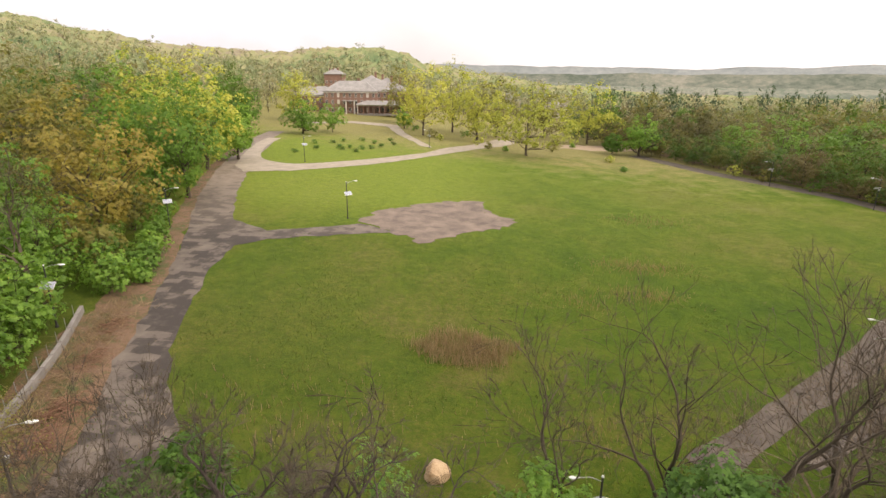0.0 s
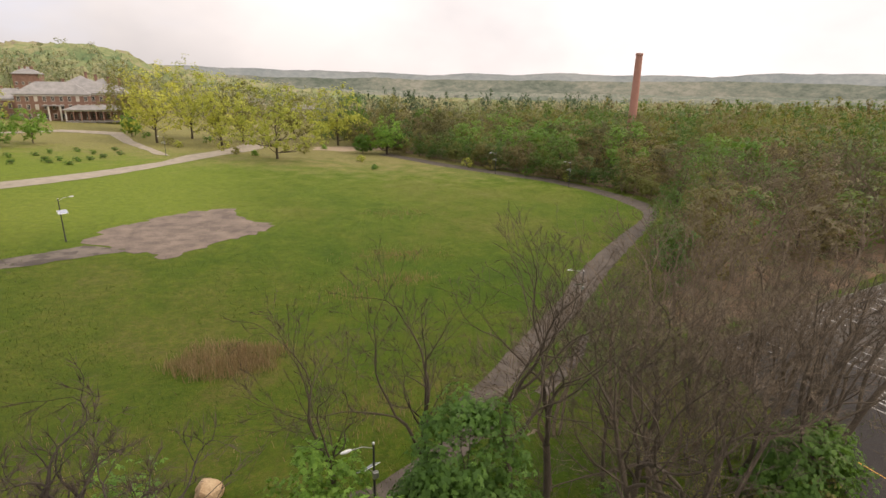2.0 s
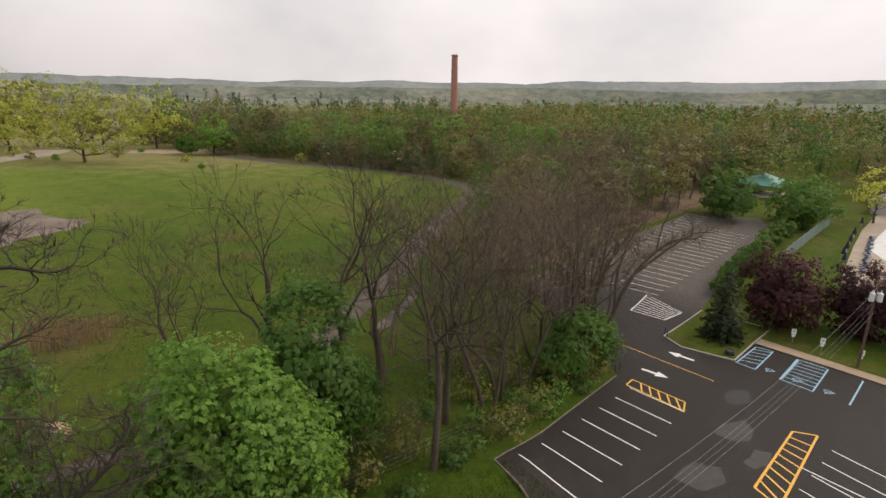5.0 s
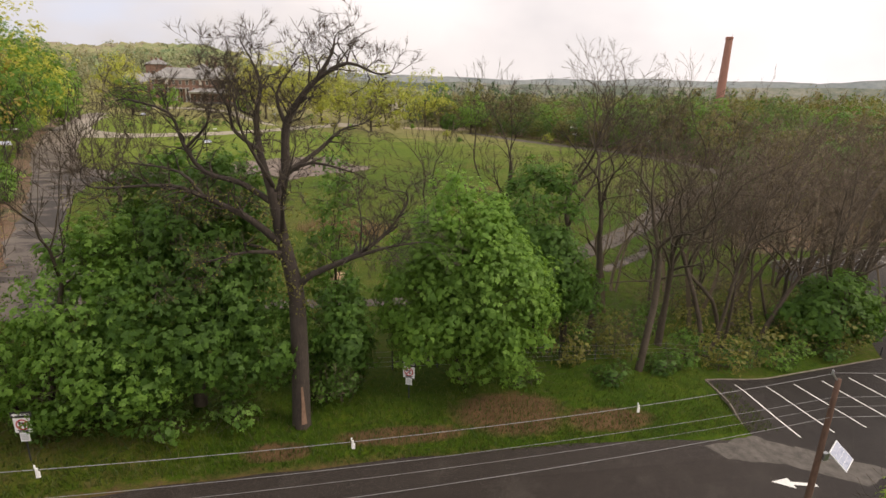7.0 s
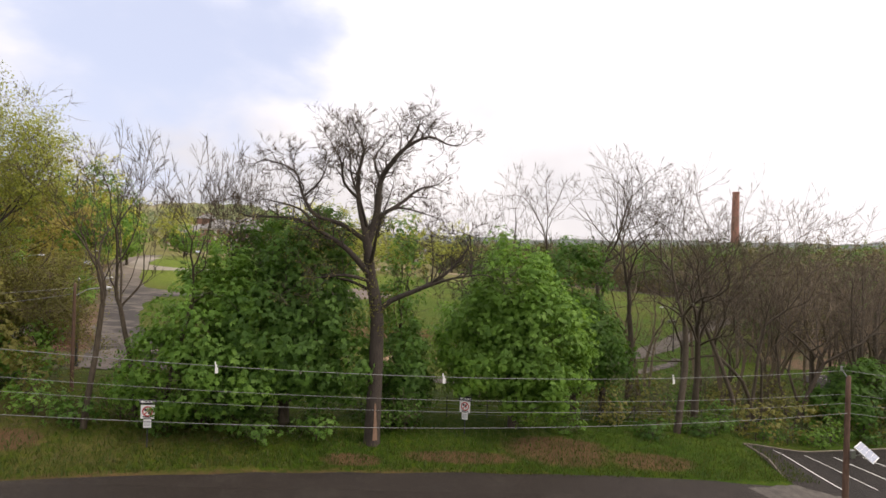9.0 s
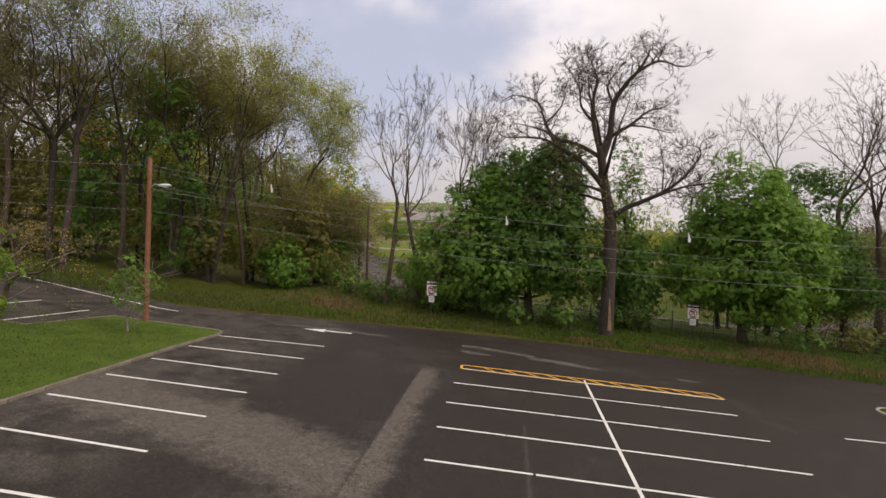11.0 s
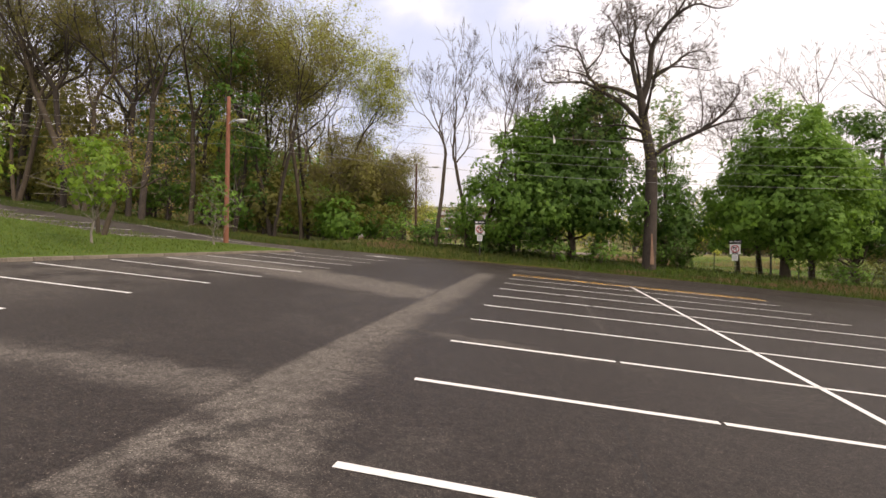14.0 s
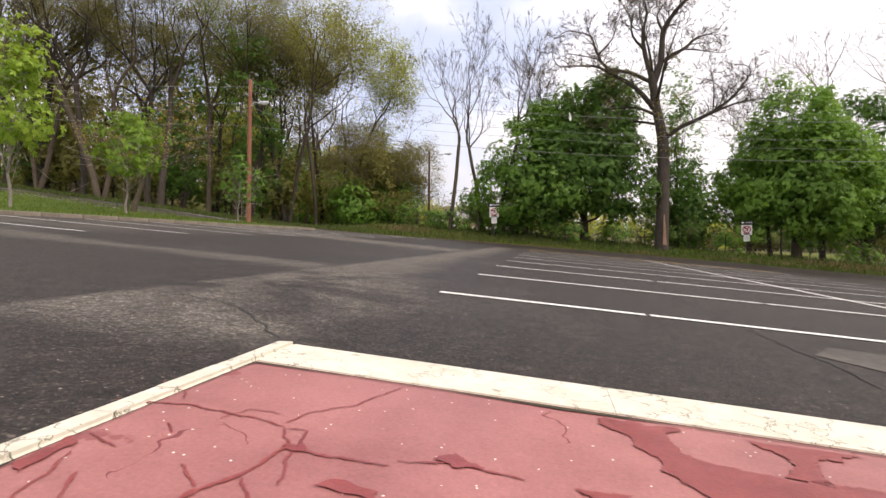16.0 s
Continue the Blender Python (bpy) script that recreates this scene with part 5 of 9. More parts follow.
# ---------------------------------------------------------------- trees
def tubes(segs):
    """Tapered tubes from rows (x0 y0 z0 x1 y1 z1 r0 r1): vertices and quads."""
    s = np.asarray(segs, float)
    vs, fs, base = [], [], 0
    for lo, hi, k in ((0.09, 99, 7), (0.025, 0.09, 5), (0.0, 0.025, 3)):
        q = s[(s[:, 6] >= lo) & (s[:, 6] < hi)]
        if not len(q):
            continue
        a, b = q[:, :3], q[:, 3:6]
        d = b - a
        d /= np.linalg.norm(d, axis=1)[:, None] + 1e-9
        h = np.where(np.abs(d[:, 2:3]) < 0.9, np.array([[0, 0, 1.0]]), np.array([[1.0, 0, 0]]))
        u = np.cross(d, h)
        u /= np.linalg.norm(u, axis=1)[:, None]
        w = np.cross(d, u)
        an = np.arange(k) * 2 * np.pi / k
        ring = u[:, None] * np.cos(an)[None, :, None] + w[:, None] * np.sin(an)[None, :, None]
        v = np.concatenate([a[:, None] + ring * q[:, 6, None, None], b[:, None] + ring * q[:, 7, None, None]], 1).reshape(-1, 3)
        i = np.arange(k)
        f = np.stack([i, (i + 1) % k, (i + 1) % k + k, i + k], 1)
        fs.append((np.arange(len(q)) * 2 * k)[:, None, None] + f[None] + base)
        vs.append(v)
        base += len(v)
    return np.concatenate(vs), np.concatenate([f.reshape(-1, 4) for f in fs])


def spikes(segs):
    """Fine twigs as slim three-sided spikes: vertices and triangles."""
    s = np.asarray(segs, float)
    a, b = s[:, :3], s[:, 3:6]
    d = b - a
    ln = np.linalg.norm(d, axis=1)[:, None] + 1e-9
    d = d / ln
    h = np.where(np.abs(d[:, 2:3]) < 0.9, np.array([[0, 0, 1.0]]), np.array([[1.0, 0, 0]]))
    u = np.cross(d, h)
    u /= np.linalg.norm(u, axis=1)[:, None]
    w = np.cross(d, u)
    an = np.arange(3) * 2.0944
    ring = u[:, None] * np.cos(an)[None, :, None] + w[:, None] * np.sin(an)[None, :, None]
    v = np.concatenate([a[:, None] + ring * s[:, 6, None, None], (b + d * ln * 0.15)[:, None]], 1).reshape(-1, 3)
    f = np.array([(0, 1, 3), (1, 2, 3), (2, 0, 3)])
    return v, ((np.arange(len(s)) * 4)[:, None, None] + f[None]).reshape(-1, 3)


def gust(rng, k):
    return Vector((rng.gauss(0, k), rng.gauss(0, k), rng.gauss(0, k)))


def fork_limb(rng, out, tips, pos, way, length, r, depth, sp):
    """One crooked limb that forks again and again, down to fans of fine twigs."""
    n = 5 if depth >= sp["depth"] - 1 else 4 if depth > 2 else 3
    step, curl, first = length / n, gust(rng, sp["crook"] * 0.5), depth == sp["depth"]
    for i in range(n):
        curl = curl * 0.5 + gust(rng, sp["crook"] * (0.45 if first else 1.0))
        way = (way + curl + Vector((0, 0, sp["up"]))).normalized()
        nxt = pos + way * step
        out.append((*pos, *nxt, r * (1 - 0.24 * i / n), r * (1 - 0.24 * (i + 1) / n)))
        pos = nxt
        if 1 <= depth and (not first or i > 2) and rng.random() < sp["side"]:
            side = way.orthogonal().normalized()
            side.rotate(Matrix.Rotation(rng.uniform(0, 6.283), 3, way))
            a = radians(rng.uniform(*sp["wide"]) + 8)
            fork_limb(rng, out, tips, pos.copy(), way * math.cos(a) + side * math.sin(a), length * rng.uniform(0.4, 0.7) * (0.6 if first else 1), max(0.010, r * 0.42), max(0, min(depth - 2, sp["depth"] - 3)), sp)
    if depth == 0:
        tips.append((pos.copy(), way.copy()))
        for _ in range(sp["fans"]):
            back = rng.uniform(0, 0.8) * length
            d = (way + gust(rng, 0.42) + Vector((0, 0, 0.12))).normalized()
            a = pos - way * back * 0.6
            e = a + d * sp["twig"] * rng.uniform(0.35, 0.8)
            out.append((*a, *e, 0.009, 0.004))
        return
    roll = rng.uniform(0, 6.283)
    kids = [(rng.uniform(8, 26), rng.uniform(0.78, 0.95), 0.80, 0.0), (rng.uniform(*sp["wide"]), rng.uniform(0.62, 0.9), rng.uniform(0.52, 0.72), 3.14)]
    if rng.random() < 0.22:
        kids.append((rng.uniform(*sp["wide"]), rng.uniform(0.5, 0.75), 0.45, 1.57))
    for ang, ls, rs, turn in kids:
        side = way.orthogonal().normalized()
        side.rotate(Matrix.Rotation(roll + turn, 3, way))
        a = radians(ang)
        fork_limb(rng, out, tips, pos.copy(), way * math.cos(a) + side * math.sin(a), (length * sp["next"] if first else length) * ls, max(0.010, r * 0.76 * rs), depth - 1, sp)


FORK = dict(depth=6, trunk=0.34, next=0.62, crook=0.15, up=0.05, side=0.22, wide=(28, 58), fans=4, twig=1.0)


def spec(**kw):
    return {**FORK, **kw}


def bare_skeleton(seed, height, radius, sp, lean=(0, 0), trunks=1):
    rng = random.Random(seed)
    out, tips = [], []
    for t in range(trunks):
        a = rng.uniform(0, 6.28)
        off = radius if trunks > 1 else 0
        tilt = 0.24 if trunks > 1 else 0
        way = Vector((lean[0] + tilt * math.cos(a), lean[1] + tilt * math.sin(a), 1)).normalized()
        fork_limb(rng, out, tips, Vector((off * math.cos(a), off * math.sin(a), -0.3)), way, height * sp["trunk"] * (1 if t == 0 else rng.uniform(0.7, 0.95)), radius * (1 if t == 0 else 0.75), sp["depth"], sp)
    return out, tips


LEAF_NORMALS = [None]


def leaves(rng, centres, radii, per, size, flat=0.75, droop=0.0):
    """Folded leaf cards on the outer shell of each clump. Returns vertices and quads."""
    c = np.repeat(np.asarray(centres, float), per, 0)
    r = np.repeat(np.asarray(radii, float), per)[:, None]
    n = len(c)
    d = rng.normal(size=(n, 3)) + np.array([0, 0, 0.3])
    d /= np.linalg.norm(d, axis=1)[:, None]
    pos = c + d * r * rng.uniform(0.45, 1.08, (n, 1)) * np.array([1, 1, flat])
    nrm = d + rng.normal(scale=0.55, size=(n, 3)) + np.array([0, 0, 0.35])
    nrm /= np.linalg.norm(nrm, axis=1)[:, None]
    t = np.cross(nrm, rng.normal(size=(n, 3)))
    t /= np.linalg.norm(t, axis=1)[:, None]
    b = np.cross(nrm, t)
    s = size * rng.uniform(0.6, 1.35, (n, 1))
    bend = nrm * s * rng.uniform(-0.35, 0.1, (n, 1)) - np.array([0, 0, droop]) * s
    out_way = c - c.mean(0)
    out_way = out_way / (np.linalg.norm(out_way, axis=1)[:, None] + 0.3)
    soft = d * 0.32 + out_way * 0.9 + nrm * 0.14 + np.array([0, 0, 0.35])
    LEAF_NORMALS[0] = np.repeat(soft / np.linalg.norm(soft, axis=1)[:, None], 4, 0)
    v = np.stack([pos - t * s * 0.5, pos - b * s * 0.36 + bend * 0.3, pos + t * s * 0.62 + bend, pos + b * s * 0.36 + bend * 0.3], 1)
    return v.reshape(-1, 3), np.arange(4 * n).reshape(-1, 4)


def sprays(rng, centres, radii, per, size, flat=0.85, fingers=5):
    """Sprays of leaves fanned round a shared shoot, on the shell of each clump. Returns vertices and quads."""
    c = np.repeat(np.asarray(centres, float), per, 0)
    r = np.repeat(np.asarray(radii, float), per)[:, None]
    n = len(c)
    d = rng.normal(size=(n, 3)) + np.array([0, 0, 0.25])
    d /= np.linalg.norm(d, axis=1)[:, None]
    pos = c + d * r * rng.uniform(0.5, 1.1, (n, 1)) * np.array([1, 1, flat])
    out_way = c - c.mean(0)
    out_way = out_way / (np.linalg.norm(out_way, axis=1)[:, None] + 0.3)
    nrm = d * 0.7 + out_way * 0.5 + rng.normal(scale=0.35, size=(n, 3)) + np.array([0, 0, 0.45])
    nrm /= np.linalg.norm(nrm, axis=1)[:, None]
    t = np.cross(nrm, rng.normal(size=(n, 3)))
    t /= np.linalg.norm(t, axis=1)[:, None]
    b = np.cross(nrm, t)
    s = size * rng.uniform(0.7, 1.25, (n, 1))
    v, q = [pos], []
    for j in range(fingers):
        a = 2 * np.pi * j / fingers + rng.normal(scale=0.25, size=(n, 1))
        way, across = np.cos(a) * t + np.sin(a) * b, np.cos(a) * b - np.sin(a) * t
        ln = s * rng.uniform(0.75, 1.15, (n, 1))
        fall = nrm * ln * rng.uniform(0.1, 0.5, (n, 1)) + np.array([0, 0, 0.12]) * ln
        v += [pos + way * ln * 0.55 + across * ln * 0.30 - fall * 0.3, pos + way * ln - fall, pos + way * ln * 0.55 - across * ln * 0.30 - fall * 0.3]
        q.append([0, 3 * j + 3, 3 * j + 2, 3 * j + 1])
    m = 1 + 3 * fingers
    soft = d * 0.42 + out_way * 0.75 + nrm * 0.32 + np.array([0, 0, 0.3])
    LEAF_NORMALS[0] = np.repeat(soft / np.linalg.norm(soft, axis=1)[:, None], m, 0)
    return np.stack(v, 1).reshape(-1, 3), ((np.arange(n) * m)[:, None, None] + np.array(q)[None]).reshape(-1, 4)


def crown_clumps(seed, blobs, n, size, fill=0.55):
    """Clump centres in the outer part of a crown made of several ellipsoids (x y z rx ry rz)."""
    rng = np.random.default_rng(seed)
    w = np.array([b[3] * b[4] * b[5] for b in blobs]) ** 0.7
    pick = rng.choice(len(blobs), n, p=w / w.sum())
    bl = np.asarray(blobs, float)[pick]
    d = rng.normal(size=(n, 3))
    d /= np.linalg.norm(d, axis=1)[:, None]
    rad = np.where(rng.random(n) < 0.78, rng.uniform(0.78, 1.0, n), rng.uniform(0.25, 0.8, n))[:, None]
    lump = np.array([0.88 + 0.28 * noise.noise(Vector(q) * 1.6 + Vector((seed, 0, 0))) for q in d])[:, None]
    return bl[:, :3] + d * rad * lump * bl[:, 3:6], size * rng.uniform(0.65, 1.3, n), rng


def limbs_to(centres, base, top_z, r0, seed, count=26):
    """A trunk and limbs that reach into the crown."""
    rng = random.Random(seed)
    out = []
    h = top_z
    pts = [Vector((0, 0, -0.3))]
    for k in range(1, 7):
        pts.append(Vector((rng.gauss(0, 0.05) * h * 0.25, rng.gauss(0, 0.05) * h * 0.25, h * 0.75 * k / 6)))
    rad = [r0 * (1.25 if k == 0 else 1 - 0.12 * k) for k in range(7)]
    for k in range(6):
        out.append((*pts[k], *pts[k + 1], rad[k], rad[k + 1]))
    for c in rng.sample(list(centres), min(count, len(centres))):
        c = Vector(c)
        k = max(1, min(5, int(6 * (c.z * 0.55) / (h * 0.75))))
        a = pts[k]
        m1 = a.lerp(c, 0.4) + Vector((0, 0, -0.06 * (c - a).length)) + Vector((rng.gauss(0, .2), rng.gauss(0, .2), rng.gauss(0, .2)))
        m2 = a.lerp(c, 0.75) + Vector((rng.gauss(0, .2), rng.gauss(0, .2), 0.1))
        r = rad[k] * rng.uniform(0.25, 0.45)
        out += [(*a, *m1, r, r * 0.7), (*m1, *m2, r * 0.7, r * 0.4), (*m2, *c, r * 0.4, 0.012)]
        for _ in range(2):
            e = m2 + Vector((rng.gauss(0, 1), rng.gauss(0, 1), rng.gauss(0.2, 0.8)))
            out.append((*m2, *e, r * 0.35, 0.01))
    return out


def leafy_tree(name, label, x, y, blobs, seed, n, clump, per, leaf, mat, trunk_r=0.3, bark_mat=None, sink=0.0, group="", category="tree", turn=0.0):
    c, r, rng = crown_clumps(seed, blobs, n, clump)
    tree = thing(name, label, category, group, at=pose(x, y, land(x, y) - sink, 0, 0, turn))
    top = max(b[2] for b in blobs)
    v, f = tubes(limbs_to(c, None, top, trunk_r, seed))
    array_mesh("trunk", v, f, bark_mat or M_BARK, tree, smooth=True)
    v, f = sprays(rng, c, r, max(3, round(per * 0.27)), leaf * 0.82)
    array_mesh("crown", v, f, mat, tree, tint=np.full(len(v), (seed * 0.37) % 1.0), soft=LEAF_NORMALS[0])
    return tree


def bare_tree(name, label, x, y, seed, height, radius, sp, lean=(0, 0), trunks=1, buds=0, bud_mat=None, bud=0.12, bark_mat=None, twig_mat=None, group="", category="tree", turn=0.0, bud_r=0.55, fine=0.010):
    segs, tips = bare_skeleton(seed, height, radius, sp, lean, trunks)
    top = max(s[5] for s in segs)
    k = height / top
    s = np.asarray(segs) * np.array([k, k, k, k, k, k, 1, 1])
    last = s[:, 7] < (0.0105 if buds else 0.005)
    s[:, 6:] = np.maximum(s[:, 6:], fine)
    tree = thing(name, label, category, group, at=pose(x, y, land(x, y), 0, 0, turn))
    thick, thin = s[~last], s[last]
    v, f = tubes(thick)
    array_mesh("trunk", v, f, bark_mat or M_BARK, tree, smooth=True)
    if len(thin):
        v, f = spikes(thin)
        array_mesh("twig_mass", v, f, twig_mat or M_TWIG, tree)["kind"] = "stuff"
    if buds:
        rng = np.random.default_rng(seed)
        c = np.array([list(t[0] * k) for t in tips])
        v, f = leaves(rng, c, np.full(len(c), bud_r), buds, bud)
        array_mesh("crown", v, f, bud_mat, tree, tint=np.full(len(v), (seed * 0.37) % 1.0), soft=LEAF_NORMALS[0])
    return tree


def grow_limbs(rng, out, tips, limbs, sp):
    """Bent main limbs (radius at start, at end, points), each set with side branches."""
    for r0, r1, pts in limbs:
        ps = [Vector(q) for q in smooth_line(pts, 3)]
        n = len(ps) - 1
        for i in range(n):
            a, b = ps[i] + Vector((rng.gauss(0, 0.04), rng.gauss(0, 0.04), 0)) * (i > 0), ps[i + 1]
            ra, rb = r0 + (r1 - r0) * i / n, r0 + (r1 - r0) * (i + 1) / n
            ps[i + 1] = b
            out.append((*ps[i], *b, ra, rb))
            if r0 < 0.4 and i >= n * 0.25:
                for _ in range(2 if rng.random() < 0.7 else 1):
                    way = (b - ps[i]).normalized()
                    side = way.orthogonal().normalized()
                    side.rotate(Matrix.Rotation(rng.uniform(0, 6.28), 3, way))
                    kw = (way * 0.75 + side * 0.75 + Vector((0, 0, 0.35))).normalized()
                    fork_limb(rng, out, tips, b.copy(), kw, rng.uniform(0.5, 0.95), min(0.05, rb * 0.5), rng.choice((1, 2, 2, 3)), sp)
        if r0 < 0.4:
            fork_limb(rng, out, tips, ps[-1].copy(), (ps[-1] - ps[-3]).normalized(), 0.9, max(0.02, r1), 3, sp)


# --- the old oak by the road
def oak_tree(x, y):
    rng = random.Random(11)
    out, tips = [], []
    sp = spec(depth=5, crook=0.20, up=0.05, side=0.22, wide=(30, 62), fans=7, twig=0.75)
    # main limbs as bent lines: radius at start and end, then (across, deep, up)
    limbs = [(0.55, 0.27, ((0, 0, -0.4), (0.02, 0, 0.6), (0.1, 0, 3.6), (0.12, 0, 7.3), (-0.1, 0, 9.0), (-0.4, 0.05, 10.6), (-0.6, 0, 12.2), (-0.75, 0, 13.3))),
             (0.23, 0.05, ((-0.3, 0, 10.2), (-1.2, -0.3, 11.3), (-2.2, -0.6, 12.3), (-3.8, -0.8, 13.3), (-5.1, -1.0, 13.9), (-7.4, -1.3, 13.9))),
             (0.11, 0.03, ((-3.8, -0.8, 13.3), (-4.7, -0.7, 14.5), (-6.6, -0.9, 15.0))),
             (0.17, 0.04, ((-0.65, 0, 12.6), (-2.2, 0.5, 13.7), (-3.9, 0.8, 14.3), (-4.7, 0.9, 15.7), (-5.2, 1.0, 17.2), (-6.8, 1.1, 17.8))),
             (0.09, 0.02, ((-4.6, 0.9, 15.5), (-3.6, 0.7, 16.6), (-3.2, 0.5, 17.8)))]
    limbs += [(0.22, 0.04, ((-0.75, 0, 13.1), (-1.2, 0.3, 15.2), (-1.3, 0.5, 17.0), (-1.0, 0.6, 18.7), (-1.4, 0.5, 20.0))),
             (0.11, 0.03, ((-1.2, 0.3, 15.4), (-2.2, -0.4, 16.4), (-2.4, -0.8, 17.6), (-3.0, -0.9, 18.8))),
             (0.27, 0.05, ((-0.65, 0, 12.4), (-0.1, 0, 14.3), (0.05, -0.1, 16.6), (0.7, -0.2, 17.9), (1.6, -0.3, 19.0), (3.0, -0.4, 19.8), (4.2, -0.4, 19.4))),
             (0.12, 0.03, ((1.6, -0.3, 19.0), (2.3, -0.2, 20.2), (2.5, 0.0, 21.0))),
             (0.12, 0.03, ((0.1, -0.1, 16.6), (-0.3, 0.4, 18.2), (0.5, 0.7, 19.6)))]
    limbs += [(0.15, 0.03, ((-0.1, 0, 14.2), (1.6, 0.6, 15.4), (2.7, 0.9, 16.4), (3.7, 1.0, 16.7))),
             (0.12, 0.03, ((-0.1, 0, 14.2), (1.2, -0.7, 14.9), (3.2, -1.2, 14.4))),
             (0.20, 0.06, ((0.1, 0, 7.9), (0.9, -0.3, 8.7), (2.6, -0.6, 9.5), (3.8, -0.7, 10.2), (4.9, -0.8, 11.2), (5.7, -0.8, 12.4))),
             (0.12, 0.03, ((2.6, -0.6, 9.5), (4.6, -1.2, 10.3), (6.4, -1.4, 10.6))),
             (0.06, 0.02, ((3.4, -0.7, 10.0), (3.5, -0.6, 11.7), (3.3, -0.5, 13.2)))]
    limbs += [(0.14, 0.03, ((-0.2, 0, 9.9), (-2.0, -1.0, 10.4), (-3.7, -1.6, 10.2))),
             (0.12, 0.03, ((-0.1, 0, 9.2), (-1.6, 1.4, 9.9), (-3.6, 2.2, 10.2), (-5.2, 2.4, 11.0))),
             (0.14, 0.03, ((-0.4, 0, 11.0), (-0.3, -1.4, 12.4), (-0.2, -2.6, 13.6), (0.3, -3.4, 15.4))),
             (0.14, 0.03, ((-0.5, 0, 11.6), (-0.6, 1.6, 13.0), (0.0, 2.7, 14.6), (0.0, 3.3, 16.6))),
             (0.11, 0.03, ((-0.7, 0, 13.6), (-1.2, -1.3, 15.0), (-1.8, -1.9, 16.6), (-2.0, -2.1, 18.0)))]
    grow_limbs(rng, out, tips, limbs, sp)
    s = np.asarray(out)
    s[:, [2, 5]] -= 0.06 * np.maximum(s[:, [2, 5]] - 9.0, 0.0)      # the upper crown spreads rather than climbs
    last = s[:, 7] < 0.005
    tree = thing("oak_tree", "large old bare oak with dark bark and crooked limbs", "tree", at=pose(x, y, land(x, y)))
    v, f = tubes(s[~last])
    array_mesh("trunk", v, f, M_OAKBARK, tree, smooth=True)
    v, f = spikes(s[last])
    array_mesh("twig_mass", v, f, M_BARK, tree)["kind"] = "stuff"
    # torn strip of pale wood at the foot
    bm = bmesh.new()
    ring = [[bm.verts.new(((0.60 - 0.05 * j + 0.02) * math.sin(a), -(0.60 - 0.05 * j + 0.02) * math.cos(a), 0.1 + 0.75 * j)) for a in (0.0 + 0.06 * j, 0.25, 0.5 - 0.04 * j)] for j in range(4)]
    for j in range(3):
        for i in range(2):
            bm.faces.new((ring[j][i], ring[j][i + 1], ring[j + 1][i + 1], ring[j + 1][i]))
    part("torn_bark", bm, M_PALEWOOD, tree, "pale torn strip at the foot of the trunk")
    # young leaves on the ivy round the trunk
    g = np.random.default_rng(4)
    n = 26
    c = np.stack([g.normal(0, 0.75, n), g.normal(0, 0.7, n), g.uniform(6.5, 12.0, n)], 1)
    v, f = leaves(g, c, np.full(n, 0.75), 34, 0.13)
    array_mesh("ivy", v, f, M_LEAF_OLIVE, tree, tint=np.full(len(v), 0.6), soft=LEAF_NORMALS[0])
    c = np.array([list(t[0]) for t in tips if t[0].z < 14.0 and t[0].x < 1.0])
    c[:, 2] -= 0.06 * np.maximum(c[:, 2] - 9.0, 0.0)
    v, f = leaves(g, c, np.full(len(c), 0.5), 5, 0.10)
    array_mesh("bud_mass", v, f, M_LEAF_OLIVE, tree, tint=np.full(len(v), 0.9), soft=LEAF_NORMALS[0])
    return tree


oak_tree(-4.1, 10.9)

# --- broad green trees along the bank
GB = "green trees along the bank"
leafy_tree("maple_tree", "broad leafy maple with dense fresh green crown reaching low", -9.6, 13.0,
           [(0.9, 0.4, 9.0, 3.9, 3.4, 4.2), (-0.8, -0.6, 5.4, 5.0, 3.9, 4.2), (2.8, -0.9, 4.8, 3.6, 3.0, 4.0), (2.2, 1.6, 11.4, 2.5, 2.5, 2.9), (-1.5, 5.0, 9.8, 3.8, 3.4, 4.4), (-2.8, -1.2, 2.8, 3.2, 2.4, 2.4)], 3, 700, 0.86, 104, 0.24, M_LEAF, 0.34, group=GB)
leafy_tree("maple_tree", "lower leafy maple with paler green spreading crown", -14.2, 12.2,
           [(0.4, 0, 6.0, 3.8, 3.3, 3.9), (-1.6, -0.6, 3.4, 3.6, 3.0, 3.2), (1.8, -1.4, 3.0, 3.2, 2.6, 2.9), (1.0, 0.4, 8.6, 2.2, 2.0, 2.5)], 5, 430, 0.80, 90, 0.22, M_LEAF, 0.2, group=GB)
leafy_tree("maple_tree", "dense rounded green maple beside the oak, crown nearly to the ground", 6.6, 14.4,
           [(-0.4, 0, 10.2, 3.6, 3.5, 4.2), (1.4, -0.4, 6.6, 4.8, 4.2, 4.6), (-2.4, 0, 6.2, 3.8, 3.5, 4.0), (0.8, -1.4, 3.6, 4.2, 3.2, 2.6), (-3.7, -2.2, 4.4, 1.9, 1.8, 1.5)], 8, 690, 0.88, 104, 0.24, M_LEAF, 0.36, group=GB)
leafy_tree("maple_tree", "bright yellow-green tree between the maple and the field", 6.2, 23.5,
           [(0, 0, 7.6, 3.4, 3.0, 3.3), (-0.6, -0.3, 5.4, 3.6, 3.0, 3.0)], 18, 150, 0.86, 70, 0.24, M_LEAF_LIT, 0.2, group=GB)
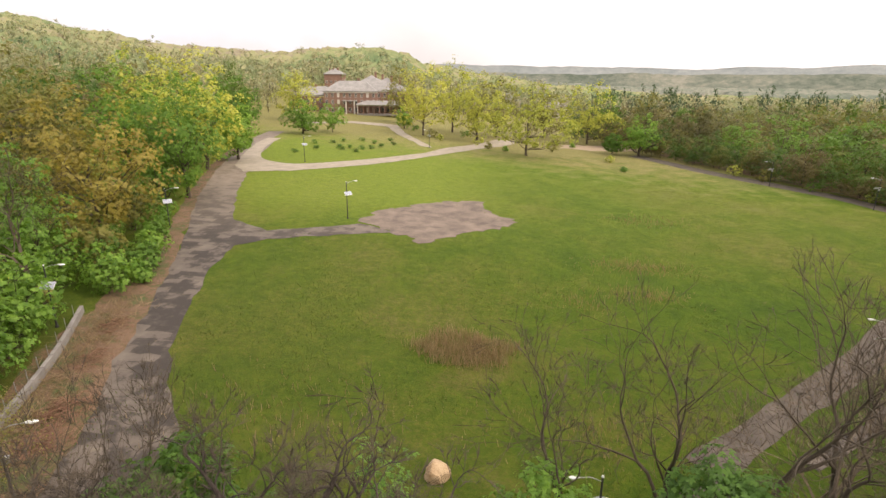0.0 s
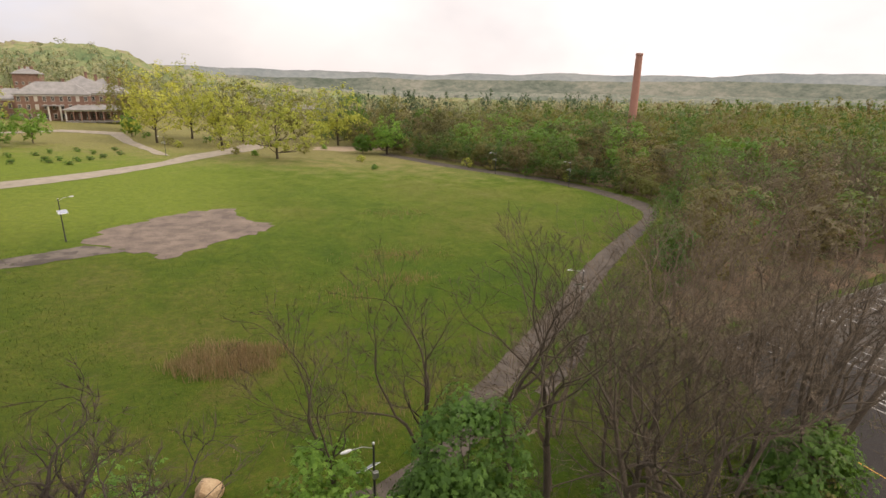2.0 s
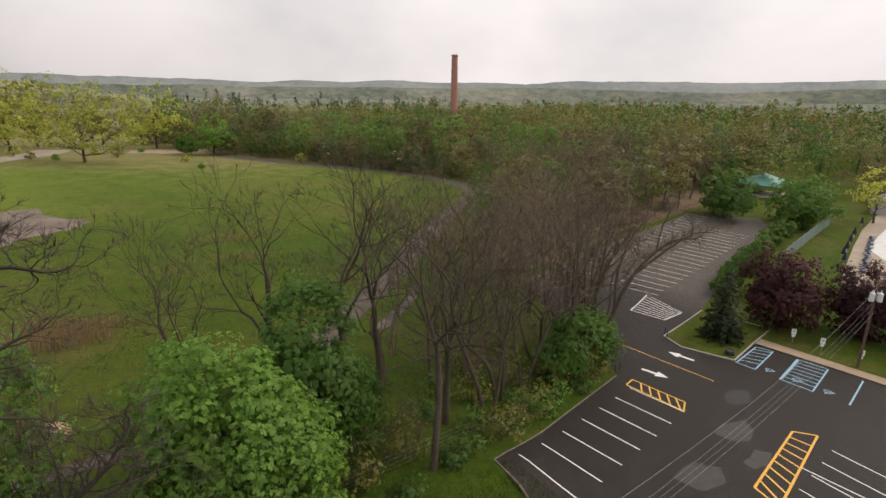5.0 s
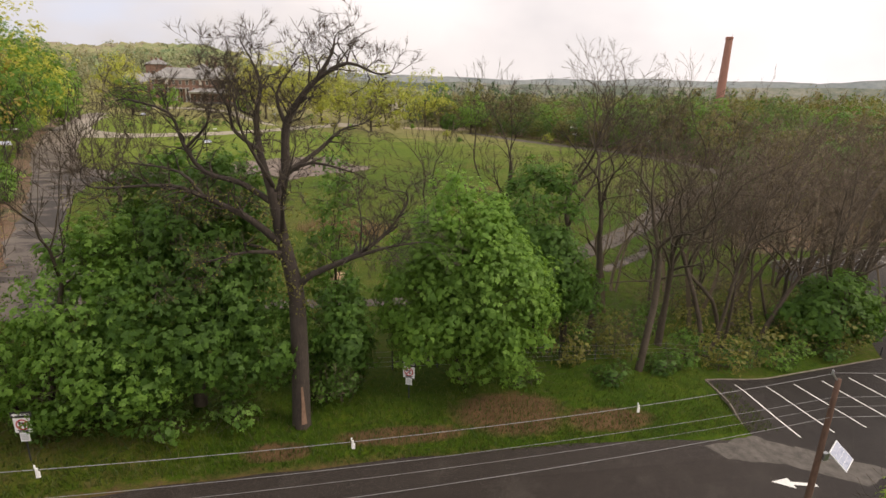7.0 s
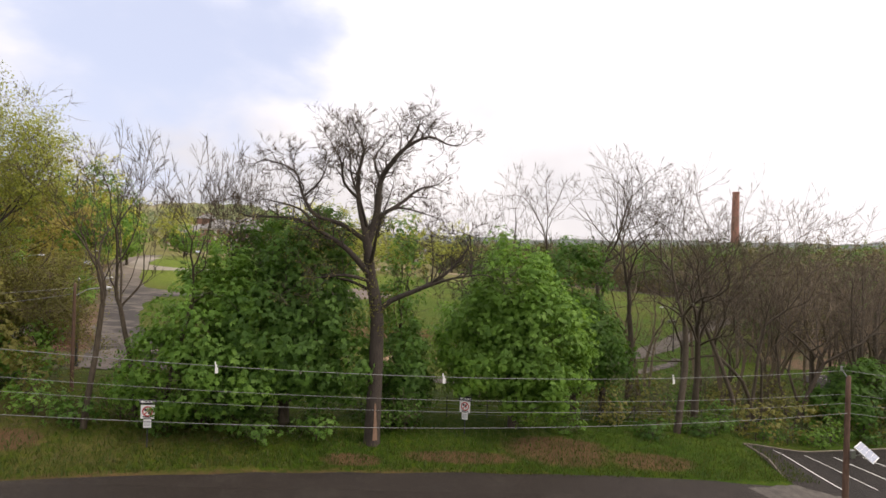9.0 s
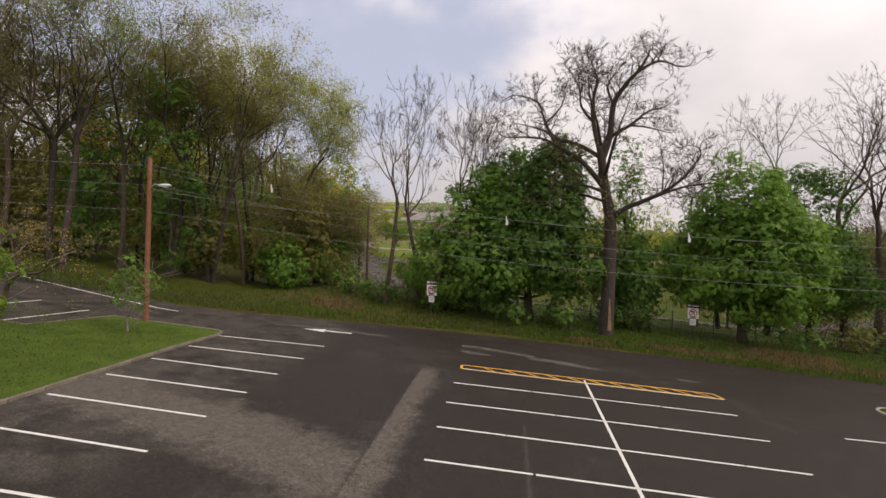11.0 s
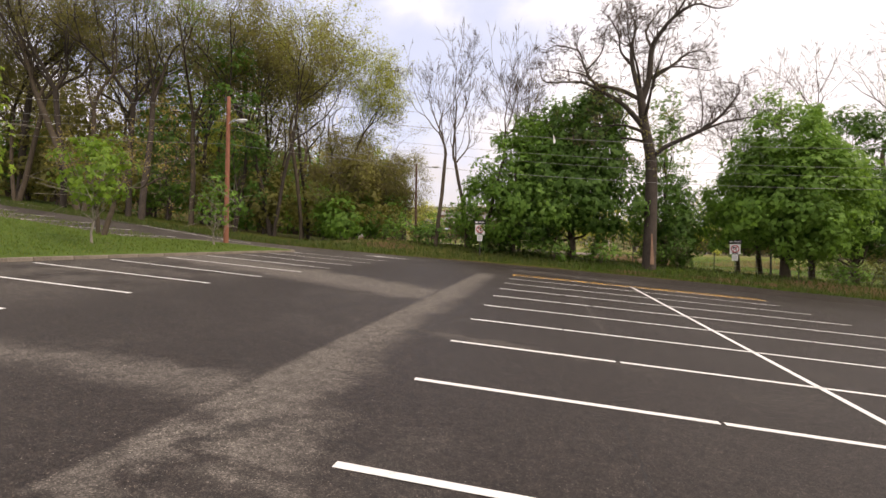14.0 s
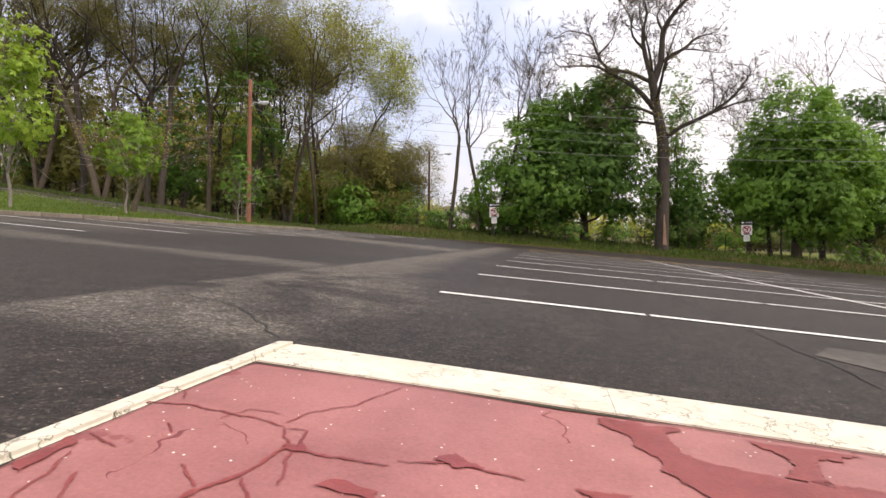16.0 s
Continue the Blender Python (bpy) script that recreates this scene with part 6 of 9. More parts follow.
leafy_tree("maple_tree", "dark green maple with a narrower upright crown", 13.9, 19.2,
           [(-0.3, 0.3, 10.6, 3.5, 3.4, 4.8), (-1.0, 0.3, 6.4, 4.5, 4.0, 4.8), (2.0, 0.4, 5.0, 3.8, 3.4, 3.6)], 9, 400, 0.88, 92, 0.25, M_LEAF_DEEP, 0.28, group=GB)
leafy_tree("maple_tree", "low green bushy tree behind the oak", -1.2, 14.2,
           [(-0.2, 0, 4.2, 1.9, 2.0, 3.5), (-0.2, 0, 2.0, 2.1, 2.0, 2.0)], 12, 150, 0.72, 84, 0.22, M_LEAF_DEEP, 0.16, group=GB)
leafy_tree("shrub_tree", "round green shrub at the corner of the thicket", 46.6, 20.6,
           [(0, 0, 4.4, 4.2, 3.6, 3.4), (-3.6, -0.6, 3.0, 3.2, 2.8, 2.8), (2.6, -1.2, 2.4, 2.6, 2.4, 2.2)], 14, 170, 1.1, 110, 0.30, M_LEAF, 0.2, group="", category="shrub")
leafy_tree("shrub_tree", "low bright green shrub at the edge of the lot", 56.0, 23.6, [(0, 0, 1.8, 2.2, 2.0, 1.6)], 15, 40, 0.8, 80, 0.28, M_LEAF, 0.12, category="shrub")


def conifer(name, label, x, y, h, r, seed, mat, n=900, leaf=0.5, trunk_r=0.22, start=0.08):
    """A spire of drooping whorled boughs."""
    rng = np.random.default_rng(seed)
    tree = thing(name, label, "tree", at=pose(x, y, land(x, y)))
    segs = [(0, 0, -0.3, 0, 0, h * 0.96, trunk_r, 0.02)]
    cs, rs = [], []
    tiers = int(h / 0.62)
    for t in range(tiers):
        z = h * (start + (1 - start) * t / tiers)
        ext = r * (1 - (z / h)) ** 0.85 + 0.15
        k = max(4, int(9 * ext / r + 2))
        a0 = rng.uniform(0, 6.28)
        for j in range(k):
            a = a0 + j * 6.283 / k + rng.normal(0, 0.15)
            e = ext * rng.uniform(0.75, 1.15)
            tip = np.array([e * math.cos(a), e * math.sin(a), z - 0.22 * e + rng.normal(0, 0.1)])
            segs.append((0, 0, z, *tip, 0.035, 0.008))
            for q in np.linspace(0.3, 1.0, max(2, int(e / 0.5))):
                cs.append(np.array([0, 0, z]) * (1 - q) + tip * q)
                rs.append(0.34 + 0.12 * e * (1 - q))
    v, f = tubes(segs)
    array_mesh("trunk", v, f, M_BARK, tree, smooth=True)
    v, f = leaves(rng, cs, rs, max(6, n // 60), leaf, 0.45, 0.25)
    array_mesh("crown", v, f, mat, tree, tint=np.full(len(v), 0.5), soft=LEAF_NORMALS[0])
    return tree


leafy_tree("conical_tree", "airy conical green tree behind the oak", -1.6, 17.4,
           [(-0.4, 0, 3.6, 2.6, 2.6, 3.0), (-0.2, 0, 7.2, 2.5, 2.7, 2.9), (0, 0, 10.8, 2.1, 2.0, 2.8), (0, 0, 13.8, 1.2, 1.2, 2.4)], 21, 150, 0.62, 62, 0.20, M_LEAF_DEEP, 0.16)
conifer("spruce_tree", "grey-green spruce on the kerbed corner", 73.2, 15.4, 10.4, 3.3, 22, M_NEEDLE, 900, 0.34, 0.2, 0.04)

# --- bare trees along the bank
TALL = spec(depth=6, trunk=0.42, next=0.48, crook=0.15, up=0.09, side=0.18, wide=(24, 46), fans=5, twig=0.9)
NARROW = spec(depth=6, trunk=0.48, next=0.42, crook=0.12, up=0.13, side=0.16, wide=(18, 38), fans=5, twig=0.8)
WIDE = spec(depth=6, trunk=0.28, next=0.68, crook=0.17, up=0.075, side=0.20, wide=(28, 52), fans=5, twig=0.9)
G = "bare trees along the bank"
bank_trees = [(-20.4, 11.2, 18.6, 0.15, (-0.02, 0), 1, NARROW), (-18.0, 12.0, 17.4, 0.14, (0.02, 0), 1, NARROW), (-16.6, 12.3, 17.2, 0.13, (0, 0), 1, NARROW), (-14.0, 17.8, 19.0, 0.14, (0, 0), 1, NARROW),
             (8.4, 24.0, 19.5, 0.19, (-0.08, 0), 1, TALL), (12.0, 22.4, 22.6, 0.24, (0, 0), 1, TALL), (17.2, 20.4, 24.4, 0.26, (0.0, 0), 1, TALL)]
bank_trees += [(20.6, 22.0, 24.8, 0.26, (0.06, 0), 1, TALL), (20.8, 15.0, 21.8, 0.25, (0.0, 0), 1, TALL), (25.6, 19.2, 22.0, 0.22, (0.03, 0), 2, TALL),
              (29.6, 17.9, 22.4, 0.24, (-0.03, 0), 2, TALL), (33.5, 20.5, 21.5, 0.22, (0.02, 0), 2, WIDE), (38.5, 21.5, 20.5, 0.24, (0.04, 0), 2, WIDE),
              (44.0, 24.5, 19.5, 0.24, (0.02, 0), 2, WIDE), (51.5, 26.0, 18.0, 0.24, (0.05, -0.02), 2, WIDE),
              (47.0, 33.0, 17.5, 0.22, (0.0, 0), 2, WIDE), (56.0, 36.0, 17.0, 0.22, (0.05, 0), 2, WIDE), (38.0, 30.0, 18.0, 0.2, (0, 0), 2, WIDE), (30.0, 26.5, 19.0, 0.2, (0, 0), 1, WIDE)]
for i, (x, y, h, r, lean, tr, sp) in enumerate(bank_trees):
    bare_tree("bare_tree", ("slender leafless tree with fine upright twigs" if sp is not WIDE else "spreading leafless tree with many thin branches") + (", several stems" if tr > 1 else ""),
              x, y, 40 + i, h * (1.13 if 9 < i < 16 else 1.0), r * (1.2 if i < 10 else 0.92), sp, lean, tr, group=G, twig_mat=M_BARK if i < 10 else M_TWIG)


def leaning_tree(x, y, seed, limbs, label, k=1.0, turn=0.0):
    rng = random.Random(seed)
    out, tips = [], []
    grow_limbs(rng, out, tips, limbs, spec(depth=5, crook=0.21, up=0.08, side=0.2, fans=3, twig=0.8))
    s = np.asarray(out)
    s *= k
    last = s[:, 7] < 0.005
    s[:, 6:] = np.maximum(s[:, 6:], 0.010)
    tree = thing("leaning_tree", label, "tree", group=G, at=pose(x, y, land(x, y), 0, 0, turn))
    v, f = tubes(s[~last])
    array_mesh("trunk", v, f, M_BARK, tree, smooth=True)
    v, f = spikes(s[last])
    array_mesh("twig_mass", v, f, M_BARK, tree)["kind"] = "stuff"


OVERHANG = [(0.26, 0.10, ((0, 0, -0.3), (1.4, -0.5, 4), (3.4, -1, 7.4), (6.4, -1.6, 9.6), (9.4, -2.2, 10.4), (12, -2.8, 10.2))), (0.17, 0.05, ((1.4, -0.5, 4), (2.2, 0, 8), (4.6, 0, 11.4), (7.2, -0.6, 13.4))),
                             (0.22, 0.05, ((0, 0, -0.3), (-0.6, 0.5, 5), (0.4, 0.6, 9.4), (1.8, 1, 13.6))), (0.14, 0.04, ((3.4, -1, 7.4), (5.2, -2.6, 9.6), (8, -4.2, 11.6), (10.4, -5.2, 11.6))), (0.12, 0.03, ((6.4, -1.6, 9.6), (8, -1.2, 12), (9.6, -1.4, 14)))]
leaning_tree(54.5, 22.8, 5, OVERHANG, "leafless tree leaning far out over the bays, several crooked limbs", 1.24)
leaning_tree(50.8, 23.6, 8, OVERHANG, "leafless tree leaning over the shrub by the bays, several limbs", 1.2, 28)
leaning_tree(57.5, 27.5, 9, OVERHANG, "leafless tree leaning out towards the far bays", 1.0, 14)
leaning_tree(59.5, 31.0, 12, OVERHANG, "leafless tree reaching over the far bays with crooked limbs", 1.1, 20)
leaning_tree(61.0, 36.5, 14, OVERHANG, "leafless tree at the corner of the far bays", 0.95, 34)
leaning_tree(47.2, 21.4, 6, [(0.24, 0.06, ((0, 0, -0.3), (-0.8, -0.3, 4.4), (-2.4, -0.8, 9.4), (-2.8, -1, 14.6))), (0.2, 0.05, ((0, 0, 0.2), (1.2, -0.6, 5), (2.0, -1.2, 10), (4.2, -1.6, 14.2))), (0.12, 0.03, ((-0.8, -0.3, 4.4), (-3.4, -1.6, 7.4), (-5.6, -2.2, 11))), (0.12, 0.03, ((1.5, -0.8, 7), (4.2, -2.4, 9.4), (6.6, -3.2, 11.6)))],
             "spreading leafless tree with forked limbs above the shrubs")
# tangled undergrowth below them
SHRUB = spec(depth=3, trunk=0.3, next=0.9, crook=0.22, side=0.3, fans=3, twig=0.5)
rs = random.Random(77)
for i in range(30):
    x = rs.uniform(15, 54)
    y = 17.5 + 0.12 * x + rs.uniform(0, 9) - (2.0 if x < 24 else 0)
    bare_tree("bare_shrub", "tangle of thin brown leafless stems under the trees", x, y, 100 + i % 6, rs.uniform(3.0, 6.5), 0.04, SHRUB, (rs.uniform(-.3, .3), rs.uniform(-.3, .3)), 4, buds=2 if i % 3 == 0 else 0, bud_mat=M_LEAF, bud=0.14, category="shrub", group="undergrowth", bud_r=0.4, turn=rs.uniform(0, 360))
for i in range(16):
    x = rs.uniform(-24, -13) if i < 9 else rs.uniform(-4, -0.5)
    bare_tree("young_shrub", "thin young shrub with sparse green leaves", x, rs.uniform(11.5, 16.5), 120 + i % 4, rs.uniform(1.6, 4.4), 0.03, SHRUB, (rs.uniform(-.2, .2), 0), 3, buds=9, bud_mat=M_LEAF, bud=0.17, category="shrub", group="undergrowth", bud_r=0.4)
bank = [(17.5, 13.4), (24, 15.0), (-11, 10.4), (-3.0, 13.6), (30.5, 16.0), (36, 16.6), (43, 17.4), (10.5, 13.8), (-7.5, 11.0), (-16, 11.4), (15.0, 16.5), (20.0, 17.2), (22.5, 14.6), (27, 17.4), (28.5, 15.2), (33, 16.4), (34.5, 19.0), (39, 17.6), (41, 19.6), (46, 18.6), (18.5, 20.5), (25.5, 21.5), (31, 21.5), (37.5, 22.5), (44, 22.5), (29, 24.5), (35, 26.5), (41, 27.5), (-21, 11.5), (-23.5, 12.5), (-25, 15.5), (-18, 15.5), (-12.5, 15.0)]
for i, (x, y) in enumerate(bank):
    h = 0.7 + 0.45 * (i % 4) if i > 9 else 0.7
    m = (M_LEAF_DEEP, M_LEAF, M_LEAF_OLIVE, M_LEAF_OLIVE)[(i * 5) % 4] if i > 9 else (M_LEAF if i % 2 else M_LEAF_DEEP)
    leafy_tree("low_bush", "low leafy green bush on the bank" if m is not M_LEAF_OLIVE else "low olive-brown scrub on the bank", x, y, [(0, 0, h, 1.4 + 0.9 * h * 0.6, 1.1 + 0.5 * h, h * 1.15)], 200 + i % 12, 18 + int(9 * h), 0.55, 32, 0.2, m, 0.05, category="shrub", group="undergrowth")

# --- young trees on the lawn
for i, (x, y, h) in enumerate(((-30.9, -11.3, 5.5), (-30.0, -4.0, 4.0), (-29.2, -18.0, 6.2))):
    leafy_tree("young_tree", "young street tree with thin yellow-green leaves", x, y, [(0, 0, h * 0.60, 1.55, 1.5, h * 0.28), (0.2, 0.1, h * 0.8, 0.8, 0.8, h * 0.2), (0.7, -0.6, h * 0.42, 1.1, 1.0, 0.6)], 300 + i, 60 if i != 1 else 30, 0.50, 54 if i != 1 else 26, 0.16, M_YOUNG if i != 1 else M_LEAF_LIT, 0.055, M_PALEBARK, group="young trees on the lawn")
leafy_tree("young_tree", "sapling on the kerbed grass island", 22.2, -2.6, [(0, 0, 3.3, 1.3, 1.2, 2.0)], 310, 34, 0.45, 34, 0.15, M_YOUNG, 0.05, group="young trees on the lawn")

bare_tree("crab_apple_tree", "low spreading tree with pale lichened trunk and reddish buds", -34.8, -6.6, 74, 7.4, 0.16, spec(depth=5, trunk=0.22, next=0.8, crook=0.2, wide=(34, 66), twig=0.5), (0, 0), 2, buds=12, bud_mat=M_LEAF_OCHRE, bud=0.08, bud_r=0.45, bark_mat=M_BARK)

# --- wood edge west of the lot
WOOD = spec(depth=6, trunk=0.46, next=0.42, crook=0.10, up=0.09, side=0.20, wide=(22, 46), fans=3, twig=0.9)
GW = "trees at the wood edge"
wood = [(-34.3, 16.0, 24.5, 0.26, 1, "yel"), (-36.4, 14.6, 24.5, 0.32, 2, "olive"), (-39.5, 13.2, 22.5, 0.26, 1, "bare"), (-43.5, 12.6, 23.5, 0.34, 1, "green"), (-48.5, 10.8, 23.5, 0.36, 1, "olive"),
        (-53.5, 9.0, 24.0, 0.38, 1, "bare"), (-58.0, 8.5, 23.0, 0.32, 2, "olive"), (-63, 5.5, 24.5, 0.36, 1, "bare"), (-68, 3.5, 22.5, 0.3, 1, "olive"), (-74, 0, 23.5, 0.3, 1, "bare"), (-41, 20, 23, 0.3, 1, "olive"),
        (-47.5, 20, 24.5, 0.3, 1, "bare"), (-55, 18, 25, 0.3, 2, "olive"), (-64, 15, 27, 0.34, 1, "bare")]
wood += [(-45.5, 8.8, 25.5, 0.40, 1, "bare"), (-51, 8.2, 27, 0.42, 2, "bare"), (-59.5, 10.2, 28, 0.42, 1, "olive"), (-66, 8.5, 27, 0.40, 2, "bare"), (-70.5, 6.5, 26, 0.4, 1, "olive"), (-32.9, 17.2, 23.5, 0.22, 2, "yel"), (-35.2, 19.4, 25.5, 0.26, 1, "yel"), (-38.6, 17.6, 25.0, 0.26, 2, "olive")]
for i, (x, y, h, r, tr, kind) in enumerate(wood):
    m, b = dict(yel=(M_LEAF_YEL, 40), olive=(M_LEAF_OLIVE, 40), bare=(M_LEAF_OLIVE, 22), green=(M_YOUNG, 40))[kind]
    lab = dict(yel="tall woodland tree in thin yellow-green first leaf", olive="tall woodland tree with olive spring buds", bare="tall woodland tree, nearly leafless", green="tall woodland tree with sparse young leaves")[kind]
    bare_tree("woodland_tree", lab, x, y, 60 + i, h, r * 0.74, WOOD, (0.05 if x > -40 else 0, 0), tr, buds=b, bud_mat=m, bud=0.125, group=GW, bud_r=1.1, fine=0.012, bark_mat=M_BARK if i % 3 == 0 else M_OAKBARK)
for i, (x, y, h, w, m) in enumerate(((-38.9, 12.2, 19.0, 3.3, M_LEAF), (-47.0, 14.0, 17.0, 3.4, M_LEAF_DEEP), (-52.5, 13.5, 9.0, 3.4, M_LEAF_OLIVE), (-60, 11.5, 8.0, 3.6, M_LEAF_OLIVE), (-31.2, 16.6, 5.0, 2.8, M_LEAF_LIT), (-29.8, 18.6, 9.0, 3.2, M_LEAF_OLIVE), (-28.2, 20.0, 5.5, 3.0, M_LEAF_LIT), (-57, 11.6, 7.5, 2.8, M_LEAF_OLIVE), (-38, 15.5, 7.5, 3.0, M_LEAF_OLIVE), (-68, 9, 9.0, 3.4, M_LEAF_DEEP), (-35.5, 19.0, 8.5, 3.2, M_LEAF_OLIVE), (-40.5, 17.0, 9.0, 3.4, M_LEAF_DEEP), (-45, 17.5, 7.0, 3.2, M_LEAF_OLIVE), (-50, 16, 8.5, 3.4, M_LEAF_DEEP), (-56, 15, 7, 3.4, M_LEAF_OLIVE), (-63, 12.5, 9, 3.6, M_LEAF_DEEP), (-72, 8, 8, 3.6, M_LEAF_OLIVE), (-32.5, 19.5, 5.5, 2.6, M_LEAF), (-54.5, 20, 11, 3.6, M_LEAF_DEEP), (-66, 17, 12, 3.8, M_LEAF_OLIVE), (-78, 6, 10, 4, M_LEAF_DEEP))):
    leafy_tree("understorey_tree", "leafy smaller tree filling the wood edge", x, y, [(0, 0, h * 0.55, w, w * 0.9, h * 0.42), (0.8, -0.5, h * 0.28, w * 0.9, w * 0.8, h * 0.25)], 330 + i, 84, 0.85, 64, 0.24, m, 0.12, M_OAKBARK, group=GW)
for i, (x, y, h, r) in enumerate(((-29.9, 21.6, 13.2, 0.16), (-28.0, 21.4, 9.6, 0.12), (-32.0, 20.6, 13.6, 0.16))):
    bare_tree("woodland_tree", "low spreading tree in brown and olive bud beside the wood", x, y, 86 + i, h, r, WIDE, (0.05, 0), 3, buds=30, bud_mat=M_LEAF_OLIVE, bud=0.11, group=GW, bud_r=0.95)
for i, (x, y, h, w, m) in enumerate(((-49, 25, 22, 5.0, M_LEAF_YEL), (-62, 20, 20, 5.0, M_LEAF_OLIVE), (-52, 32, 22, 5.2, M_LEAF_OLIVE), (-61, 29, 24, 5.4, M_LEAF_OCHRE), (-73, 22, 24, 5.6, M_LEAF_OLIVE), (-84, 8, 22, 5.4, M_LEAF_OLIVE), (-66, 38, 25, 6.0, M_LEAF_OLIVE), (-82, 22, 24, 6, M_LEAF_YEL))):
    leafy_tree("woodland_crown_tree", "tall woodland tree in thin olive and yellow young leaf", x, y, [(0, 0, h * 0.68, w, w, h * 0.32), (w * 0.4, -w * 0.3, h * 0.45, w * 0.8, w * 0.8, h * 0.25), (-w * 0.4, w * 0.2, h * 0.40, w * 0.8, w * 0.8, h * 0.28)], 360 + i, 120, 1.15, 36, 0.34, m, 0.26, group=GW)


# ---------------------------------------------------------------- woods
def tri_tubes(s):
    """Three-sided stems."""
    s = np.asarray(s, float)
    a, b = s[:, :3], s[:, 3:6]
    an = np.arange(3) * 2.0944
    ring = np.stack([np.cos(an), np.sin(an), 0 * an], 1)
    v = np.concatenate([a[:, None] + ring[None] * s[:, 6, None, None], b[:, None] + ring[None] * s[:, 7, None, None]], 1).reshape(-1, 3)
    i = np.arange(3)
    f = np.stack([i, (i + 1) % 3, (i + 1) % 3 + 3, i + 3], 1)
    return v, ((np.arange(len(s)) * 6)[:, None, None] + f[None]).reshape(-1, 4)


def make_variants(count, seed, n, per, leaf, fingers=1):
    out = []
    for k in range(count):
        rng = np.random.default_rng(seed + k)
        blobs = [(0, 0, 0.60, 0.34, 0.34, 0.38), (0.15, 0.06, 0.34, 0.32, 0.32, 0.26), (-0.14, -0.10, 0.38, 0.30, 0.30, 0.28), (0.02, 0.1, 0.24, 0.30, 0.30, 0.18)]
        c, r, rng = crown_clumps(seed + k, blobs, n, 0.10)
        v, f = leaves(rng, c, r, per, leaf, 0.85) if fingers == 1 else sprays(rng, c, r, per, leaf, 0.9, fingers)
        segs = [(0, 0, -0.06, 0, 0, 0.5, 0.016, 0.010)] + [(0, 0, 0.2 + 0.25 * rng.random(), *q, 0.007, 0.002) for q in c[:: max(1, n // 7)]]
        out.append((v, f, *tri_tubes(segs), LEAF_NORMALS[0]))
    return out


def plant(name, label, spots, variants, mat, seed, stem_mat=None, stem_name="trunks", tint_of=None, spread=0.8):
    """Many trees joined as one stand: crowns in one mesh, stems in another."""
    rng = np.random.default_rng(seed)
    lv, lf, lt, ln, sv, sf, base, sbase = [], [], [], [], [], [], 0, 0
    for x, y, h, w in spots:
        v, f, tv, tf, nv = variants[rng.integers(len(variants))]
        a = rng.uniform(0, 6.28)
        R = np.array([[math.cos(a), -math.sin(a), 0], [math.sin(a), math.cos(a), 0], [0, 0, 1]])
        S = np.array([w, w, h])
        o = np.array([x, y, land(x, y)])
        lv.append((v @ R.T) * S + o)
        ln.append(nv @ R.T)
        lf.append(f + base)
        lt.append(np.full(len(v), rng.random() if tint_of is None else tint_of(x, y, rng)))
        base += len(v)
        sv.append((tv @ R.T) * np.array([h, h, h]) * np.array([spread, spread, 1]) + o)
        sf.append(tf + sbase)
        sbase += len(tv)
    stand = thing(name, label, "trees", kind="stuff")
    if base:
        array_mesh("crowns", np.concatenate(lv), np.concatenate(lf), mat, stand, tint=np.concatenate(lt), soft=np.concatenate(ln))
    array_mesh(stem_name, np.concatenate(sv), np.concatenate(sf), stem_mat or M_BARK, stand)
    return stand


def grove(name, label, spots, variants, mat, seed, group, stem_mat=None, spread=0.8):
    """Single trees of a wood, each an object of its own on shared meshes."""
    rng = np.random.default_rng(seed)
    shared = []
    for v, f, tv, tf, nv in variants:
        crown = array_mesh("crown", v, f, mat, tint=np.full(len(v), 0.5), soft=nv) if len(v) else None
        stem = array_mesh("trunk", tv, tf, stem_mat or M_BARK)
        shared.append((crown.data if crown else None, stem.data))
        for o in (crown, stem):
            if o:
                bpy.data.objects.remove(o)
    for x, y, h, w in spots:
        crown, stem = shared[rng.integers(len(shared))]
        tree = thing(name, label, "tree", group, at=pose(x, y, land(x, y), 0, 0, rng.uniform(0, 360)))
        o = new("trunk", stem)
        o.parent, o.matrix_basis = tree, Matrix.Diagonal((h * spread, h * spread, h, 1))
        if crown:
            o = new("crown", crown)
            o.parent, o.matrix_basis = tree, Matrix.Diagonal((w, w, h, 1))


def scatter(seed, n, inside, box, gap):
    """Random spots in a region, no two nearer than gap."""
    rng = random.Random(seed)
    cells, out = {}, []
    for _ in range(n * 30):
        x, y = rng.uniform(box[0], box[2]), rng.uniform(box[1], box[3])
        if not inside(x, y):
            continue
        k = (int(x // gap), int(y // gap))
        if any((cx - x) ** 2 + (cy - y) ** 2 < gap * gap for i in (-1, 0, 1) for j in (-1, 0, 1) for cx, cy in cells.get((k[0] + i, k[1] + j), ())):
            continue
        cells.setdefault(k, []).append((x, y))
        out.append((x, y))
        if len(out) == n:
            break
    return out


def polyline_x(pts, y):
    """x on a line given by (x, y) points with y rising."""
    if y <= pts[0][1]:
        return pts[0][0]
    for a, b in zip(pts, pts[1:]):
        if y <= b[1]:
            return a[0] + (b[0] - a[0]) * (y - a[1]) / (b[1] - a[1])
    return pts[-1][0]


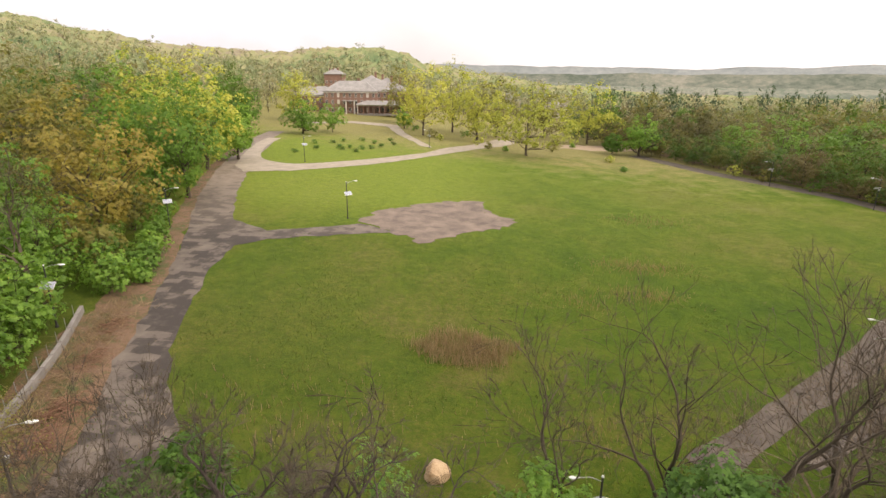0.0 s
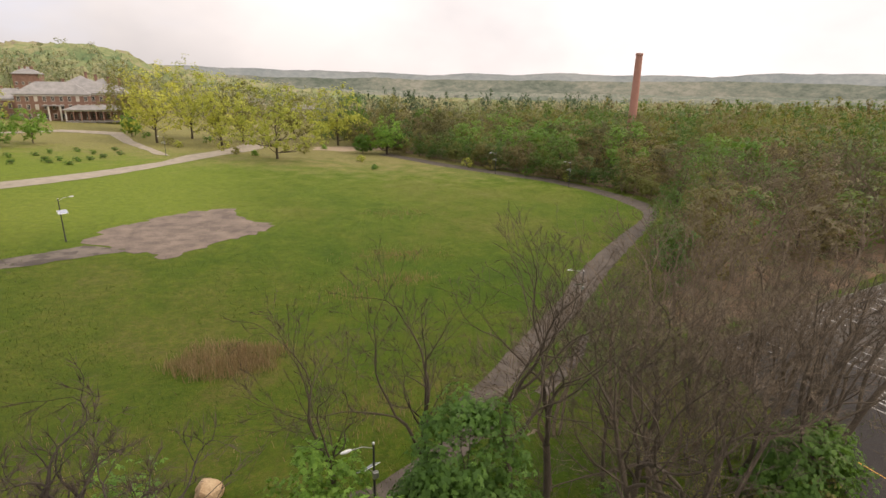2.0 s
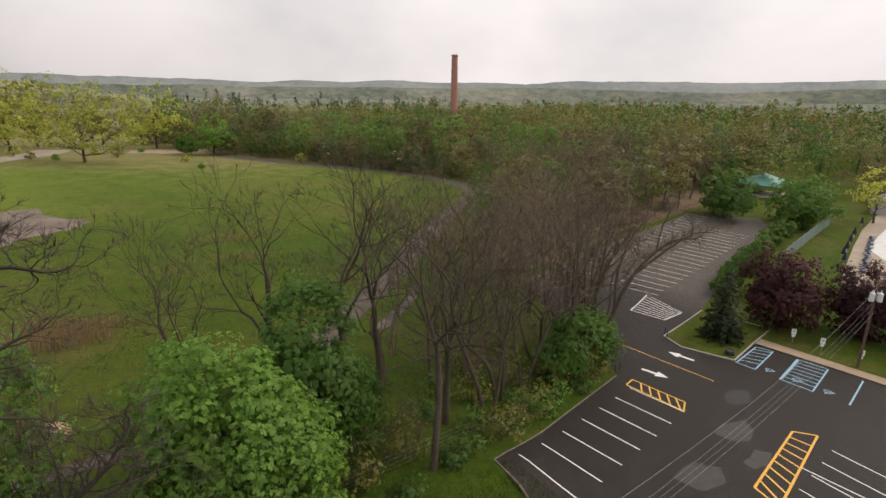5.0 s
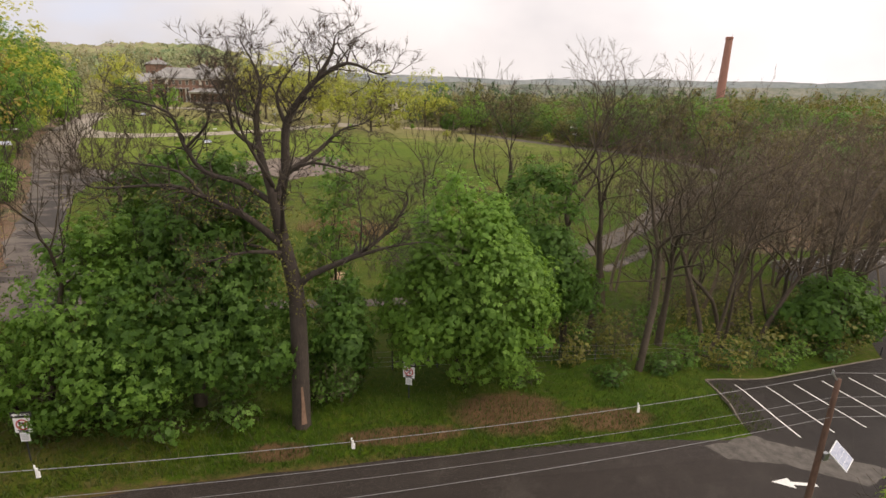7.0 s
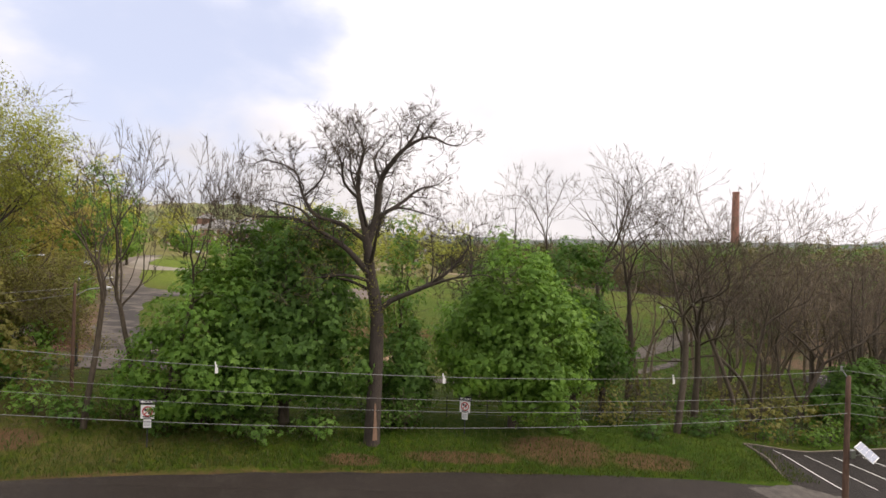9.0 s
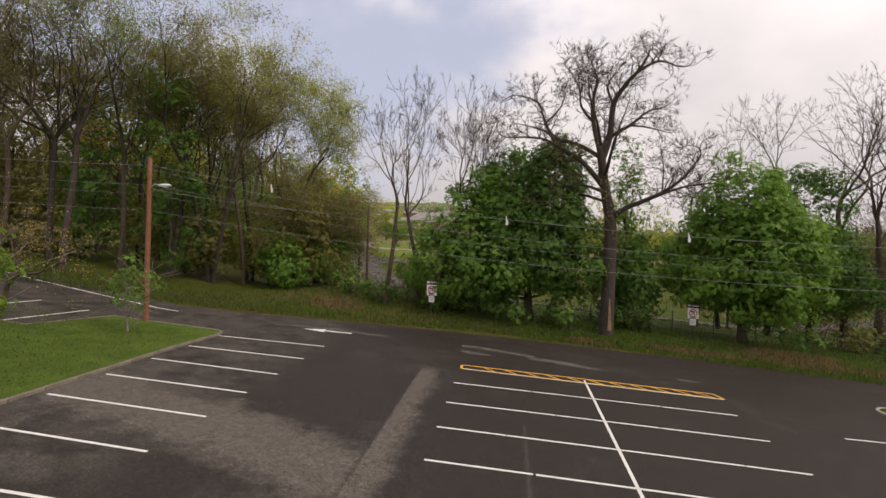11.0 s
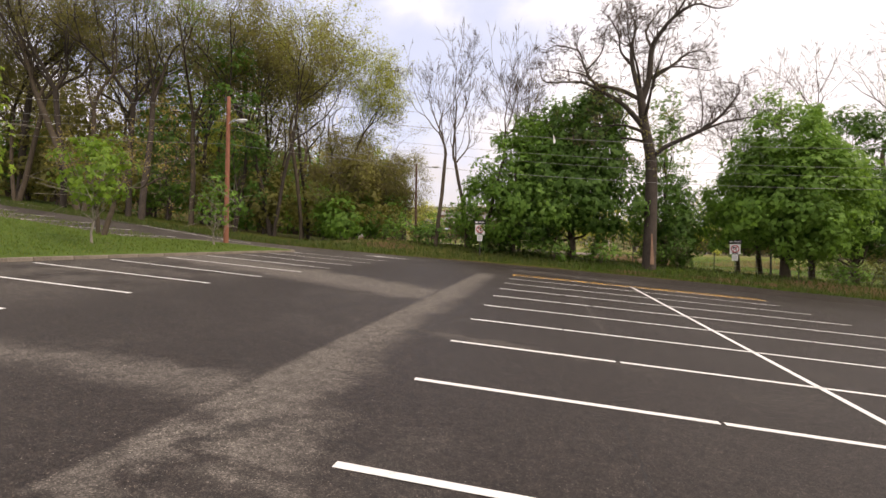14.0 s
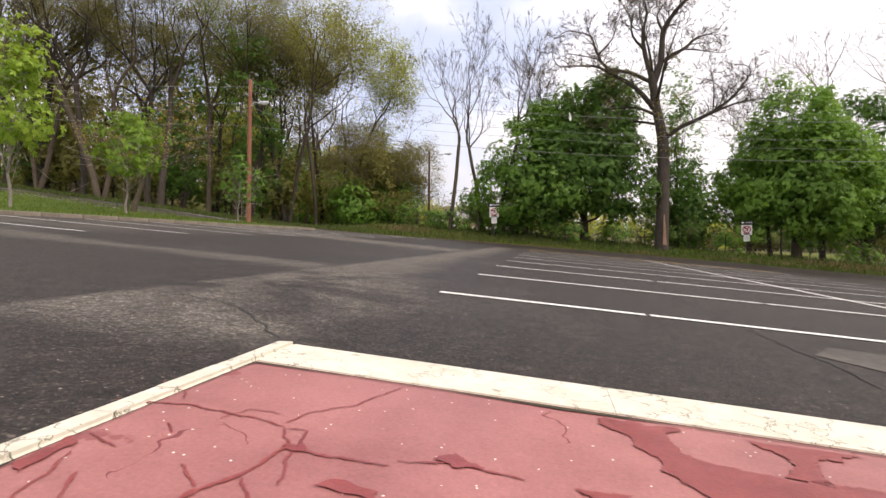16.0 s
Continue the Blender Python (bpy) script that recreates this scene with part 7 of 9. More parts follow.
def twig_variants(count, seed, sp, leaf_per, leaf, trunks=2):
    """Leafless trees at unit height, with a few buds."""
    out = []
    for k in range(count):
        segs, tips = bare_skeleton(seed + k, 20.0, 0.24, sp, (0, 0), trunks)
        s = np.asarray(segs)
        top = s[:, 5].max()
        s[:, 6:] = np.maximum(s[:, 6:], 0.013)
        thick, slim = s[s[:, 6] >= 0.04] / top, s[s[:, 6] < 0.04] / top
        tv, tq = tri_tubes(thick)
        sv, sf = spikes(slim)
        stems = (np.concatenate([tv, sv]), np.concatenate([tq[:, [0, 1, 2]], tq[:, [0, 2, 3]], sf + len(tv)]))
        rng = np.random.default_rng(seed + k)
        c = np.array([list(t[0] / top) for t in tips])
        v, f = leaves(rng, c, np.full(len(c), 0.045), leaf_per, leaf) if leaf_per else (np.zeros((0, 3)), np.zeros((0, 4), int))
        out.append((v, f, *stems, LEAF_NORMALS[0] if leaf_per else v))
    return out


NEARWOOD = make_variants(4, 500, 80, 8, 0.042, 3)
MIDWOOD = make_variants(5, 520, 70, 14, 0.031, 3)
BACKWOOD = make_variants(4, 530, 60, 12, 0.033, 3)
VALEWOOD = make_variants(4, 535, 54, 6, 0.040, 3)
FARWOOD = make_variants(5, 540, 24, 8, 0.066)
BRUSH = spec(depth=5, trunk=0.30, next=0.62, crook=0.16, up=0.08, side=0.16, wide=(24, 48), fans=5, twig=1.2)
BROWNWOOD = twig_variants(4, 560, BRUSH, 0, 0.02)
BROWNFAR = twig_variants(4, 570, spec(depth=4, trunk=0.34, next=0.62, crook=0.17, up=0.08, side=0.24, wide=(26, 54), fans=9, twig=2.0), 3, 0.012, 1)
WOODTWIG = twig_variants(4, 580, spec(depth=5, trunk=0.38, next=0.55, side=0.18, fans=3, twig=1.2), 13, 0.010)

rw = random.Random(5)
WEST_EDGE = [(-46, 48), (-50, 62), (-55, 80), (-61, 100), (-66, 118), (-72, 140), (-78, 162), (-88, 200), (-92, 240), (-94, 275)]
# single large trees at the west lane
for i, (x, y, h, w, m, lab) in enumerate(((-62.0, 86, 23.4, 12.2, M_LEAF_OCHRE, "large oak in rusty ochre young leaf beside the lane"), (-63, 68, 17, 7.0, M_LEAF_LIT, "green tree at the lane side"), (-62, 117, 25.5, 9.2, M_LEAF, "tall deep green tree at the lane side"), (-71.5, 127, 20, 7.0, M_LEAF_LIT, "green tree at the lane side"),
                                           (-80, 126, 28, 9.5, M_LEAF_LIT, "tall green tree behind the lane"), (-73, 150, 30, 11, M_LEAF_YEL, "tall yellow-green tree behind the lane"), (-80, 158, 18, 6.5, M_LEAF_LIT, "green tree at the lane side"), (-90, 188, 25, 9.0, M_LEAF_LIT, "green tree at the lane side"), (-71, 168, 16, 6.0, M_LEAF_LIT, "green tree at the lane side"), (-84, 98, 30, 9, M_LEAF_OLIVE, "tall woodland tree in olive bud"),
                                           (-100, 170, 32, 11, M_LEAF_YEL, "tall yellow-green woodland tree"), (-95, 232, 23, 9, M_LEAF_LIT, "green tree at the bend of the lane"), (-53, 58, 11, 5.5, M_LEAF_LIT, "low spreading green tree over the wall"), (-46.5, 50, 9, 4.6, M_LEAF_LIT, "low spreading green tree over the wall"), (-43.5, 41, 8, 4.2, M_LEAF_LIT, "low spreading green tree over the wall"), (-56, 66, 12, 6, M_LEAF_LIT, "green tree behind the wall"), (-52.5, 73, 8, 4.5, M_LEAF_OLIVE, "olive budding tree at the lane side"), (-58.5, 92, 10, 5, M_LEAF_OLIVE, "olive budding tree at the lane side"), (-81, 104, 24, 8.5, M_LEAF_OLIVE, "olive budding tree behind the ochre oak"), (-78, 70, 20, 8, M_LEAF_LIT, "tall green tree behind the wall"), (-64, 112, 12, 5, M_LEAF_LIT, "green tree at the lane side"))):
    h, w, x = h * 1.14, w * 1.12, x + (2.0 if h > 15 else 0.5)
    leafy_tree("lane_tree", lab, x, y, [(0, 0, h * 0.62, w, w * 0.95, h * 0.36), (w * 0.35, -w * 0.3, h * 0.40, w * 0.8, w * 0.8, h * 0.28), (-w * 0.3, w * 0.2, h * 0.42, w * 0.75, w * 0.75, h * 0.3), (w * 0.1, -w * 0.5, h * 0.28, w * 0.7, w * 0.6, h * 0.2)], 400 + i, 210 if h > 15 else 110, 0.075 * h if h < 20 else 1.7, (66 if y < 130 else 44) if h > 15 else 40, (0.45 if y < 130 else 0.60) if h > 15 else 0.38, m, 0.45, group="trees along the west lane")
for i in range(26):
    y = 34 + i * 4.4
    x = polyline_x(WEST_EDGE, y) - 0.6 + rw.uniform(-5, 1.0) + (3 if y < 50 else 0)
    h = rw.uniform(3.2, 7.5)
    leafy_tree("lane_bush", "thick green bush along the lane", x, y, [(0, 0, h * 0.5, h * 0.7, h * 0.65, h * 0.5)], 430 + i % 7, 30, 0.9, 30, 0.40, (M_LEAF_LIT, M_LEAF_OLIVE, M_LEAF_LIT, M_LEAF)[i % 4], 0.08, category="shrub", group="bushes along the west lane")
for i, (x, y, h) in enumerate(((-39.5, 36, 5.0), (-41, 40.5, 6.0), (-43, 45.5, 6.5), (-45.5, 50.5, 6.5), (-48.5, 55.5, 7.0), (-42.5, 35, 6.0), (-46.5, 42, 7.5), (-44, 63, 5.5), (-47, 67.5, 6.5), (-49.5, 72, 6.5), (-51, 63, 7.5), (-37.5, 31, 4.0), (-45.2, 73.5, 4.2), (-48.0, 80, 4.6), (-51.2, 86.5, 4.6), (-54.6, 94, 4.4), (-57.6, 102, 4.2), (-43.0, 68.0, 3.0))):
    leafy_tree("wall_bush", "dense bright green bush behind the low wall" if i not in (7, 8, 9) and i < 12 else "green bush overhanging the lane", x, y, [(0, 0, h * 0.5, h * 0.62, h * 0.6, h * 0.5), (0.8, -0.6, h * 0.35, h * 0.5, h * 0.5, h * 0.35)], 440 + i % 5, 46, 0.95, 36, 0.36, M_LEAF_LIT if i % 3 else M_LEAF, 0.1, category="shrub", group="bushes behind the wall")
spots = [(x, y, rw.uniform(22, 31), rw.uniform(22, 30)) for x, y in scatter(1, 66, lambda x, y: x < polyline_x(WEST_EDGE, y) - (22 if 68 < y < 170 else 10), (-210, 40, -52, 320), 9.5)]
grove("woodland_tree", "spring woodland tree on the slope behind the lane", spots, NEARWOOD, M_WOODMIX_EACH, 2, "woodland behind the west lane")


spots = [(x, y, rw.uniform(22, 29), rw.uniform(13, 18)) for x, y in scatter(21, 28, lambda x, y: y > 24 - 0.55 * (-40 - x) + 2 and y < 60 and not (x > -46 and y > 30), (-105, -30, -40, 60), 7.5)]
grove("woodland_tree", "tall woodland tree in olive bud behind the wood edge", spots, WOODTWIG, M_WOODBROWN_EACH, 22, "woodland behind the car park", spread=1.0)


def east_of_lane(x, y):
    if y < 60:
        return False
    edge = 118 + (0 if y < 130 else -(y - 130) * 0.42)
    if y < 104:
        edge = 66 + (y - 68) * 1.36 + 6
    return x > edge + 3


def lane_edge(y):
    return 121 + (0 if y < 130 else -(y - 130) * 0.42) if y >= 104 else 75 + (y - 68) * 1.36


wood_floor = drape("ground_wood", ragged([(118, 104), (121, 128), (112, 152), (96, 190), (84, 222), (88, 296), (206, 296), (206, 60), (150, 56), (66, 49), (64, 52), (90, 78)], 1.5, 31, 4), M_LITTER, 0.06)
tagged(wood_floor, "brown leaf litter under the wood east of the field", "ground", kind="structure")
front, brown, olive, deep = [], [], [], []
for x, y in scatter(2, 330, lambda x, y: east_of_lane(x, y) and y < 300, (60, 60, 235, 300), 7.6):
    d, k = x - lane_edge(y), rw.random()
    h, w = rw.uniform(15, 24), rw.uniform(15, 21)
    if d < 13:
        front.append((x, y, h * (0.55 + 0.4 * k), w * 0.9))
    elif k < 0.26:
        brown.append((x, y, h * 0.95, w))
    elif k < 0.62 or y > 215:
        olive.append((x, y, h * 0.92, w * 1.3))
    else:
        deep.append((x, y, h * 0.95, w * 1.45))
GE = "wood beyond the east lane"
grove("woodland_tree", "leafy green spring tree at the edge of the lane", front, MIDWOOD, M_WOODMIX_EACH, 3, GE)
grove("woodland_tree", "brown leafless tree in the wood beyond the lane", brown, BROWNFAR, M_WOODBROWN_EACH, 12, GE, M_TWIG, 0.9)
rear = [q for q in olive + deep if q[0] - lane_edge(q[1]) > 42]
plant("east_wood", "olive and green wood deep behind the east lane", rear, VALEWOOD, M_WOODMIX, 15)
olive, deep = ([q for q in k if q not in rear] for k in (olive, deep))
grove("woodland_tree", "olive budding tree in the wood beyond the lane", olive, BACKWOOD, M_WOODBROWN_EACH, 13, GE)
grove("woodland_tree", "fresh green tree in the wood beyond the lane", deep, BACKWOOD, M_LEAF_EACH, 14, GE)
spots = []
for y in range(108, 232, 5):
    x = 118 + (0 if y < 130 else -(y - 130) * 0.42) + rw.uniform(0, 5)
    spots.append((x, y, rw.uniform(5, 11), rw.uniform(9, 13)))
plant("lane_scrub", "low mixed scrub along the east lane", spots, MIDWOOD, M_WOODMIX, 33)
spots = [(x, y, rw.uniform(14, 20), rw.uniform(15, 20)) for x, y in scatter(3, 105, lambda x, y: y > 46 + 0.115 * (x - 64) + 2.5 and not (y > 68 + (x - 66) * 0.68 - 9 and x < 116) and x > 62, (62, 48, 200, 112), 5.6)]
grove("thicket_tree", "brown leafless tree between the lane and the car park", spots, BROWNFAR, M_WOODBROWN_EACH, 4, "leafless trees by the car park", M_TWIG, 1.2)
spots = [(x, y, rw.uniform(17, 23), rw.uniform(15, 20)) for x, y in scatter(4, 17, lambda x, y: y > 21.5 + 0.16 * (x - 24) and y < 36 + 0.72 * (x - 38) + 5 * (x < 38) and x < 66, (24, 20, 66, 66), 5.6)]
grove("thicket_tree", "brown leafless tree of the thicket by the bays", spots, BROWNWOOD, M_WOODBROWN_EACH, 5, "leafless trees by the car park", M_TWIG, 0.85)
spots = [(x, y, rw.uniform(3, 6), rw.uniform(5, 8)) for x, y in scatter(44, 40, lambda x, y: y > 46 + 0.115 * (x - 64) + 1.5 and not (y > 68 + (x - 66) * 0.68 - 7 and x < 116) and x > 58, (58, 47, 190, 110), 5.0)]
plant("lot_scrub", "low olive scrub under the leafless wood", spots, VALEWOOD, M_WOODBROWN, 45)
spots = [(x, y, rw.uniform(18, 27), rw.uniform(18, 25)) for x, y in scatter(6, 560, lambda x, y: x > 165 and y < 300 and y > -40 and not (x < 250 and -20 < y < 66 and x < 212 + 0.5 * y), (165, -60, 520, 300), 12)]
near_v = [q for q in spots if q[0] < 300 and q[1] < 210]
plant("valley_wood", "olive and brown wood behind the pavilion and the pool", near_v, VALEWOOD, M_WOODMIX, 16)
plant("valley_wood", "mixed wood in the valley beyond the car park", [q for q in spots if q not in near_v], FARWOOD, M_WOODMIX, 6)
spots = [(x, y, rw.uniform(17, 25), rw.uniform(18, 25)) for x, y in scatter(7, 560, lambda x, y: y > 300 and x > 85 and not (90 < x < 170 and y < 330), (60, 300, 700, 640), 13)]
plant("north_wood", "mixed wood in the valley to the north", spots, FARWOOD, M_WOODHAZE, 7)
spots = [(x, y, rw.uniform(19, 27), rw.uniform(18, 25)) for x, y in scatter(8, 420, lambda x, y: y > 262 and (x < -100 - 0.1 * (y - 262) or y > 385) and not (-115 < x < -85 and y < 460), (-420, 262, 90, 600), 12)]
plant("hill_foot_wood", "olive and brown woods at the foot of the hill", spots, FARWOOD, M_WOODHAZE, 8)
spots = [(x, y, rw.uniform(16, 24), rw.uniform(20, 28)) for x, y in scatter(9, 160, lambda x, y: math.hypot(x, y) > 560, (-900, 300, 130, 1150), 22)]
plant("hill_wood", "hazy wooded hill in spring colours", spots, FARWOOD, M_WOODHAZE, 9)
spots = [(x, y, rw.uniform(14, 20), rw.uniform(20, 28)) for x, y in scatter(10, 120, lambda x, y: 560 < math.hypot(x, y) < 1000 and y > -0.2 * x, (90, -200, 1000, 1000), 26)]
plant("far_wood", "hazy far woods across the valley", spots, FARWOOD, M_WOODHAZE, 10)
spots = [(x, y, rw.uniform(24, 32), rw.uniform(12, 16)) for x, y in scatter(11, 80, lambda x, y: True, (95, 345, 330, 440), 8)]
plant("pine_wood", "dark green pine stand beyond the field", spots, FARWOOD, M_PINE, 11)

# trees at the north end of the field
for i, (x, y, h, w, m, lab) in enumerate(((27.3, 213, 25, 12.5, M_LEAF_YEL, "spreading field oak in yellow-green young leaf"), (9, 251, 27, 9.5, M_LEAF_YEL, "tall yellow-green tree by the drive"), (-16.6, 262, 29, 9.5, M_LEAF_YEL, "tall yellow-green tree by the drive"), (-3, 283, 31, 11, M_LEAF_YEL, "tall yellow tree by the brick building"),
                                           (74.5, 223, 16, 6.6, M_LEAF_LIT, "compact green field tree"), (65.0, 228, 8, 3.2, M_LEAF_LIT, "small green field tree"), (-69, 241, 14.0, 7.0, M_LEAF_LIT, "round green tree on the small lawn"), (-58, 251, 13.0, 5.8, M_LEAF_LIT, "round green tree on the small lawn"), (19, 274, 25, 9, M_LEAF_OLIVE, "olive budding tree by the drive"), (62, 262, 24, 9.5, M_LEAF_YEL, "yellow-green tree past the dry ground"),
                                           (-28, 283, 11, 3.4, M_LEAF_LIT, "slender green tree by the drive"), (45, 288, 20, 8, M_LEAF_OLIVE, "olive budding tree past the dry ground"), (-87, 296, 22, 8, M_LEAF_YEL, "yellow-green tree before the brick building"), (112, 268, 17, 7.5, M_LEAF_LIT, "round green tree by the far lane"), (100, 292, 20, 8, M_LEAF_OLIVE, "olive tree by the far lane"), (-30, 305, 27, 8, M_LEAF_OLIVE, "tall bare-limbed tree in olive bud"), (80, 300, 19, 7, M_LEAF_LIT, "green tree beyond the field"))):
    w, h = (w * 1.3, h * 1.22) if h > 18 else (w * 1.1, h * 1.1)
    leafy_tree("field_tree", lab, x, y, [(0, 0, h * 0.60, w * 1.12, w * 1.12, h * 0.40), (w * 0.4, -w * 0.4, h * 0.36, w * 0.95, w * 0.9, h * 0.28), (-w * 0.5, -w * 0.1, h * 0.40, w * 0.9, w * 0.85, h * 0.30)], 460 + i, 190 if h > 15 else 120, 0.075 * h if h < 18 else 1.8, 46, 0.62 if h > 18 else 0.5, m, 0.5 if h > 15 else 0.2, group="trees north of the field")
for i, (x, y) in enumerate(((13, 226), (20, 222), (-8, 246), (-12, 255), (3, 262), (34, 238), (40, 228), (52, 246), (58, 205), (57.9, 185.6), (105, 158), (113, 146), (98, 172), (118, 139), (93, 181), (45, 250), (-22, 276), (9, 236))):
    h = 1.8 if i in (9,) else rw.uniform(2.2, 4.5)
    leafy_tree("field_bush", "low green bush in the meadow", x, y, [(0, 0, h * 0.5, h * 0.75, h * 0.7, h * 0.5)], 480 + i % 6, 20, 0.7, 24, 0.45, (M_LEAF_OLIVE, M_LEAF_LIT, M_LEAF_YEL)[i % 3] if i != 9 else M_LEAF, 0.06, category="shrub", group="bushes north of the field")

# far ridges closing the valley
def ridge(name, label, dist, height, a0, a1, mat, seed, base=-60.0, steps=200):
    vs, fs = [], []
    for k in range(steps + 1):
        a = radians(a0 + (a1 - a0) * k / steps)
        e = height * (1.0 + 0.22 * noise.noise(Vector((k * 0.035, seed, 0))) + 0.08 * noise.noise(Vector((k * 0.15, seed, 3)))) + 3.5 * noise.noise(Vector((k * 0.9, seed, 7)))
        for r, z in ((dist * 0.86, base), (dist * 0.95, base + (e - base) * 0.6), (dist, e), (dist * 1.06, base)):
            vs.append((r * math.sin(a), r * math.cos(a), z))
    for k in range(steps):
        for j in range(3):
            fs.append((4 * k + j, 4 * k + j + 1, 4 * k + j + 5, 4 * k + j + 4))
    o = link_mesh(name, vs, fs, mat, smooth=True)
    return tagged(o, label, "hills", kind="structure")


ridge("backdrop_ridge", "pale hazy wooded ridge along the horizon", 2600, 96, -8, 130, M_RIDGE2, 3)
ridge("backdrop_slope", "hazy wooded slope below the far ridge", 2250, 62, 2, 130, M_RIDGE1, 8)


def canopy(name, label, a0, a1, r0, r1, mat, seed, rise, lump):
    """Treetops of far woods as a lumpy sheet over the hills."""
    radii, r = [], r0
    while r < r1:
        radii.append(r)
        r *= 1.018
    na = int((a1 - a0) / 0.42)
    vs, rng = [], random.Random(seed)
    for r in radii:
        for k in range(na + 1):
            a = radians(a0 + (a1 - a0) * k / na + rng.uniform(-0.15, 0.15))
            rr = r * (1 + rng.uniform(-0.006, 0.006))
            x, y = rr * math.sin(a), rr * math.cos(a)
            edge = min(1.0, (r - r0) / (0.04 * r0))
            vs.append((x, y, land(x, y) - 1 + edge * (rise + rng.uniform(-1, 1) * lump + 4 * noise.noise(Vector((x * 0.01, y * 0.01, seed))))))
    w = na + 1
    q = np.array([(j * w + i, j * w + i + 1, (j + 1) * w + i + 1, (j + 1) * w + i) for j in range(len(radii) - 1) for i in range(na)])
    o = array_mesh(name, np.array(vs), q, mat)
    return tagged(o, label, "woods", kind="stuff")


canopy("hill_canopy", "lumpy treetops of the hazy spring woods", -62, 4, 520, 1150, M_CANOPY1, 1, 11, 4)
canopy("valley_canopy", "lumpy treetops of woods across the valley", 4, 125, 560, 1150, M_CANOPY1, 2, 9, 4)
canopy("far_canopy", "distant treetops paled by haze in their colour", -40, 125, 1130, 2300, M_CANOPY2, 3, 12, 5)


# ---------------------------------------------------------------- poles, wires, lamps
def cable(name, a, b, sag, r=0.012, mat=None, parent=None, label="", n=24):
    cu = bpy.data.curves.new(name, "CURVE")
    cu.dimensions, cu.bevel_depth, cu.bevel_resolution = "3D", r, 1
    s = cu.splines.new("POLY")
    s.points.add(n)
    for k in range(n + 1):
        t = k / n
        p = Vector(a).lerp(Vector(b), t)
        s.points[k].co = (p.x, p.y, p.z - 4 * sag * t * (1 - t), 1)
    cu.materials.append(mat or M_WIRE)
    tmp = new(name, cu)
    me = bpy.data.meshes.new_from_object(tmp.evaluated_get(bpy.context.evaluated_depsgraph_get()))
    bpy.data.objects.remove(tmp)
    bpy.data.curves.remove(cu)
    me.name = name
    ob = new(name, me)
    ob.parent = parent
    if label:
        ob["label"] = label
    return ob


def timber_pole(x, y, h, mat, label, lean=(0, 0), r=0.15):
    p = thing("utility_pole", label, "pole", at=pose(x, y, land(x, y)))
    bm = bmesh.new()
    rings = []
    for k in range(9):
        t = k / 8
        rr = r * (1 - 0.32 * t)
        rings.append([bm.verts.new((lean[0] * t * h + rr * math.cos(a * 0.628), lean[1] * t * h + rr * math.sin(a * 0.628), -0.4 + (h + 0.4) * t)) for a in range(10)])
    for k in range(8):
        for i in range(10):
            bm.faces.new((rings[k][i], rings[k][(i + 1) % 10], rings[k + 1][(i + 1) % 10], rings[k + 1][i]))
    bm.faces.new(rings[-1])
    part("shaft", bm, mat, p, smooth=True)
    return p


def lamp_arm(parent, base, tip, head_len=0.65):
    """A curved bracket with a cobra-head lantern at its end."""
    a, b = Vector(base), Vector(tip)
    m = (a + b) / 2 + Vector((0, 0, 0.18))
    part("bracket", join_bm(rod_bm(a, m, 0.03), rod_bm(m, b, 0.03)), M_STEEL, parent)
    d = (b - a)
    d.z = 0
    d.normalize()
    bm = bmesh.new()
    bmesh.ops.create_uvsphere(bm, u_segments=12, v_segments=7, radius=1, matrix=Matrix.Translation(b + d * head_len * 0.4 + Vector((0, 0, 0.02))) @ d.to_track_quat("X", "Z").to_matrix().to_4x4() @ Matrix.Diagonal((head_len * 0.55, 0.16, 0.10, 1)))
    head = part("lantern", bm, M_LAMPGREY, parent, "pale grey cobra-head lantern", smooth=True)
    bm = bmesh.new()
    bmesh.ops.create_uvsphere(bm, u_segments=10, v_segments=6, radius=1, matrix=Matrix.Translation(b + d * head_len * 0.45 + Vector((0, 0, -0.05))) @ Matrix.Diagonal((0.2, 0.13, 0.07, 1)))
    part("lens", bm, M_SIGNWHITE, head, smooth=True)


def solar_panel(parent, c, w, h, rx, rz, rows=4, cols=6):
    m = pose(*c, rx, 0, rz)
    bm = box_bm(w, h, 0.04, (0, 0, 0), 0.008)
    bm.transform(m)
    pan = part("solar_panel", bm, M_LAMPGREY, parent, "tilted solar panel with pale frame")
    for i in range(cols):
        bm = bmesh.new()
        for j in range(rows):
            cx, cy = (i + 0.5) / cols * (w - 0.08) - (w - 0.08) / 2, (j + 0.5) / rows * (h - 0.08) - (h - 0.08) / 2
            bmesh.ops.create_cube(bm, size=1, matrix=m @ Matrix.Translation((cx, cy, 0.044)) @ Matrix.Diagonal(((w - 0.08) / cols - 0.012, (h - 0.08) / rows - 0.012, 0.006, 1)))
        part("cell_strip", bm, M_PANEL, pan)
    part("panel_bracket", rod_bm(Vector(c) + Vector((0, 0, -0.03)), (0, 0, c[2] - 0.35), 0.025), M_STEEL, parent)


def z0(x, y):
    return land(x, y)


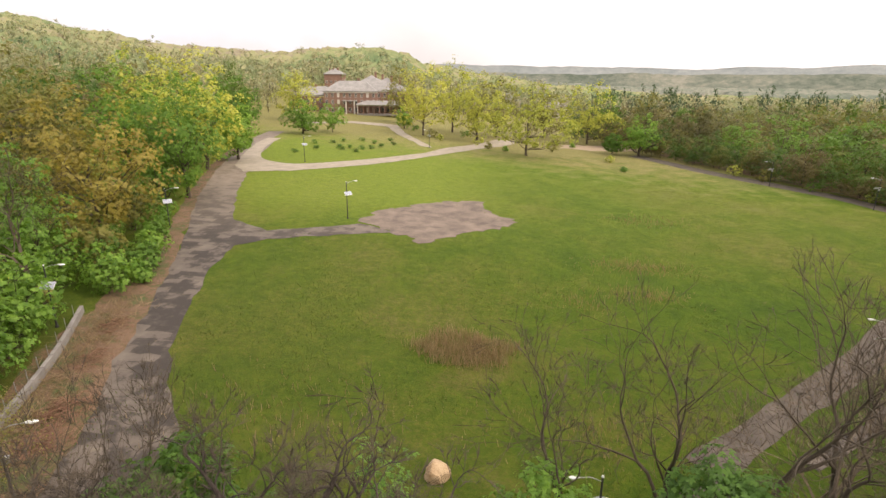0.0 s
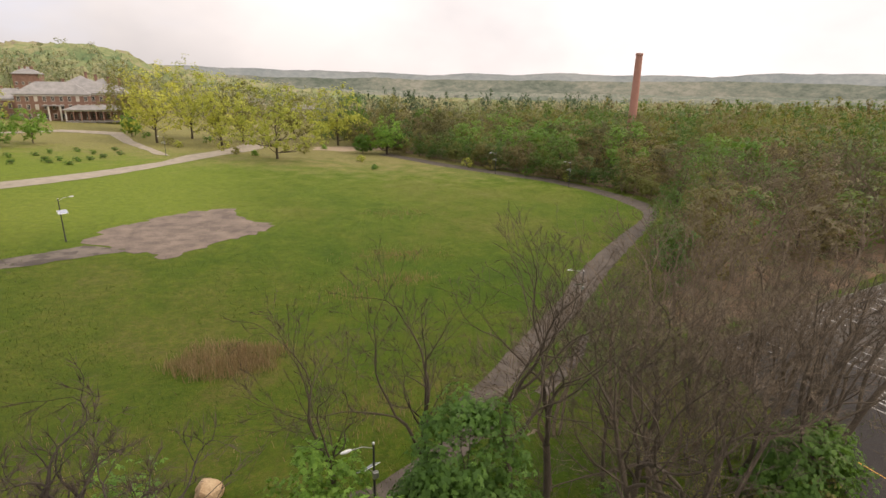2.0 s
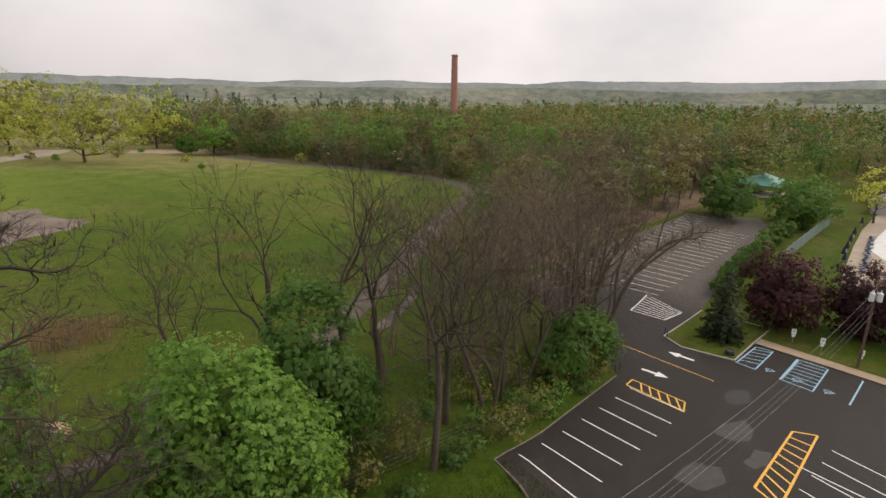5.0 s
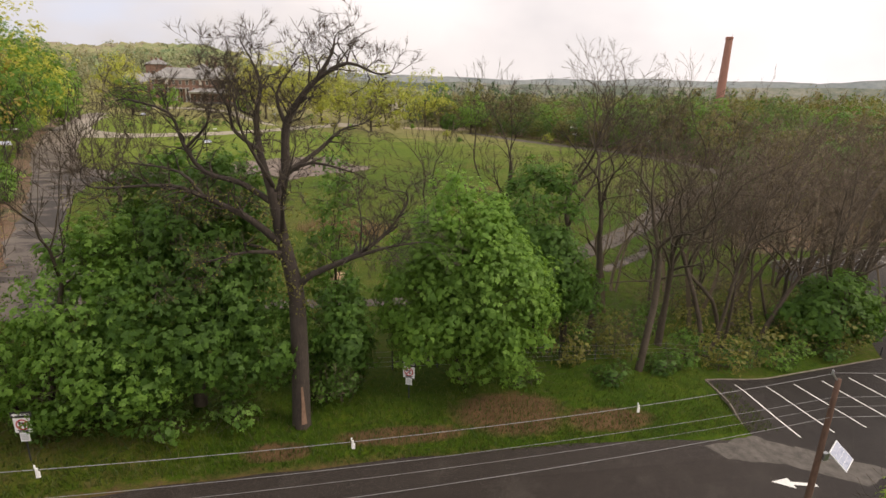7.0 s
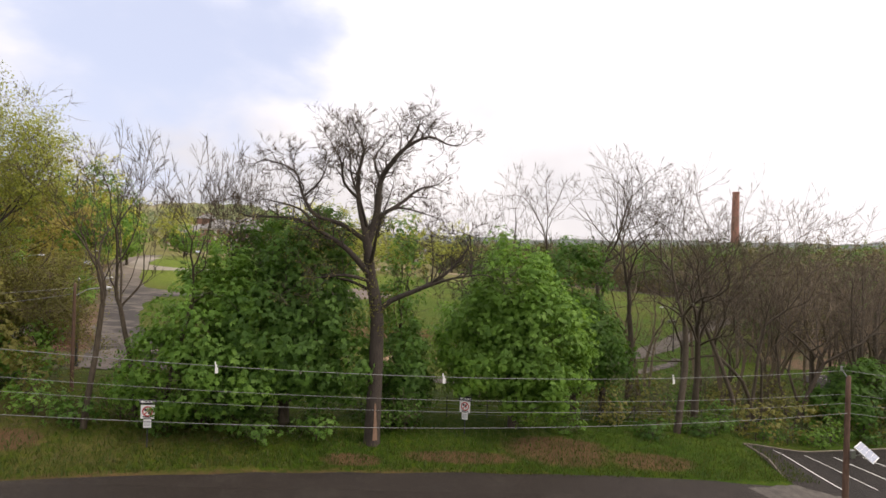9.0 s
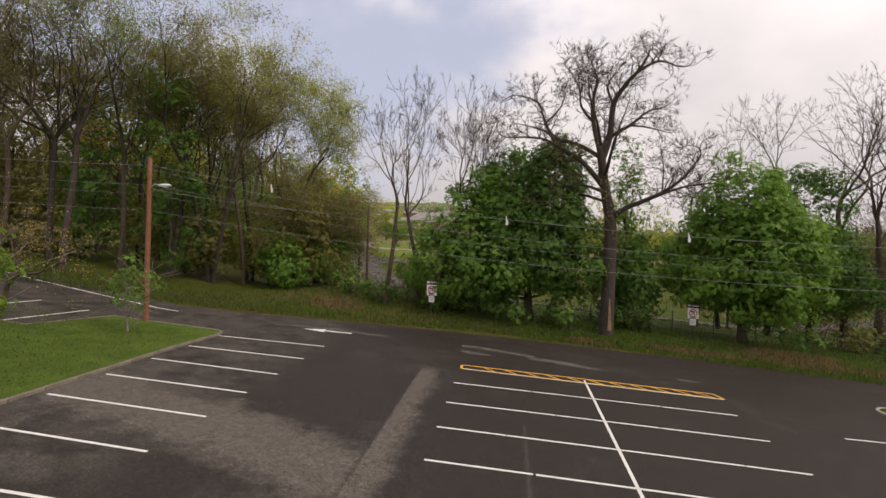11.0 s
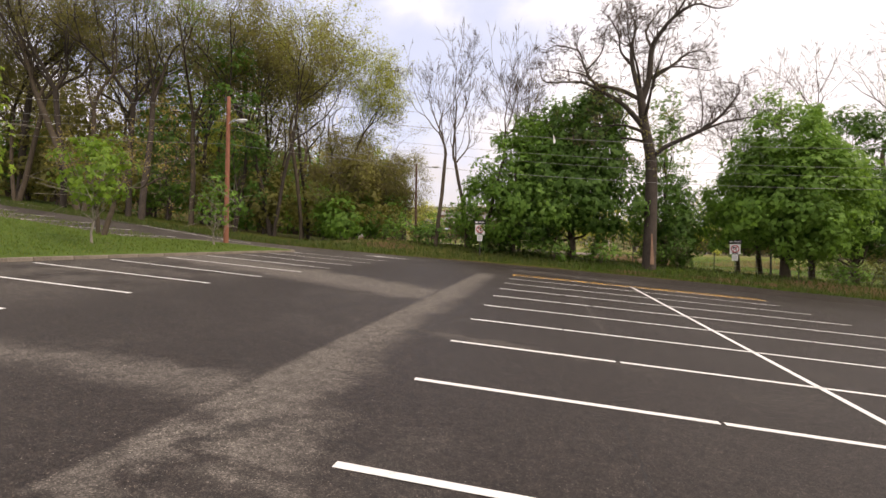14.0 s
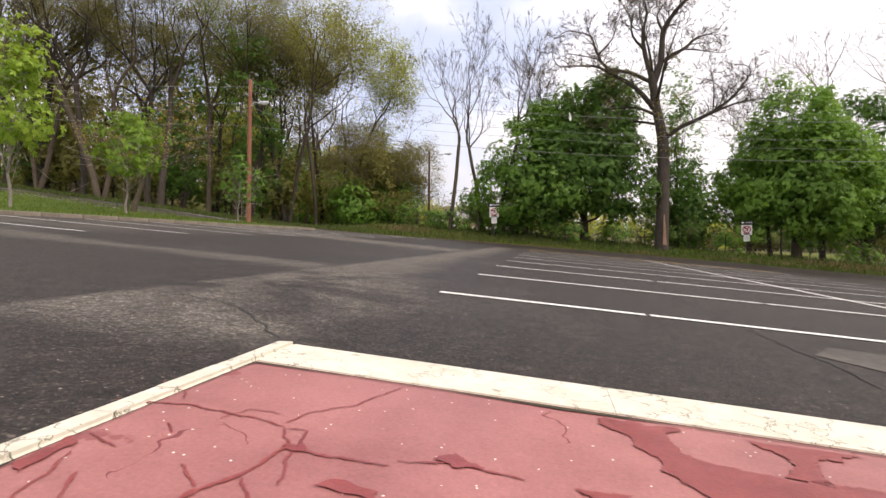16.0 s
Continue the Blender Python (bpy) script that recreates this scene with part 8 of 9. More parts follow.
pole_a = timber_pole(-31.0, -1.3, 9.1, M_POLERED, "red-brown timber utility pole with a street lantern on the lawn", (0.006, 0), 0.16)
lamp_arm(pole_a, (0.1, -0.05, 7.4), (0.75, -0.1, 7.55), 0.75)
part("number_board", box_bm(0.04, 0.3, 0.3, (0.0, -0.18, 8.75), 0.005), M_DARKSTEEL, pole_a)
pole_b = timber_pole(19.1, -0.6, 9.4, M_POLE, "brown timber utility pole with a solar panel on the grass island", (0.004, 0.0), 0.17)
solar_panel(pole_b, (0.78, -0.42, 5.55), 1.35, 1.0, 38, 28)
part("meter_box", box_bm(0.28, 0.2, 0.4, (0.26, -0.1, 5.2), 0.02), M_STEEL, pole_b)
part("top_pin", join_bm(rod_bm((0, 0, 9.3), (-0.42, 0, 9.75), 0.03), rod_bm((-0.42, 0, 9.7), (-0.42, 0, 9.9), 0.05)), M_STEEL, pole_b)
pole_c = timber_pole(-23.6, 17.6, 7.2, M_POLE, "weathered timber pole with a lantern behind the bare saplings", (0, 0), 0.13)
lamp_arm(pole_c, (0.1, 0, 6.4), (1.5, 0.2, 6.9), 0.7)
pole_t = timber_pole(79.5, 1.0, 11.8, M_POLE, "utility pole with three grey transformer cans", (0, 0), 0.18)
for k, (dx, dy) in enumerate(((-0.45, 0.2), (0.1, -0.5), (0.45, 0.15))):
    bm = join_bm(rod_bm((dx, dy, 9.2), (dx, dy, 10.25), 0.29, 0.29, 14), rod_bm((dx, dy, 10.25), (dx, dy, 10.36), 0.29, 0.1, 14), rod_bm((dx, dy, 10.36), (dx, dy, 10.6), 0.05))
    part("transformer_can", bm, M_LAMPGREY, pole_t, "pale grey transformer can", smooth=False)
part("crossarm", box_bm(2.2, 0.1, 0.12, (0, 0, 11.2), 0.01), M_POLE, pole_t)

za, zb, zt, zc = (z0(*q) for q in ((-31, -1.3), (19.1, -0.6), (79.5, 1.0), (-23.6, 17.6)))
GWI = "overhead wires along the road"
for k, (ha, hb, sag, r) in enumerate(((8.7, 9.65, 1.3, 0.011), (7.6, 8.45, 1.1, 0.008), (7.1, 8.0, 1.1, 0.007), (6.2, 7.5, 1.1, 0.010))):
    w = tagged(cable("overhead_wire", (-31, -1.15 - 0.05 * k, za + ha), (19.1, -0.5 - 0.06 * k, zb + hb), sag, r), "pale weathered overhead wire between two timber poles", "wire", GWI)
    w2 = tagged(cable("overhead_wire", (19.1, -0.5 - 0.06 * k, zb + hb), (79.5, 1.0 - 0.1 * k, zt + hb + 1.2 - 0.3 * k), sag, r), "weathered overhead wire running to the transformer pole", "wire", GWI)
    w3 = tagged(cable("overhead_wire", (-31, -1.15 - 0.05 * k, za + ha), (-85, -9 - 0.1 * k, z0(-75, -9) + ha), sag, r), "weathered overhead wire running on uphill", "wire", GWI)
    if k < 2:
        tagged(cable("overhead_wire", (-31, -1.3, za + ha - 0.2), (-23.6, 17.6, zc + 6.9 - 0.4 * k), 0.3, 0.012), "thin wire crossing to the pole behind the saplings", "wire", GWI)
# white tags clipped on the top wire
for t in (0.14, 0.393, 0.573, 0.796):
    p = Vector((-31, -1.15, za + 8.7)).lerp(Vector((19.1, -0.5, zb + 9.65)), t)
    p.z -= 4 * 1.3 * t * (1 - t)
    tag = thing("wire_tag", "small white marker clipped on the overhead wire", "wire marker", "markers on the wire", at=pose(p.x, p.y, p.z))
    part("clip", box_bm(0.07, 0.05, 0.12, (0, 0, -0.06), 0.012), M_SIGNWHITE, tag)
    part("flag", box_bm(0.12, 0.03, 0.22, (0.02, 0, -0.28), 0.01), M_SIGNWHITE, tag)
    part("pin", box_bm(0.05, 0.03, 0.12, (-0.03, 0, 0.05), 0.01), M_SIGNWHITE, tag)


def field_lamp(x, y, h, label, face=0.0):
    p = thing("street_lamp", label, "street lamp", "solar street lamps round the field", at=pose(x, y, land(x, y), 0, 0, face))
    part("post", join_bm(rod_bm((0, 0, -0.3), (0, 0, h), 0.11, 0.07), rod_bm((0, 0, -0.05), (0, 0, 0.25), 0.2, 0.18)), M_DARKSTEEL, p)
    if x > -27 or y > 30:
        solar_panel(p, (0.25, -0.35, h * 0.70), 1.5, 1.0, 35, 10, 2, 4)
    lamp_arm(p, (0, 0, h - 0.35), (1.7, 0, h + 0.15), 0.8)
    part("battery_box", box_bm(0.4, 0.3, 0.5, (0, 0.2, h * 0.62), 0.02), M_STEEL, p)
    part("cap", rod_bm((0, 0, h), (0, 0, h + 0.12), 0.1, 0.06), M_LAMPGREY, p)


for x, y, h, lab, fa in ((-22.0, 108.0, 7.7, "solar street lamp on a dark post in the lawn", 20), (-48.5, 170.6, 8.0, "solar street lamp on the small lawn", 10), (96.2, 165, 7.4, "solar street lamp by the east lane", 170),
                         (107.4, 136.8, 8.0, "solar street lamp by the east lane", 170), (-52.5, 94.3, 7.3, "solar street lamp at the wood beside the lane", 20), (-43.5, 52.8, 7.3, "solar street lamp over the bushes by the lane", 0),
                         (-11.2, 219, 7.0, "solar street lamp at the fork of the drive", 200), (10.9, 28.4, 7.0, "solar street lamp behind the tree line", 190), (51.0, 57.0, 7.3, "solar street lamp by the east lane", 160), (-27.0, 26.8, 7.2, "solar street lamp at the corner of the lane", 15)):
    field_lamp(x, y, h, lab, fa)


# ---------------------------------------------------------------- signs
def road_sign(x, y, label, face, arrow_sign=True, h=2.55):
    s = thing("road_sign", label, "road sign", "signs on the verge", at=pose(x, y, land(x, y), 0, 0, face))
    part("post", box_bm(0.06, 0.04, h + 0.3, (0, 0.03, -0.3), 0.006), M_DARKSTEEL, s)
    if arrow_sign:
        board = part("arrow_board", box_bm(0.92, 0.012, 0.30, (0, 0, h - 0.30), 0.003), M_SIGNBLACK, s, "black one-way board with white arrow")
        bm = bmesh.new()
        pts = [(-0.40, 0), (-0.26, 0.10), (-0.26, 0.045), (0.38, 0.045), (0.38, -0.045), (-0.26, -0.045), (-0.26, -0.10)]
        bm.faces.new([bm.verts.new((u, -0.0105, h - 0.15 + w)) for u, w in pts])
        part("white_arrow", bm, M_SIGNWHITE, board)
        for k in range(3):
            part("print_bar", box_bm(0.14, 0.004, 0.05, (-0.08 + 0.19 * k, -0.0135, h - 0.175)), M_SIGNBLACK, board)
    plate = part("turn_plate", box_bm(0.74, 0.012, 0.76, (0, 0, h - 1.09), 0.004), M_SIGNWHITE, s, "white plate with a red ring and black arrow")
    bm = bmesh.new()
    n = 28
    ring = [[bm.verts.new((r * math.cos(6.2832 * k / n), -0.0105, h - 0.68 + r * math.sin(6.2832 * k / n))) for k in range(n)] for r in (0.22, 0.29)]
    for k in range(n):
        bm.faces.new((ring[0][k], ring[0][(k + 1) % n], ring[1][(k + 1) % n], ring[1][k]))
    part("red_ring", bm, M_SIGNRED, plate)
    bm = join_bm(box_bm(0.07, 0.004, 0.26, (0.07, -0.0105, h - 0.82)), box_bm(0.20, 0.004, 0.07, (0.0, -0.0105, h - 0.62)), box_bm(0.09, 0.004, 0.16, (-0.12, -0.0105, h - 0.665)))
    part("turn_arrow", bm, M_SIGNBLACK, plate)
    bm = box_bm(0.06, 0.004, 0.5, (0, 0, -0.25))
    bm.transform(Matrix.Translation((0, -0.0135, h - 0.68)) @ pose(0, 0, 0, 0, 45, 0))
    part("red_bar", bm, M_SIGNRED, plate)
    for k in range(2):
        part("print_bar", box_bm(0.5 - 0.1 * k, 0.004, 0.045, (0, -0.0105, h - 1.0 - 0.065 * k)), M_SIGNBLACK, plate)
    low = part("lower_plate", box_bm(0.42, 0.012, 0.46, (0, 0, h - 1.58), 0.004), M_SIGNWHITE, s)
    for k in range(4):
        part("print_bar", box_bm(0.32, 0.004, 0.035, (0, -0.0105, h - 1.24 - 0.08 * k)), M_STEEL, low)


road_sign(-16.6, 9.5, "no-turn sign under a black one-way board on the verge", -8)
road_sign(2.4, 12.6, "no-turn sign under a dark board between the trees", -30)


def bay_sign(x, y):
    s = thing("bay_sign", "white reserved-bay sign on a thin post under the maples", "sign", "signs at the reserved bays", at=pose(x, y, land(x, y) + 0.14, 0, 0, -70))
    part("post", rod_bm((0, 0.03, -0.2), (0, 0.03, 2.2), 0.025), M_STEEL, s)
    pl = part("plate", box_bm(0.55, 0.012, 0.8, (0, 0, 1.35), 0.004), M_SIGNWHITE, s)
    part("print_bar", box_bm(0.3, 0.004, 0.3, (0, -0.0105, 1.65)), M_BLUE, pl)
    part("lower_plate", box_bm(0.4, 0.012, 0.35, (0, 0, 0.95), 0.004), M_SIGNWHITE, s)


for q in ((80.6, 8.8), (80.4, 5.3), (80.3, 1.0), (80.2, -2.6)):
    bay_sign(*q)


# ---------------------------------------------------------------- brushwood beside the lane
rp_ = random.Random(12)
for k, (x, y, sx, sy, n) in enumerate(((-32.6, 38.0, 2.2, 3.4, 260), (-31.4, 33.6, 2.2, 2.4, 190), (-35.6, 46.5, 1.7, 2.8, 110), (-38.0, 54.0, 1.8, 2.4, 90))):
    pile = thing("brush_pile", "heap of dry red-brown brushwood beside the old lane", "brushwood", "brushwood beside the lane", at=pose(x, y, land(x, y)))
    segs = []
    for _ in range(n):
        cx, cy = rp_.gauss(0, sx * 0.45), rp_.gauss(0, sy * 0.45)
        top = max(0.08, 0.75 * (1 - (cx / sx) ** 2 - (cy / sy) ** 2))
        cz = rp_.uniform(0.05, top)
        a, ln, t = rp_.uniform(0, 6.28), rp_.uniform(0.6, 1.7), rp_.uniform(-0.22, 0.3)
        d = Vector((math.cos(a), math.sin(a), t)) * ln * 0.5
        z = max(cz, abs(d.z) + 0.03)
        m = Vector((cx, cy, z + rp_.uniform(-0.02, 0.08)))
        segs += [(cx - d.x, cy - d.y, z - d.z, *m, 0.028, 0.022), (*m, cx + d.x, cy + d.y, z + d.z, 0.022, 0.012)]
    v, f = tubes(segs)
    array_mesh("brushwood", v, f, M_BRUSH, pile)["kind"] = "stuff"

# ---------------------------------------------------------------- fence and walls by the field
fence = thing("wire_fence", "sagging wire fence on thin posts along the field", "fence")
fx = [-14 + 3.2 * k for k in range(16)]
for k, x in enumerate(fx):
    y = 16.2 + 0.02 * x + 0.1 * math.sin(k * 2.1)
    part("fence_post", join_bm(rod_bm((x, y, land(x, y) - 0.3), (x + 0.03 * math.sin(k), y, land(x, y) + 1.45), 0.04, 0.035, 7), rod_bm((x + 0.03 * math.sin(k), y, land(x, y) + 1.45), (x + 0.03 * math.sin(k), y, land(x, y) + 1.5), 0.045, 0.03, 7)), M_DARKSTEEL, fence)
for h in (0.25, 0.6, 0.95, 1.35):
    for a, b in zip(fx, fx[1:]):
        ya, yb = 16.2 + 0.02 * a, 16.2 + 0.02 * b
        cable("fence_wire", (a, ya, land(a, ya) + h), (b, yb, land(b, yb) + h), 0.03, 0.008, M_WIRE, fence, n=4)
wallp = [(-32.5, 25.5), (-34.2, 31), (-35.6, 35.4), (-37.1, 41.0), (-39.6, 48.1), (-43.5, 57.0)]
wall = thing("low_wall", "low pale concrete wall beside the lane", "wall")
pts = smooth_line(wallp, 3)
for a, b in zip(pts, pts[1:]):
    ln, ang = math.hypot(b[0] - a[0], b[1] - a[1]), math.degrees(math.atan2(b[1] - a[1], b[0] - a[0]))
    cx, cy = (a[0] + b[0]) / 2, (a[1] + b[1]) / 2
    part("wall_block", box_bm(ln - 0.02, 0.42, 1.15, (cx, cy, land(cx, cy) - 0.25), 0.03, ang), M_WALLSTONE, wall)
    part("fence_post", rod_bm((a[0] - 0.3, a[1], land(*a) - 0.1), (a[0] - 0.3, a[1], land(*a) + 2.0), 0.035), M_STEEL, wall)

# ---------------------------------------------------------------- boulder, reeds, dead stems, grass
bm = bmesh.new()
bmesh.ops.create_icosphere(bm, subdivisions=4, radius=1)
for v in bm.verts:
    d = v.co.normalized()
    cut = min(1.0, *(c / max(1e-3, d.dot(Vector(w).normalized())) for c, w in ((0.80, (1, 0.2, 0.1)), (0.78, (-0.9, 0.4, 0.3)), (0.66, (0.2, -0.5, 0.9)), (0.82, (0.1, -1, 0.15)), (0.84, (-0.5, 0.7, 0.5)), (0.74, (0.7, 0.3, 0.75)), (0.86, (-0.6, -0.7, 0.2)))))
    v.co = d * cut * (1 + 0.12 * noise.noise(d * 1.7) + 0.05 * noise.noise(d * 5)) + 0.02 * noise.noise_vector(d * 11)
bm.transform(Matrix.Translation((0, 35.0, land(0, 35) + 0.5)) @ pose(0, 0, 0, 6, -5, 35) @ Matrix.Diagonal((1.15, 1.0, 0.98, 1)))
o = part("boulder", bm, M_ROCK)
tagged(o, "big buff sandstone boulder lying in the grass", "boulder")


def blades(name, label, spots, hmin, hmax, w, mat, seed, lean=0.35, kind="stuff"):
    """Upright grass or reed blades, two quads each."""
    g = np.random.default_rng(seed)
    p = np.array([(x, y, on_sheet(x, y)) for x, y in spots])
    n = len(p)
    h = g.uniform(hmin, hmax, (n, 1))
    a = g.uniform(0, 6.283, n)
    side = np.stack([np.cos(a), np.sin(a), 0 * a], 1) * w
    tip = p + np.stack([g.normal(0, lean, n), g.normal(0, lean, n), np.ones(n)], 1) * h
    mid = p * 0.5 + tip * 0.5 + np.stack([g.normal(0, 0.06, n), g.normal(0, 0.06, n), np.full(n, 0.08)], 1) * h
    v = np.stack([p - side, p + side, mid + side * 0.8, mid - side * 0.8, tip + side * 0.12, tip - side * 0.12], 1).reshape(-1, 3)
    b = np.arange(n)[:, None] * 6
    q = np.concatenate([b + np.array([[0, 1, 2, 3]]), b + np.array([[3, 2, 4, 5]])])
    o = array_mesh(name, v, q, mat, tint=np.repeat(g.random(n), 6))
    return tagged(o, label, "grass", kind=kind)


rg = random.Random(9)
reeds = []
while len(reeds) < 2600:
    a, d = rg.uniform(0, 6.28), math.sqrt(rg.random()) * (0.8 + 0.25 * math.sin(3 * rg.random()))
    d *= 0.75 + 0.45 * noise.noise(Vector((math.cos(a) * 1.5, math.sin(a) * 1.5, 2))) + 0.3 * rg.random()
    reeds.append((2.4 + 6.6 * d * math.cos(a), 55.6 + 4.4 * d * math.sin(a)))
blades("reed_bed", "patch of dry brown reeds standing in the meadow", reeds, 0.6, 1.4, 0.026, M_REED, 1, 0.2)
for cx, cy, sx, sy, n, lab in ((32, 88, 4.5, 2.0, 500, "thin patch of dry stems in the meadow"), (30, 76, 3.6, 1.6, 350, "thin patch of dry stems in the meadow"), (20, 72, 2.5, 2, 160, "thin patch of dry stems in the meadow"), (44, 120, 5, 2.5, 300, "thin patch of dry stems in the meadow"), (14, 42, 5, 3, 300, "thin patch of dry stems near the boulder"), (-14, 40, 6, 4, 400, "thin patch of dry stems near the lane")):
    blades("dry_stems", lab, [(cx + rg.gauss(0, sx), cy + rg.gauss(0, sy)) for _ in range(n)], 0.4, 0.9, 0.03, M_REED, int(cx + 100), 0.2)
verge = []
while len(verge) < 20000:
    x = rg.uniform(-58, 27)
    edge = 7.6 if x > -12 else (7.6 + (x + 12) * 0.16)
    y = edge + 0.25 + abs(rg.gauss(0, 3.4))
    if y < 18:
        verge.append((x, y))
blades("verge_grass", "uneven green grass blades along the verge", verge, 0.10, 0.34, 0.022, M_BLADE, 3)
lawn_b = []
while len(lawn_b) < 9000:
    lawn_b.append((rg.uniform(-46, -27.2), rg.uniform(-24, -2.6)))
o = blades("lawn_grass", "short lawn grass behind the kerb", lawn_b, 0.05, 0.12, 0.02, M_LAWNBLADE, 4)
o.location.z = 0.12
tufts = []
while len(tufts) < 14000:
    x, y = rg.uniform(-30, 70), 24 + abs(rg.gauss(0, 45))
    if noise.noise(Vector((x * 0.09, y * 0.09, 3))) + rg.random() * 0.5 > 0.25 and not (-13 < x - 0 < 0 and 93 < y < 130):
        tufts.append((x, y))
blades("meadow_tufts", "taller green and straw tufts in the meadow", tufts, 0.12, 0.3, 0.035, M_BLADE, 5)
stems_l = []
while len(stems_l) < 1500:
    t = rg.random()
    x, y = -34 - 8 * t + rg.gauss(1.2, 1.2), 30 + 30 * t + rg.gauss(0, 2)
    stems_l.append((x, y))
blades("dead_stems", "flattened dead brown stems on the litter", stems_l, 0.3, 0.9, 0.03, M_REED, 6, 1.5)
rows = [(-57, 188), (-56, 211), (-45, 204), (-37, 196), (-34, 221), (-29, 233), (-40, 227), (-30, 211), (-43, 200), (-41, 205), (-33, 207), (-36, 203), (-52, 197), (-50, 216), (-47, 222), (-26, 221)]
for i, (x, y) in enumerate(rows):
    leafy_tree("lawn_bush", "small dark green bush on the lawn", x, y, [(0, 0, 0.7, 1.4, 1.2, 0.9)], 490 + i % 5, 12, 0.6, 16, 0.4, M_LEAF_DEEP, 0.05, category="shrub", group="bushes on the small lawn")


# ---------------------------------------------------------------- brick stack
def brick_stack(x, y, h):
    s = thing("chimney_stack", "tall round red-brick factory chimney above the wood", "chimney", at=pose(x, y, land(x, y) - 1))
    n, courses = 32, 34
    bm = bmesh.new()
    rings = []
    for k in range(courses + 1):
        t = k / courses
        r = 2.15 - 0.72 * t
        for dz, dr in ((0.0, 0.0),):
            rings.append([bm.verts.new(((r + dr) * math.cos(6.2832 * i / n), (r + dr) * math.sin(6.2832 * i / n), h * t + dz)) for i in range(n)])
    for a, b in zip(rings, rings[1:]):
        for i in range(n):
            bm.faces.new((a[i], a[(i + 1) % n], b[(i + 1) % n], b[i]))
    part("shaft", bm, M_BRICKSTACK, s, smooth=True)
    for z, r, hh in ((h - 0.6, 1.62, 0.8), (h - 2.6, 1.55, 0.35)):
        part("rim_band", join_bm(rod_bm((0, 0, z), (0, 0, z + hh), r, r, 32), rod_bm((0, 0, z + hh), (0, 0, z + hh + 0.15), r - 0.1, r - 0.2, 32)), M_BRICKSTACK, s, "projecting brick rim")
    part("flue", rod_bm((0, 0, h + 0.1), (0, 0, h + 0.38), 1.2, 1.2, 24), M_RUBBER, s)
    part("lightning_rod", rod_bm((1.3, 0, h), (1.3, 0, h + 1.6), 0.03), M_DARKSTEEL, s)


brick_stack(183.8, 195.0, 45.9 - land(183.8, 195.0) + 1)


# ---------------------------------------------------------------- buildings
def window(parent, x, y, z, w, h, face, boarded=False):
    """A recessed window on a wall facing -y (face 0) or +x (face 90)."""
    m = pose(x, y, z, 0, 0, face)
    bm = bmesh.new()
    for sx, sz, cx, cz in ((w + 0.3, 0.16, 0, -0.08), (w + 0.3, 0.2, 0, h + 0.02), (0.14, h, -w / 2 - 0.05, h / 2 - 0.04), (0.14, h, w / 2 + 0.05, h / 2 - 0.04), (0.07, h, 0, h / 2 - 0.04), (w, 0.07, 0, h / 2)):
        bmesh.ops.create_cube(bm, size=1, matrix=Matrix.Translation((cx, -0.06, cz)) @ Matrix.Diagonal((sx, 0.14, sz, 1)))
    bm.transform(m)
    win = part("window", bm, M_TRIM, parent)
    bm = box_bm(w, 0.05, h, (0, -0.01, 0))
    bm.transform(m)
    part("pane", bm, M_DARKPANE if not boarded else M_TRIM, win)


def hip_roof(x0, y0, x1, y1, z, rise, over=0.7, thick=0.3):
    bm = bmesh.new()
    x0, y0, x1, y1 = x0 - over, y0 - over, x1 + over, y1 + over
    run = min(x1 - x0, y1 - y0) / 2
    lo = [bm.verts.new(q) for q in ((x0, y0, z - thick), (x1, y0, z - thick), (x1, y1, z - thick), (x0, y1, z - thick))]
    ea = [bm.verts.new(q) for q in ((x0, y0, z), (x1, y0, z), (x1, y1, z), (x0, y1, z))]
    if x1 - x0 >= y1 - y0:
        ra, rb = bm.verts.new((x0 + run, (y0 + y1) / 2, z + rise)), bm.verts.new((x1 - run + 0.01, (y0 + y1) / 2, z + rise))
        faces = ((ea[0], ea[1], rb, ra), (ea[1], ea[2], rb), (ea[2], ea[3], ra, rb), (ea[3], ea[0], ra))
    else:
        ra, rb = bm.verts.new(((x0 + x1) / 2, y0 + run, z + rise)), bm.verts.new(((x0 + x1) / 2, y1 - run + 0.01, z + rise))
        faces = ((ea[0], ea[1], ra), (ea[1], ea[2], rb, ra), (ea[2], ea[3], rb), (ea[3], ea[0], ra, rb))
    for f in faces:
        bm.faces.new(f)
    for i in range(4):
        bm.faces.new((lo[i], lo[(i + 1) % 4], ea[(i + 1) % 4], ea[i]))
    bm.faces.new(lo[::-1])
    return bm


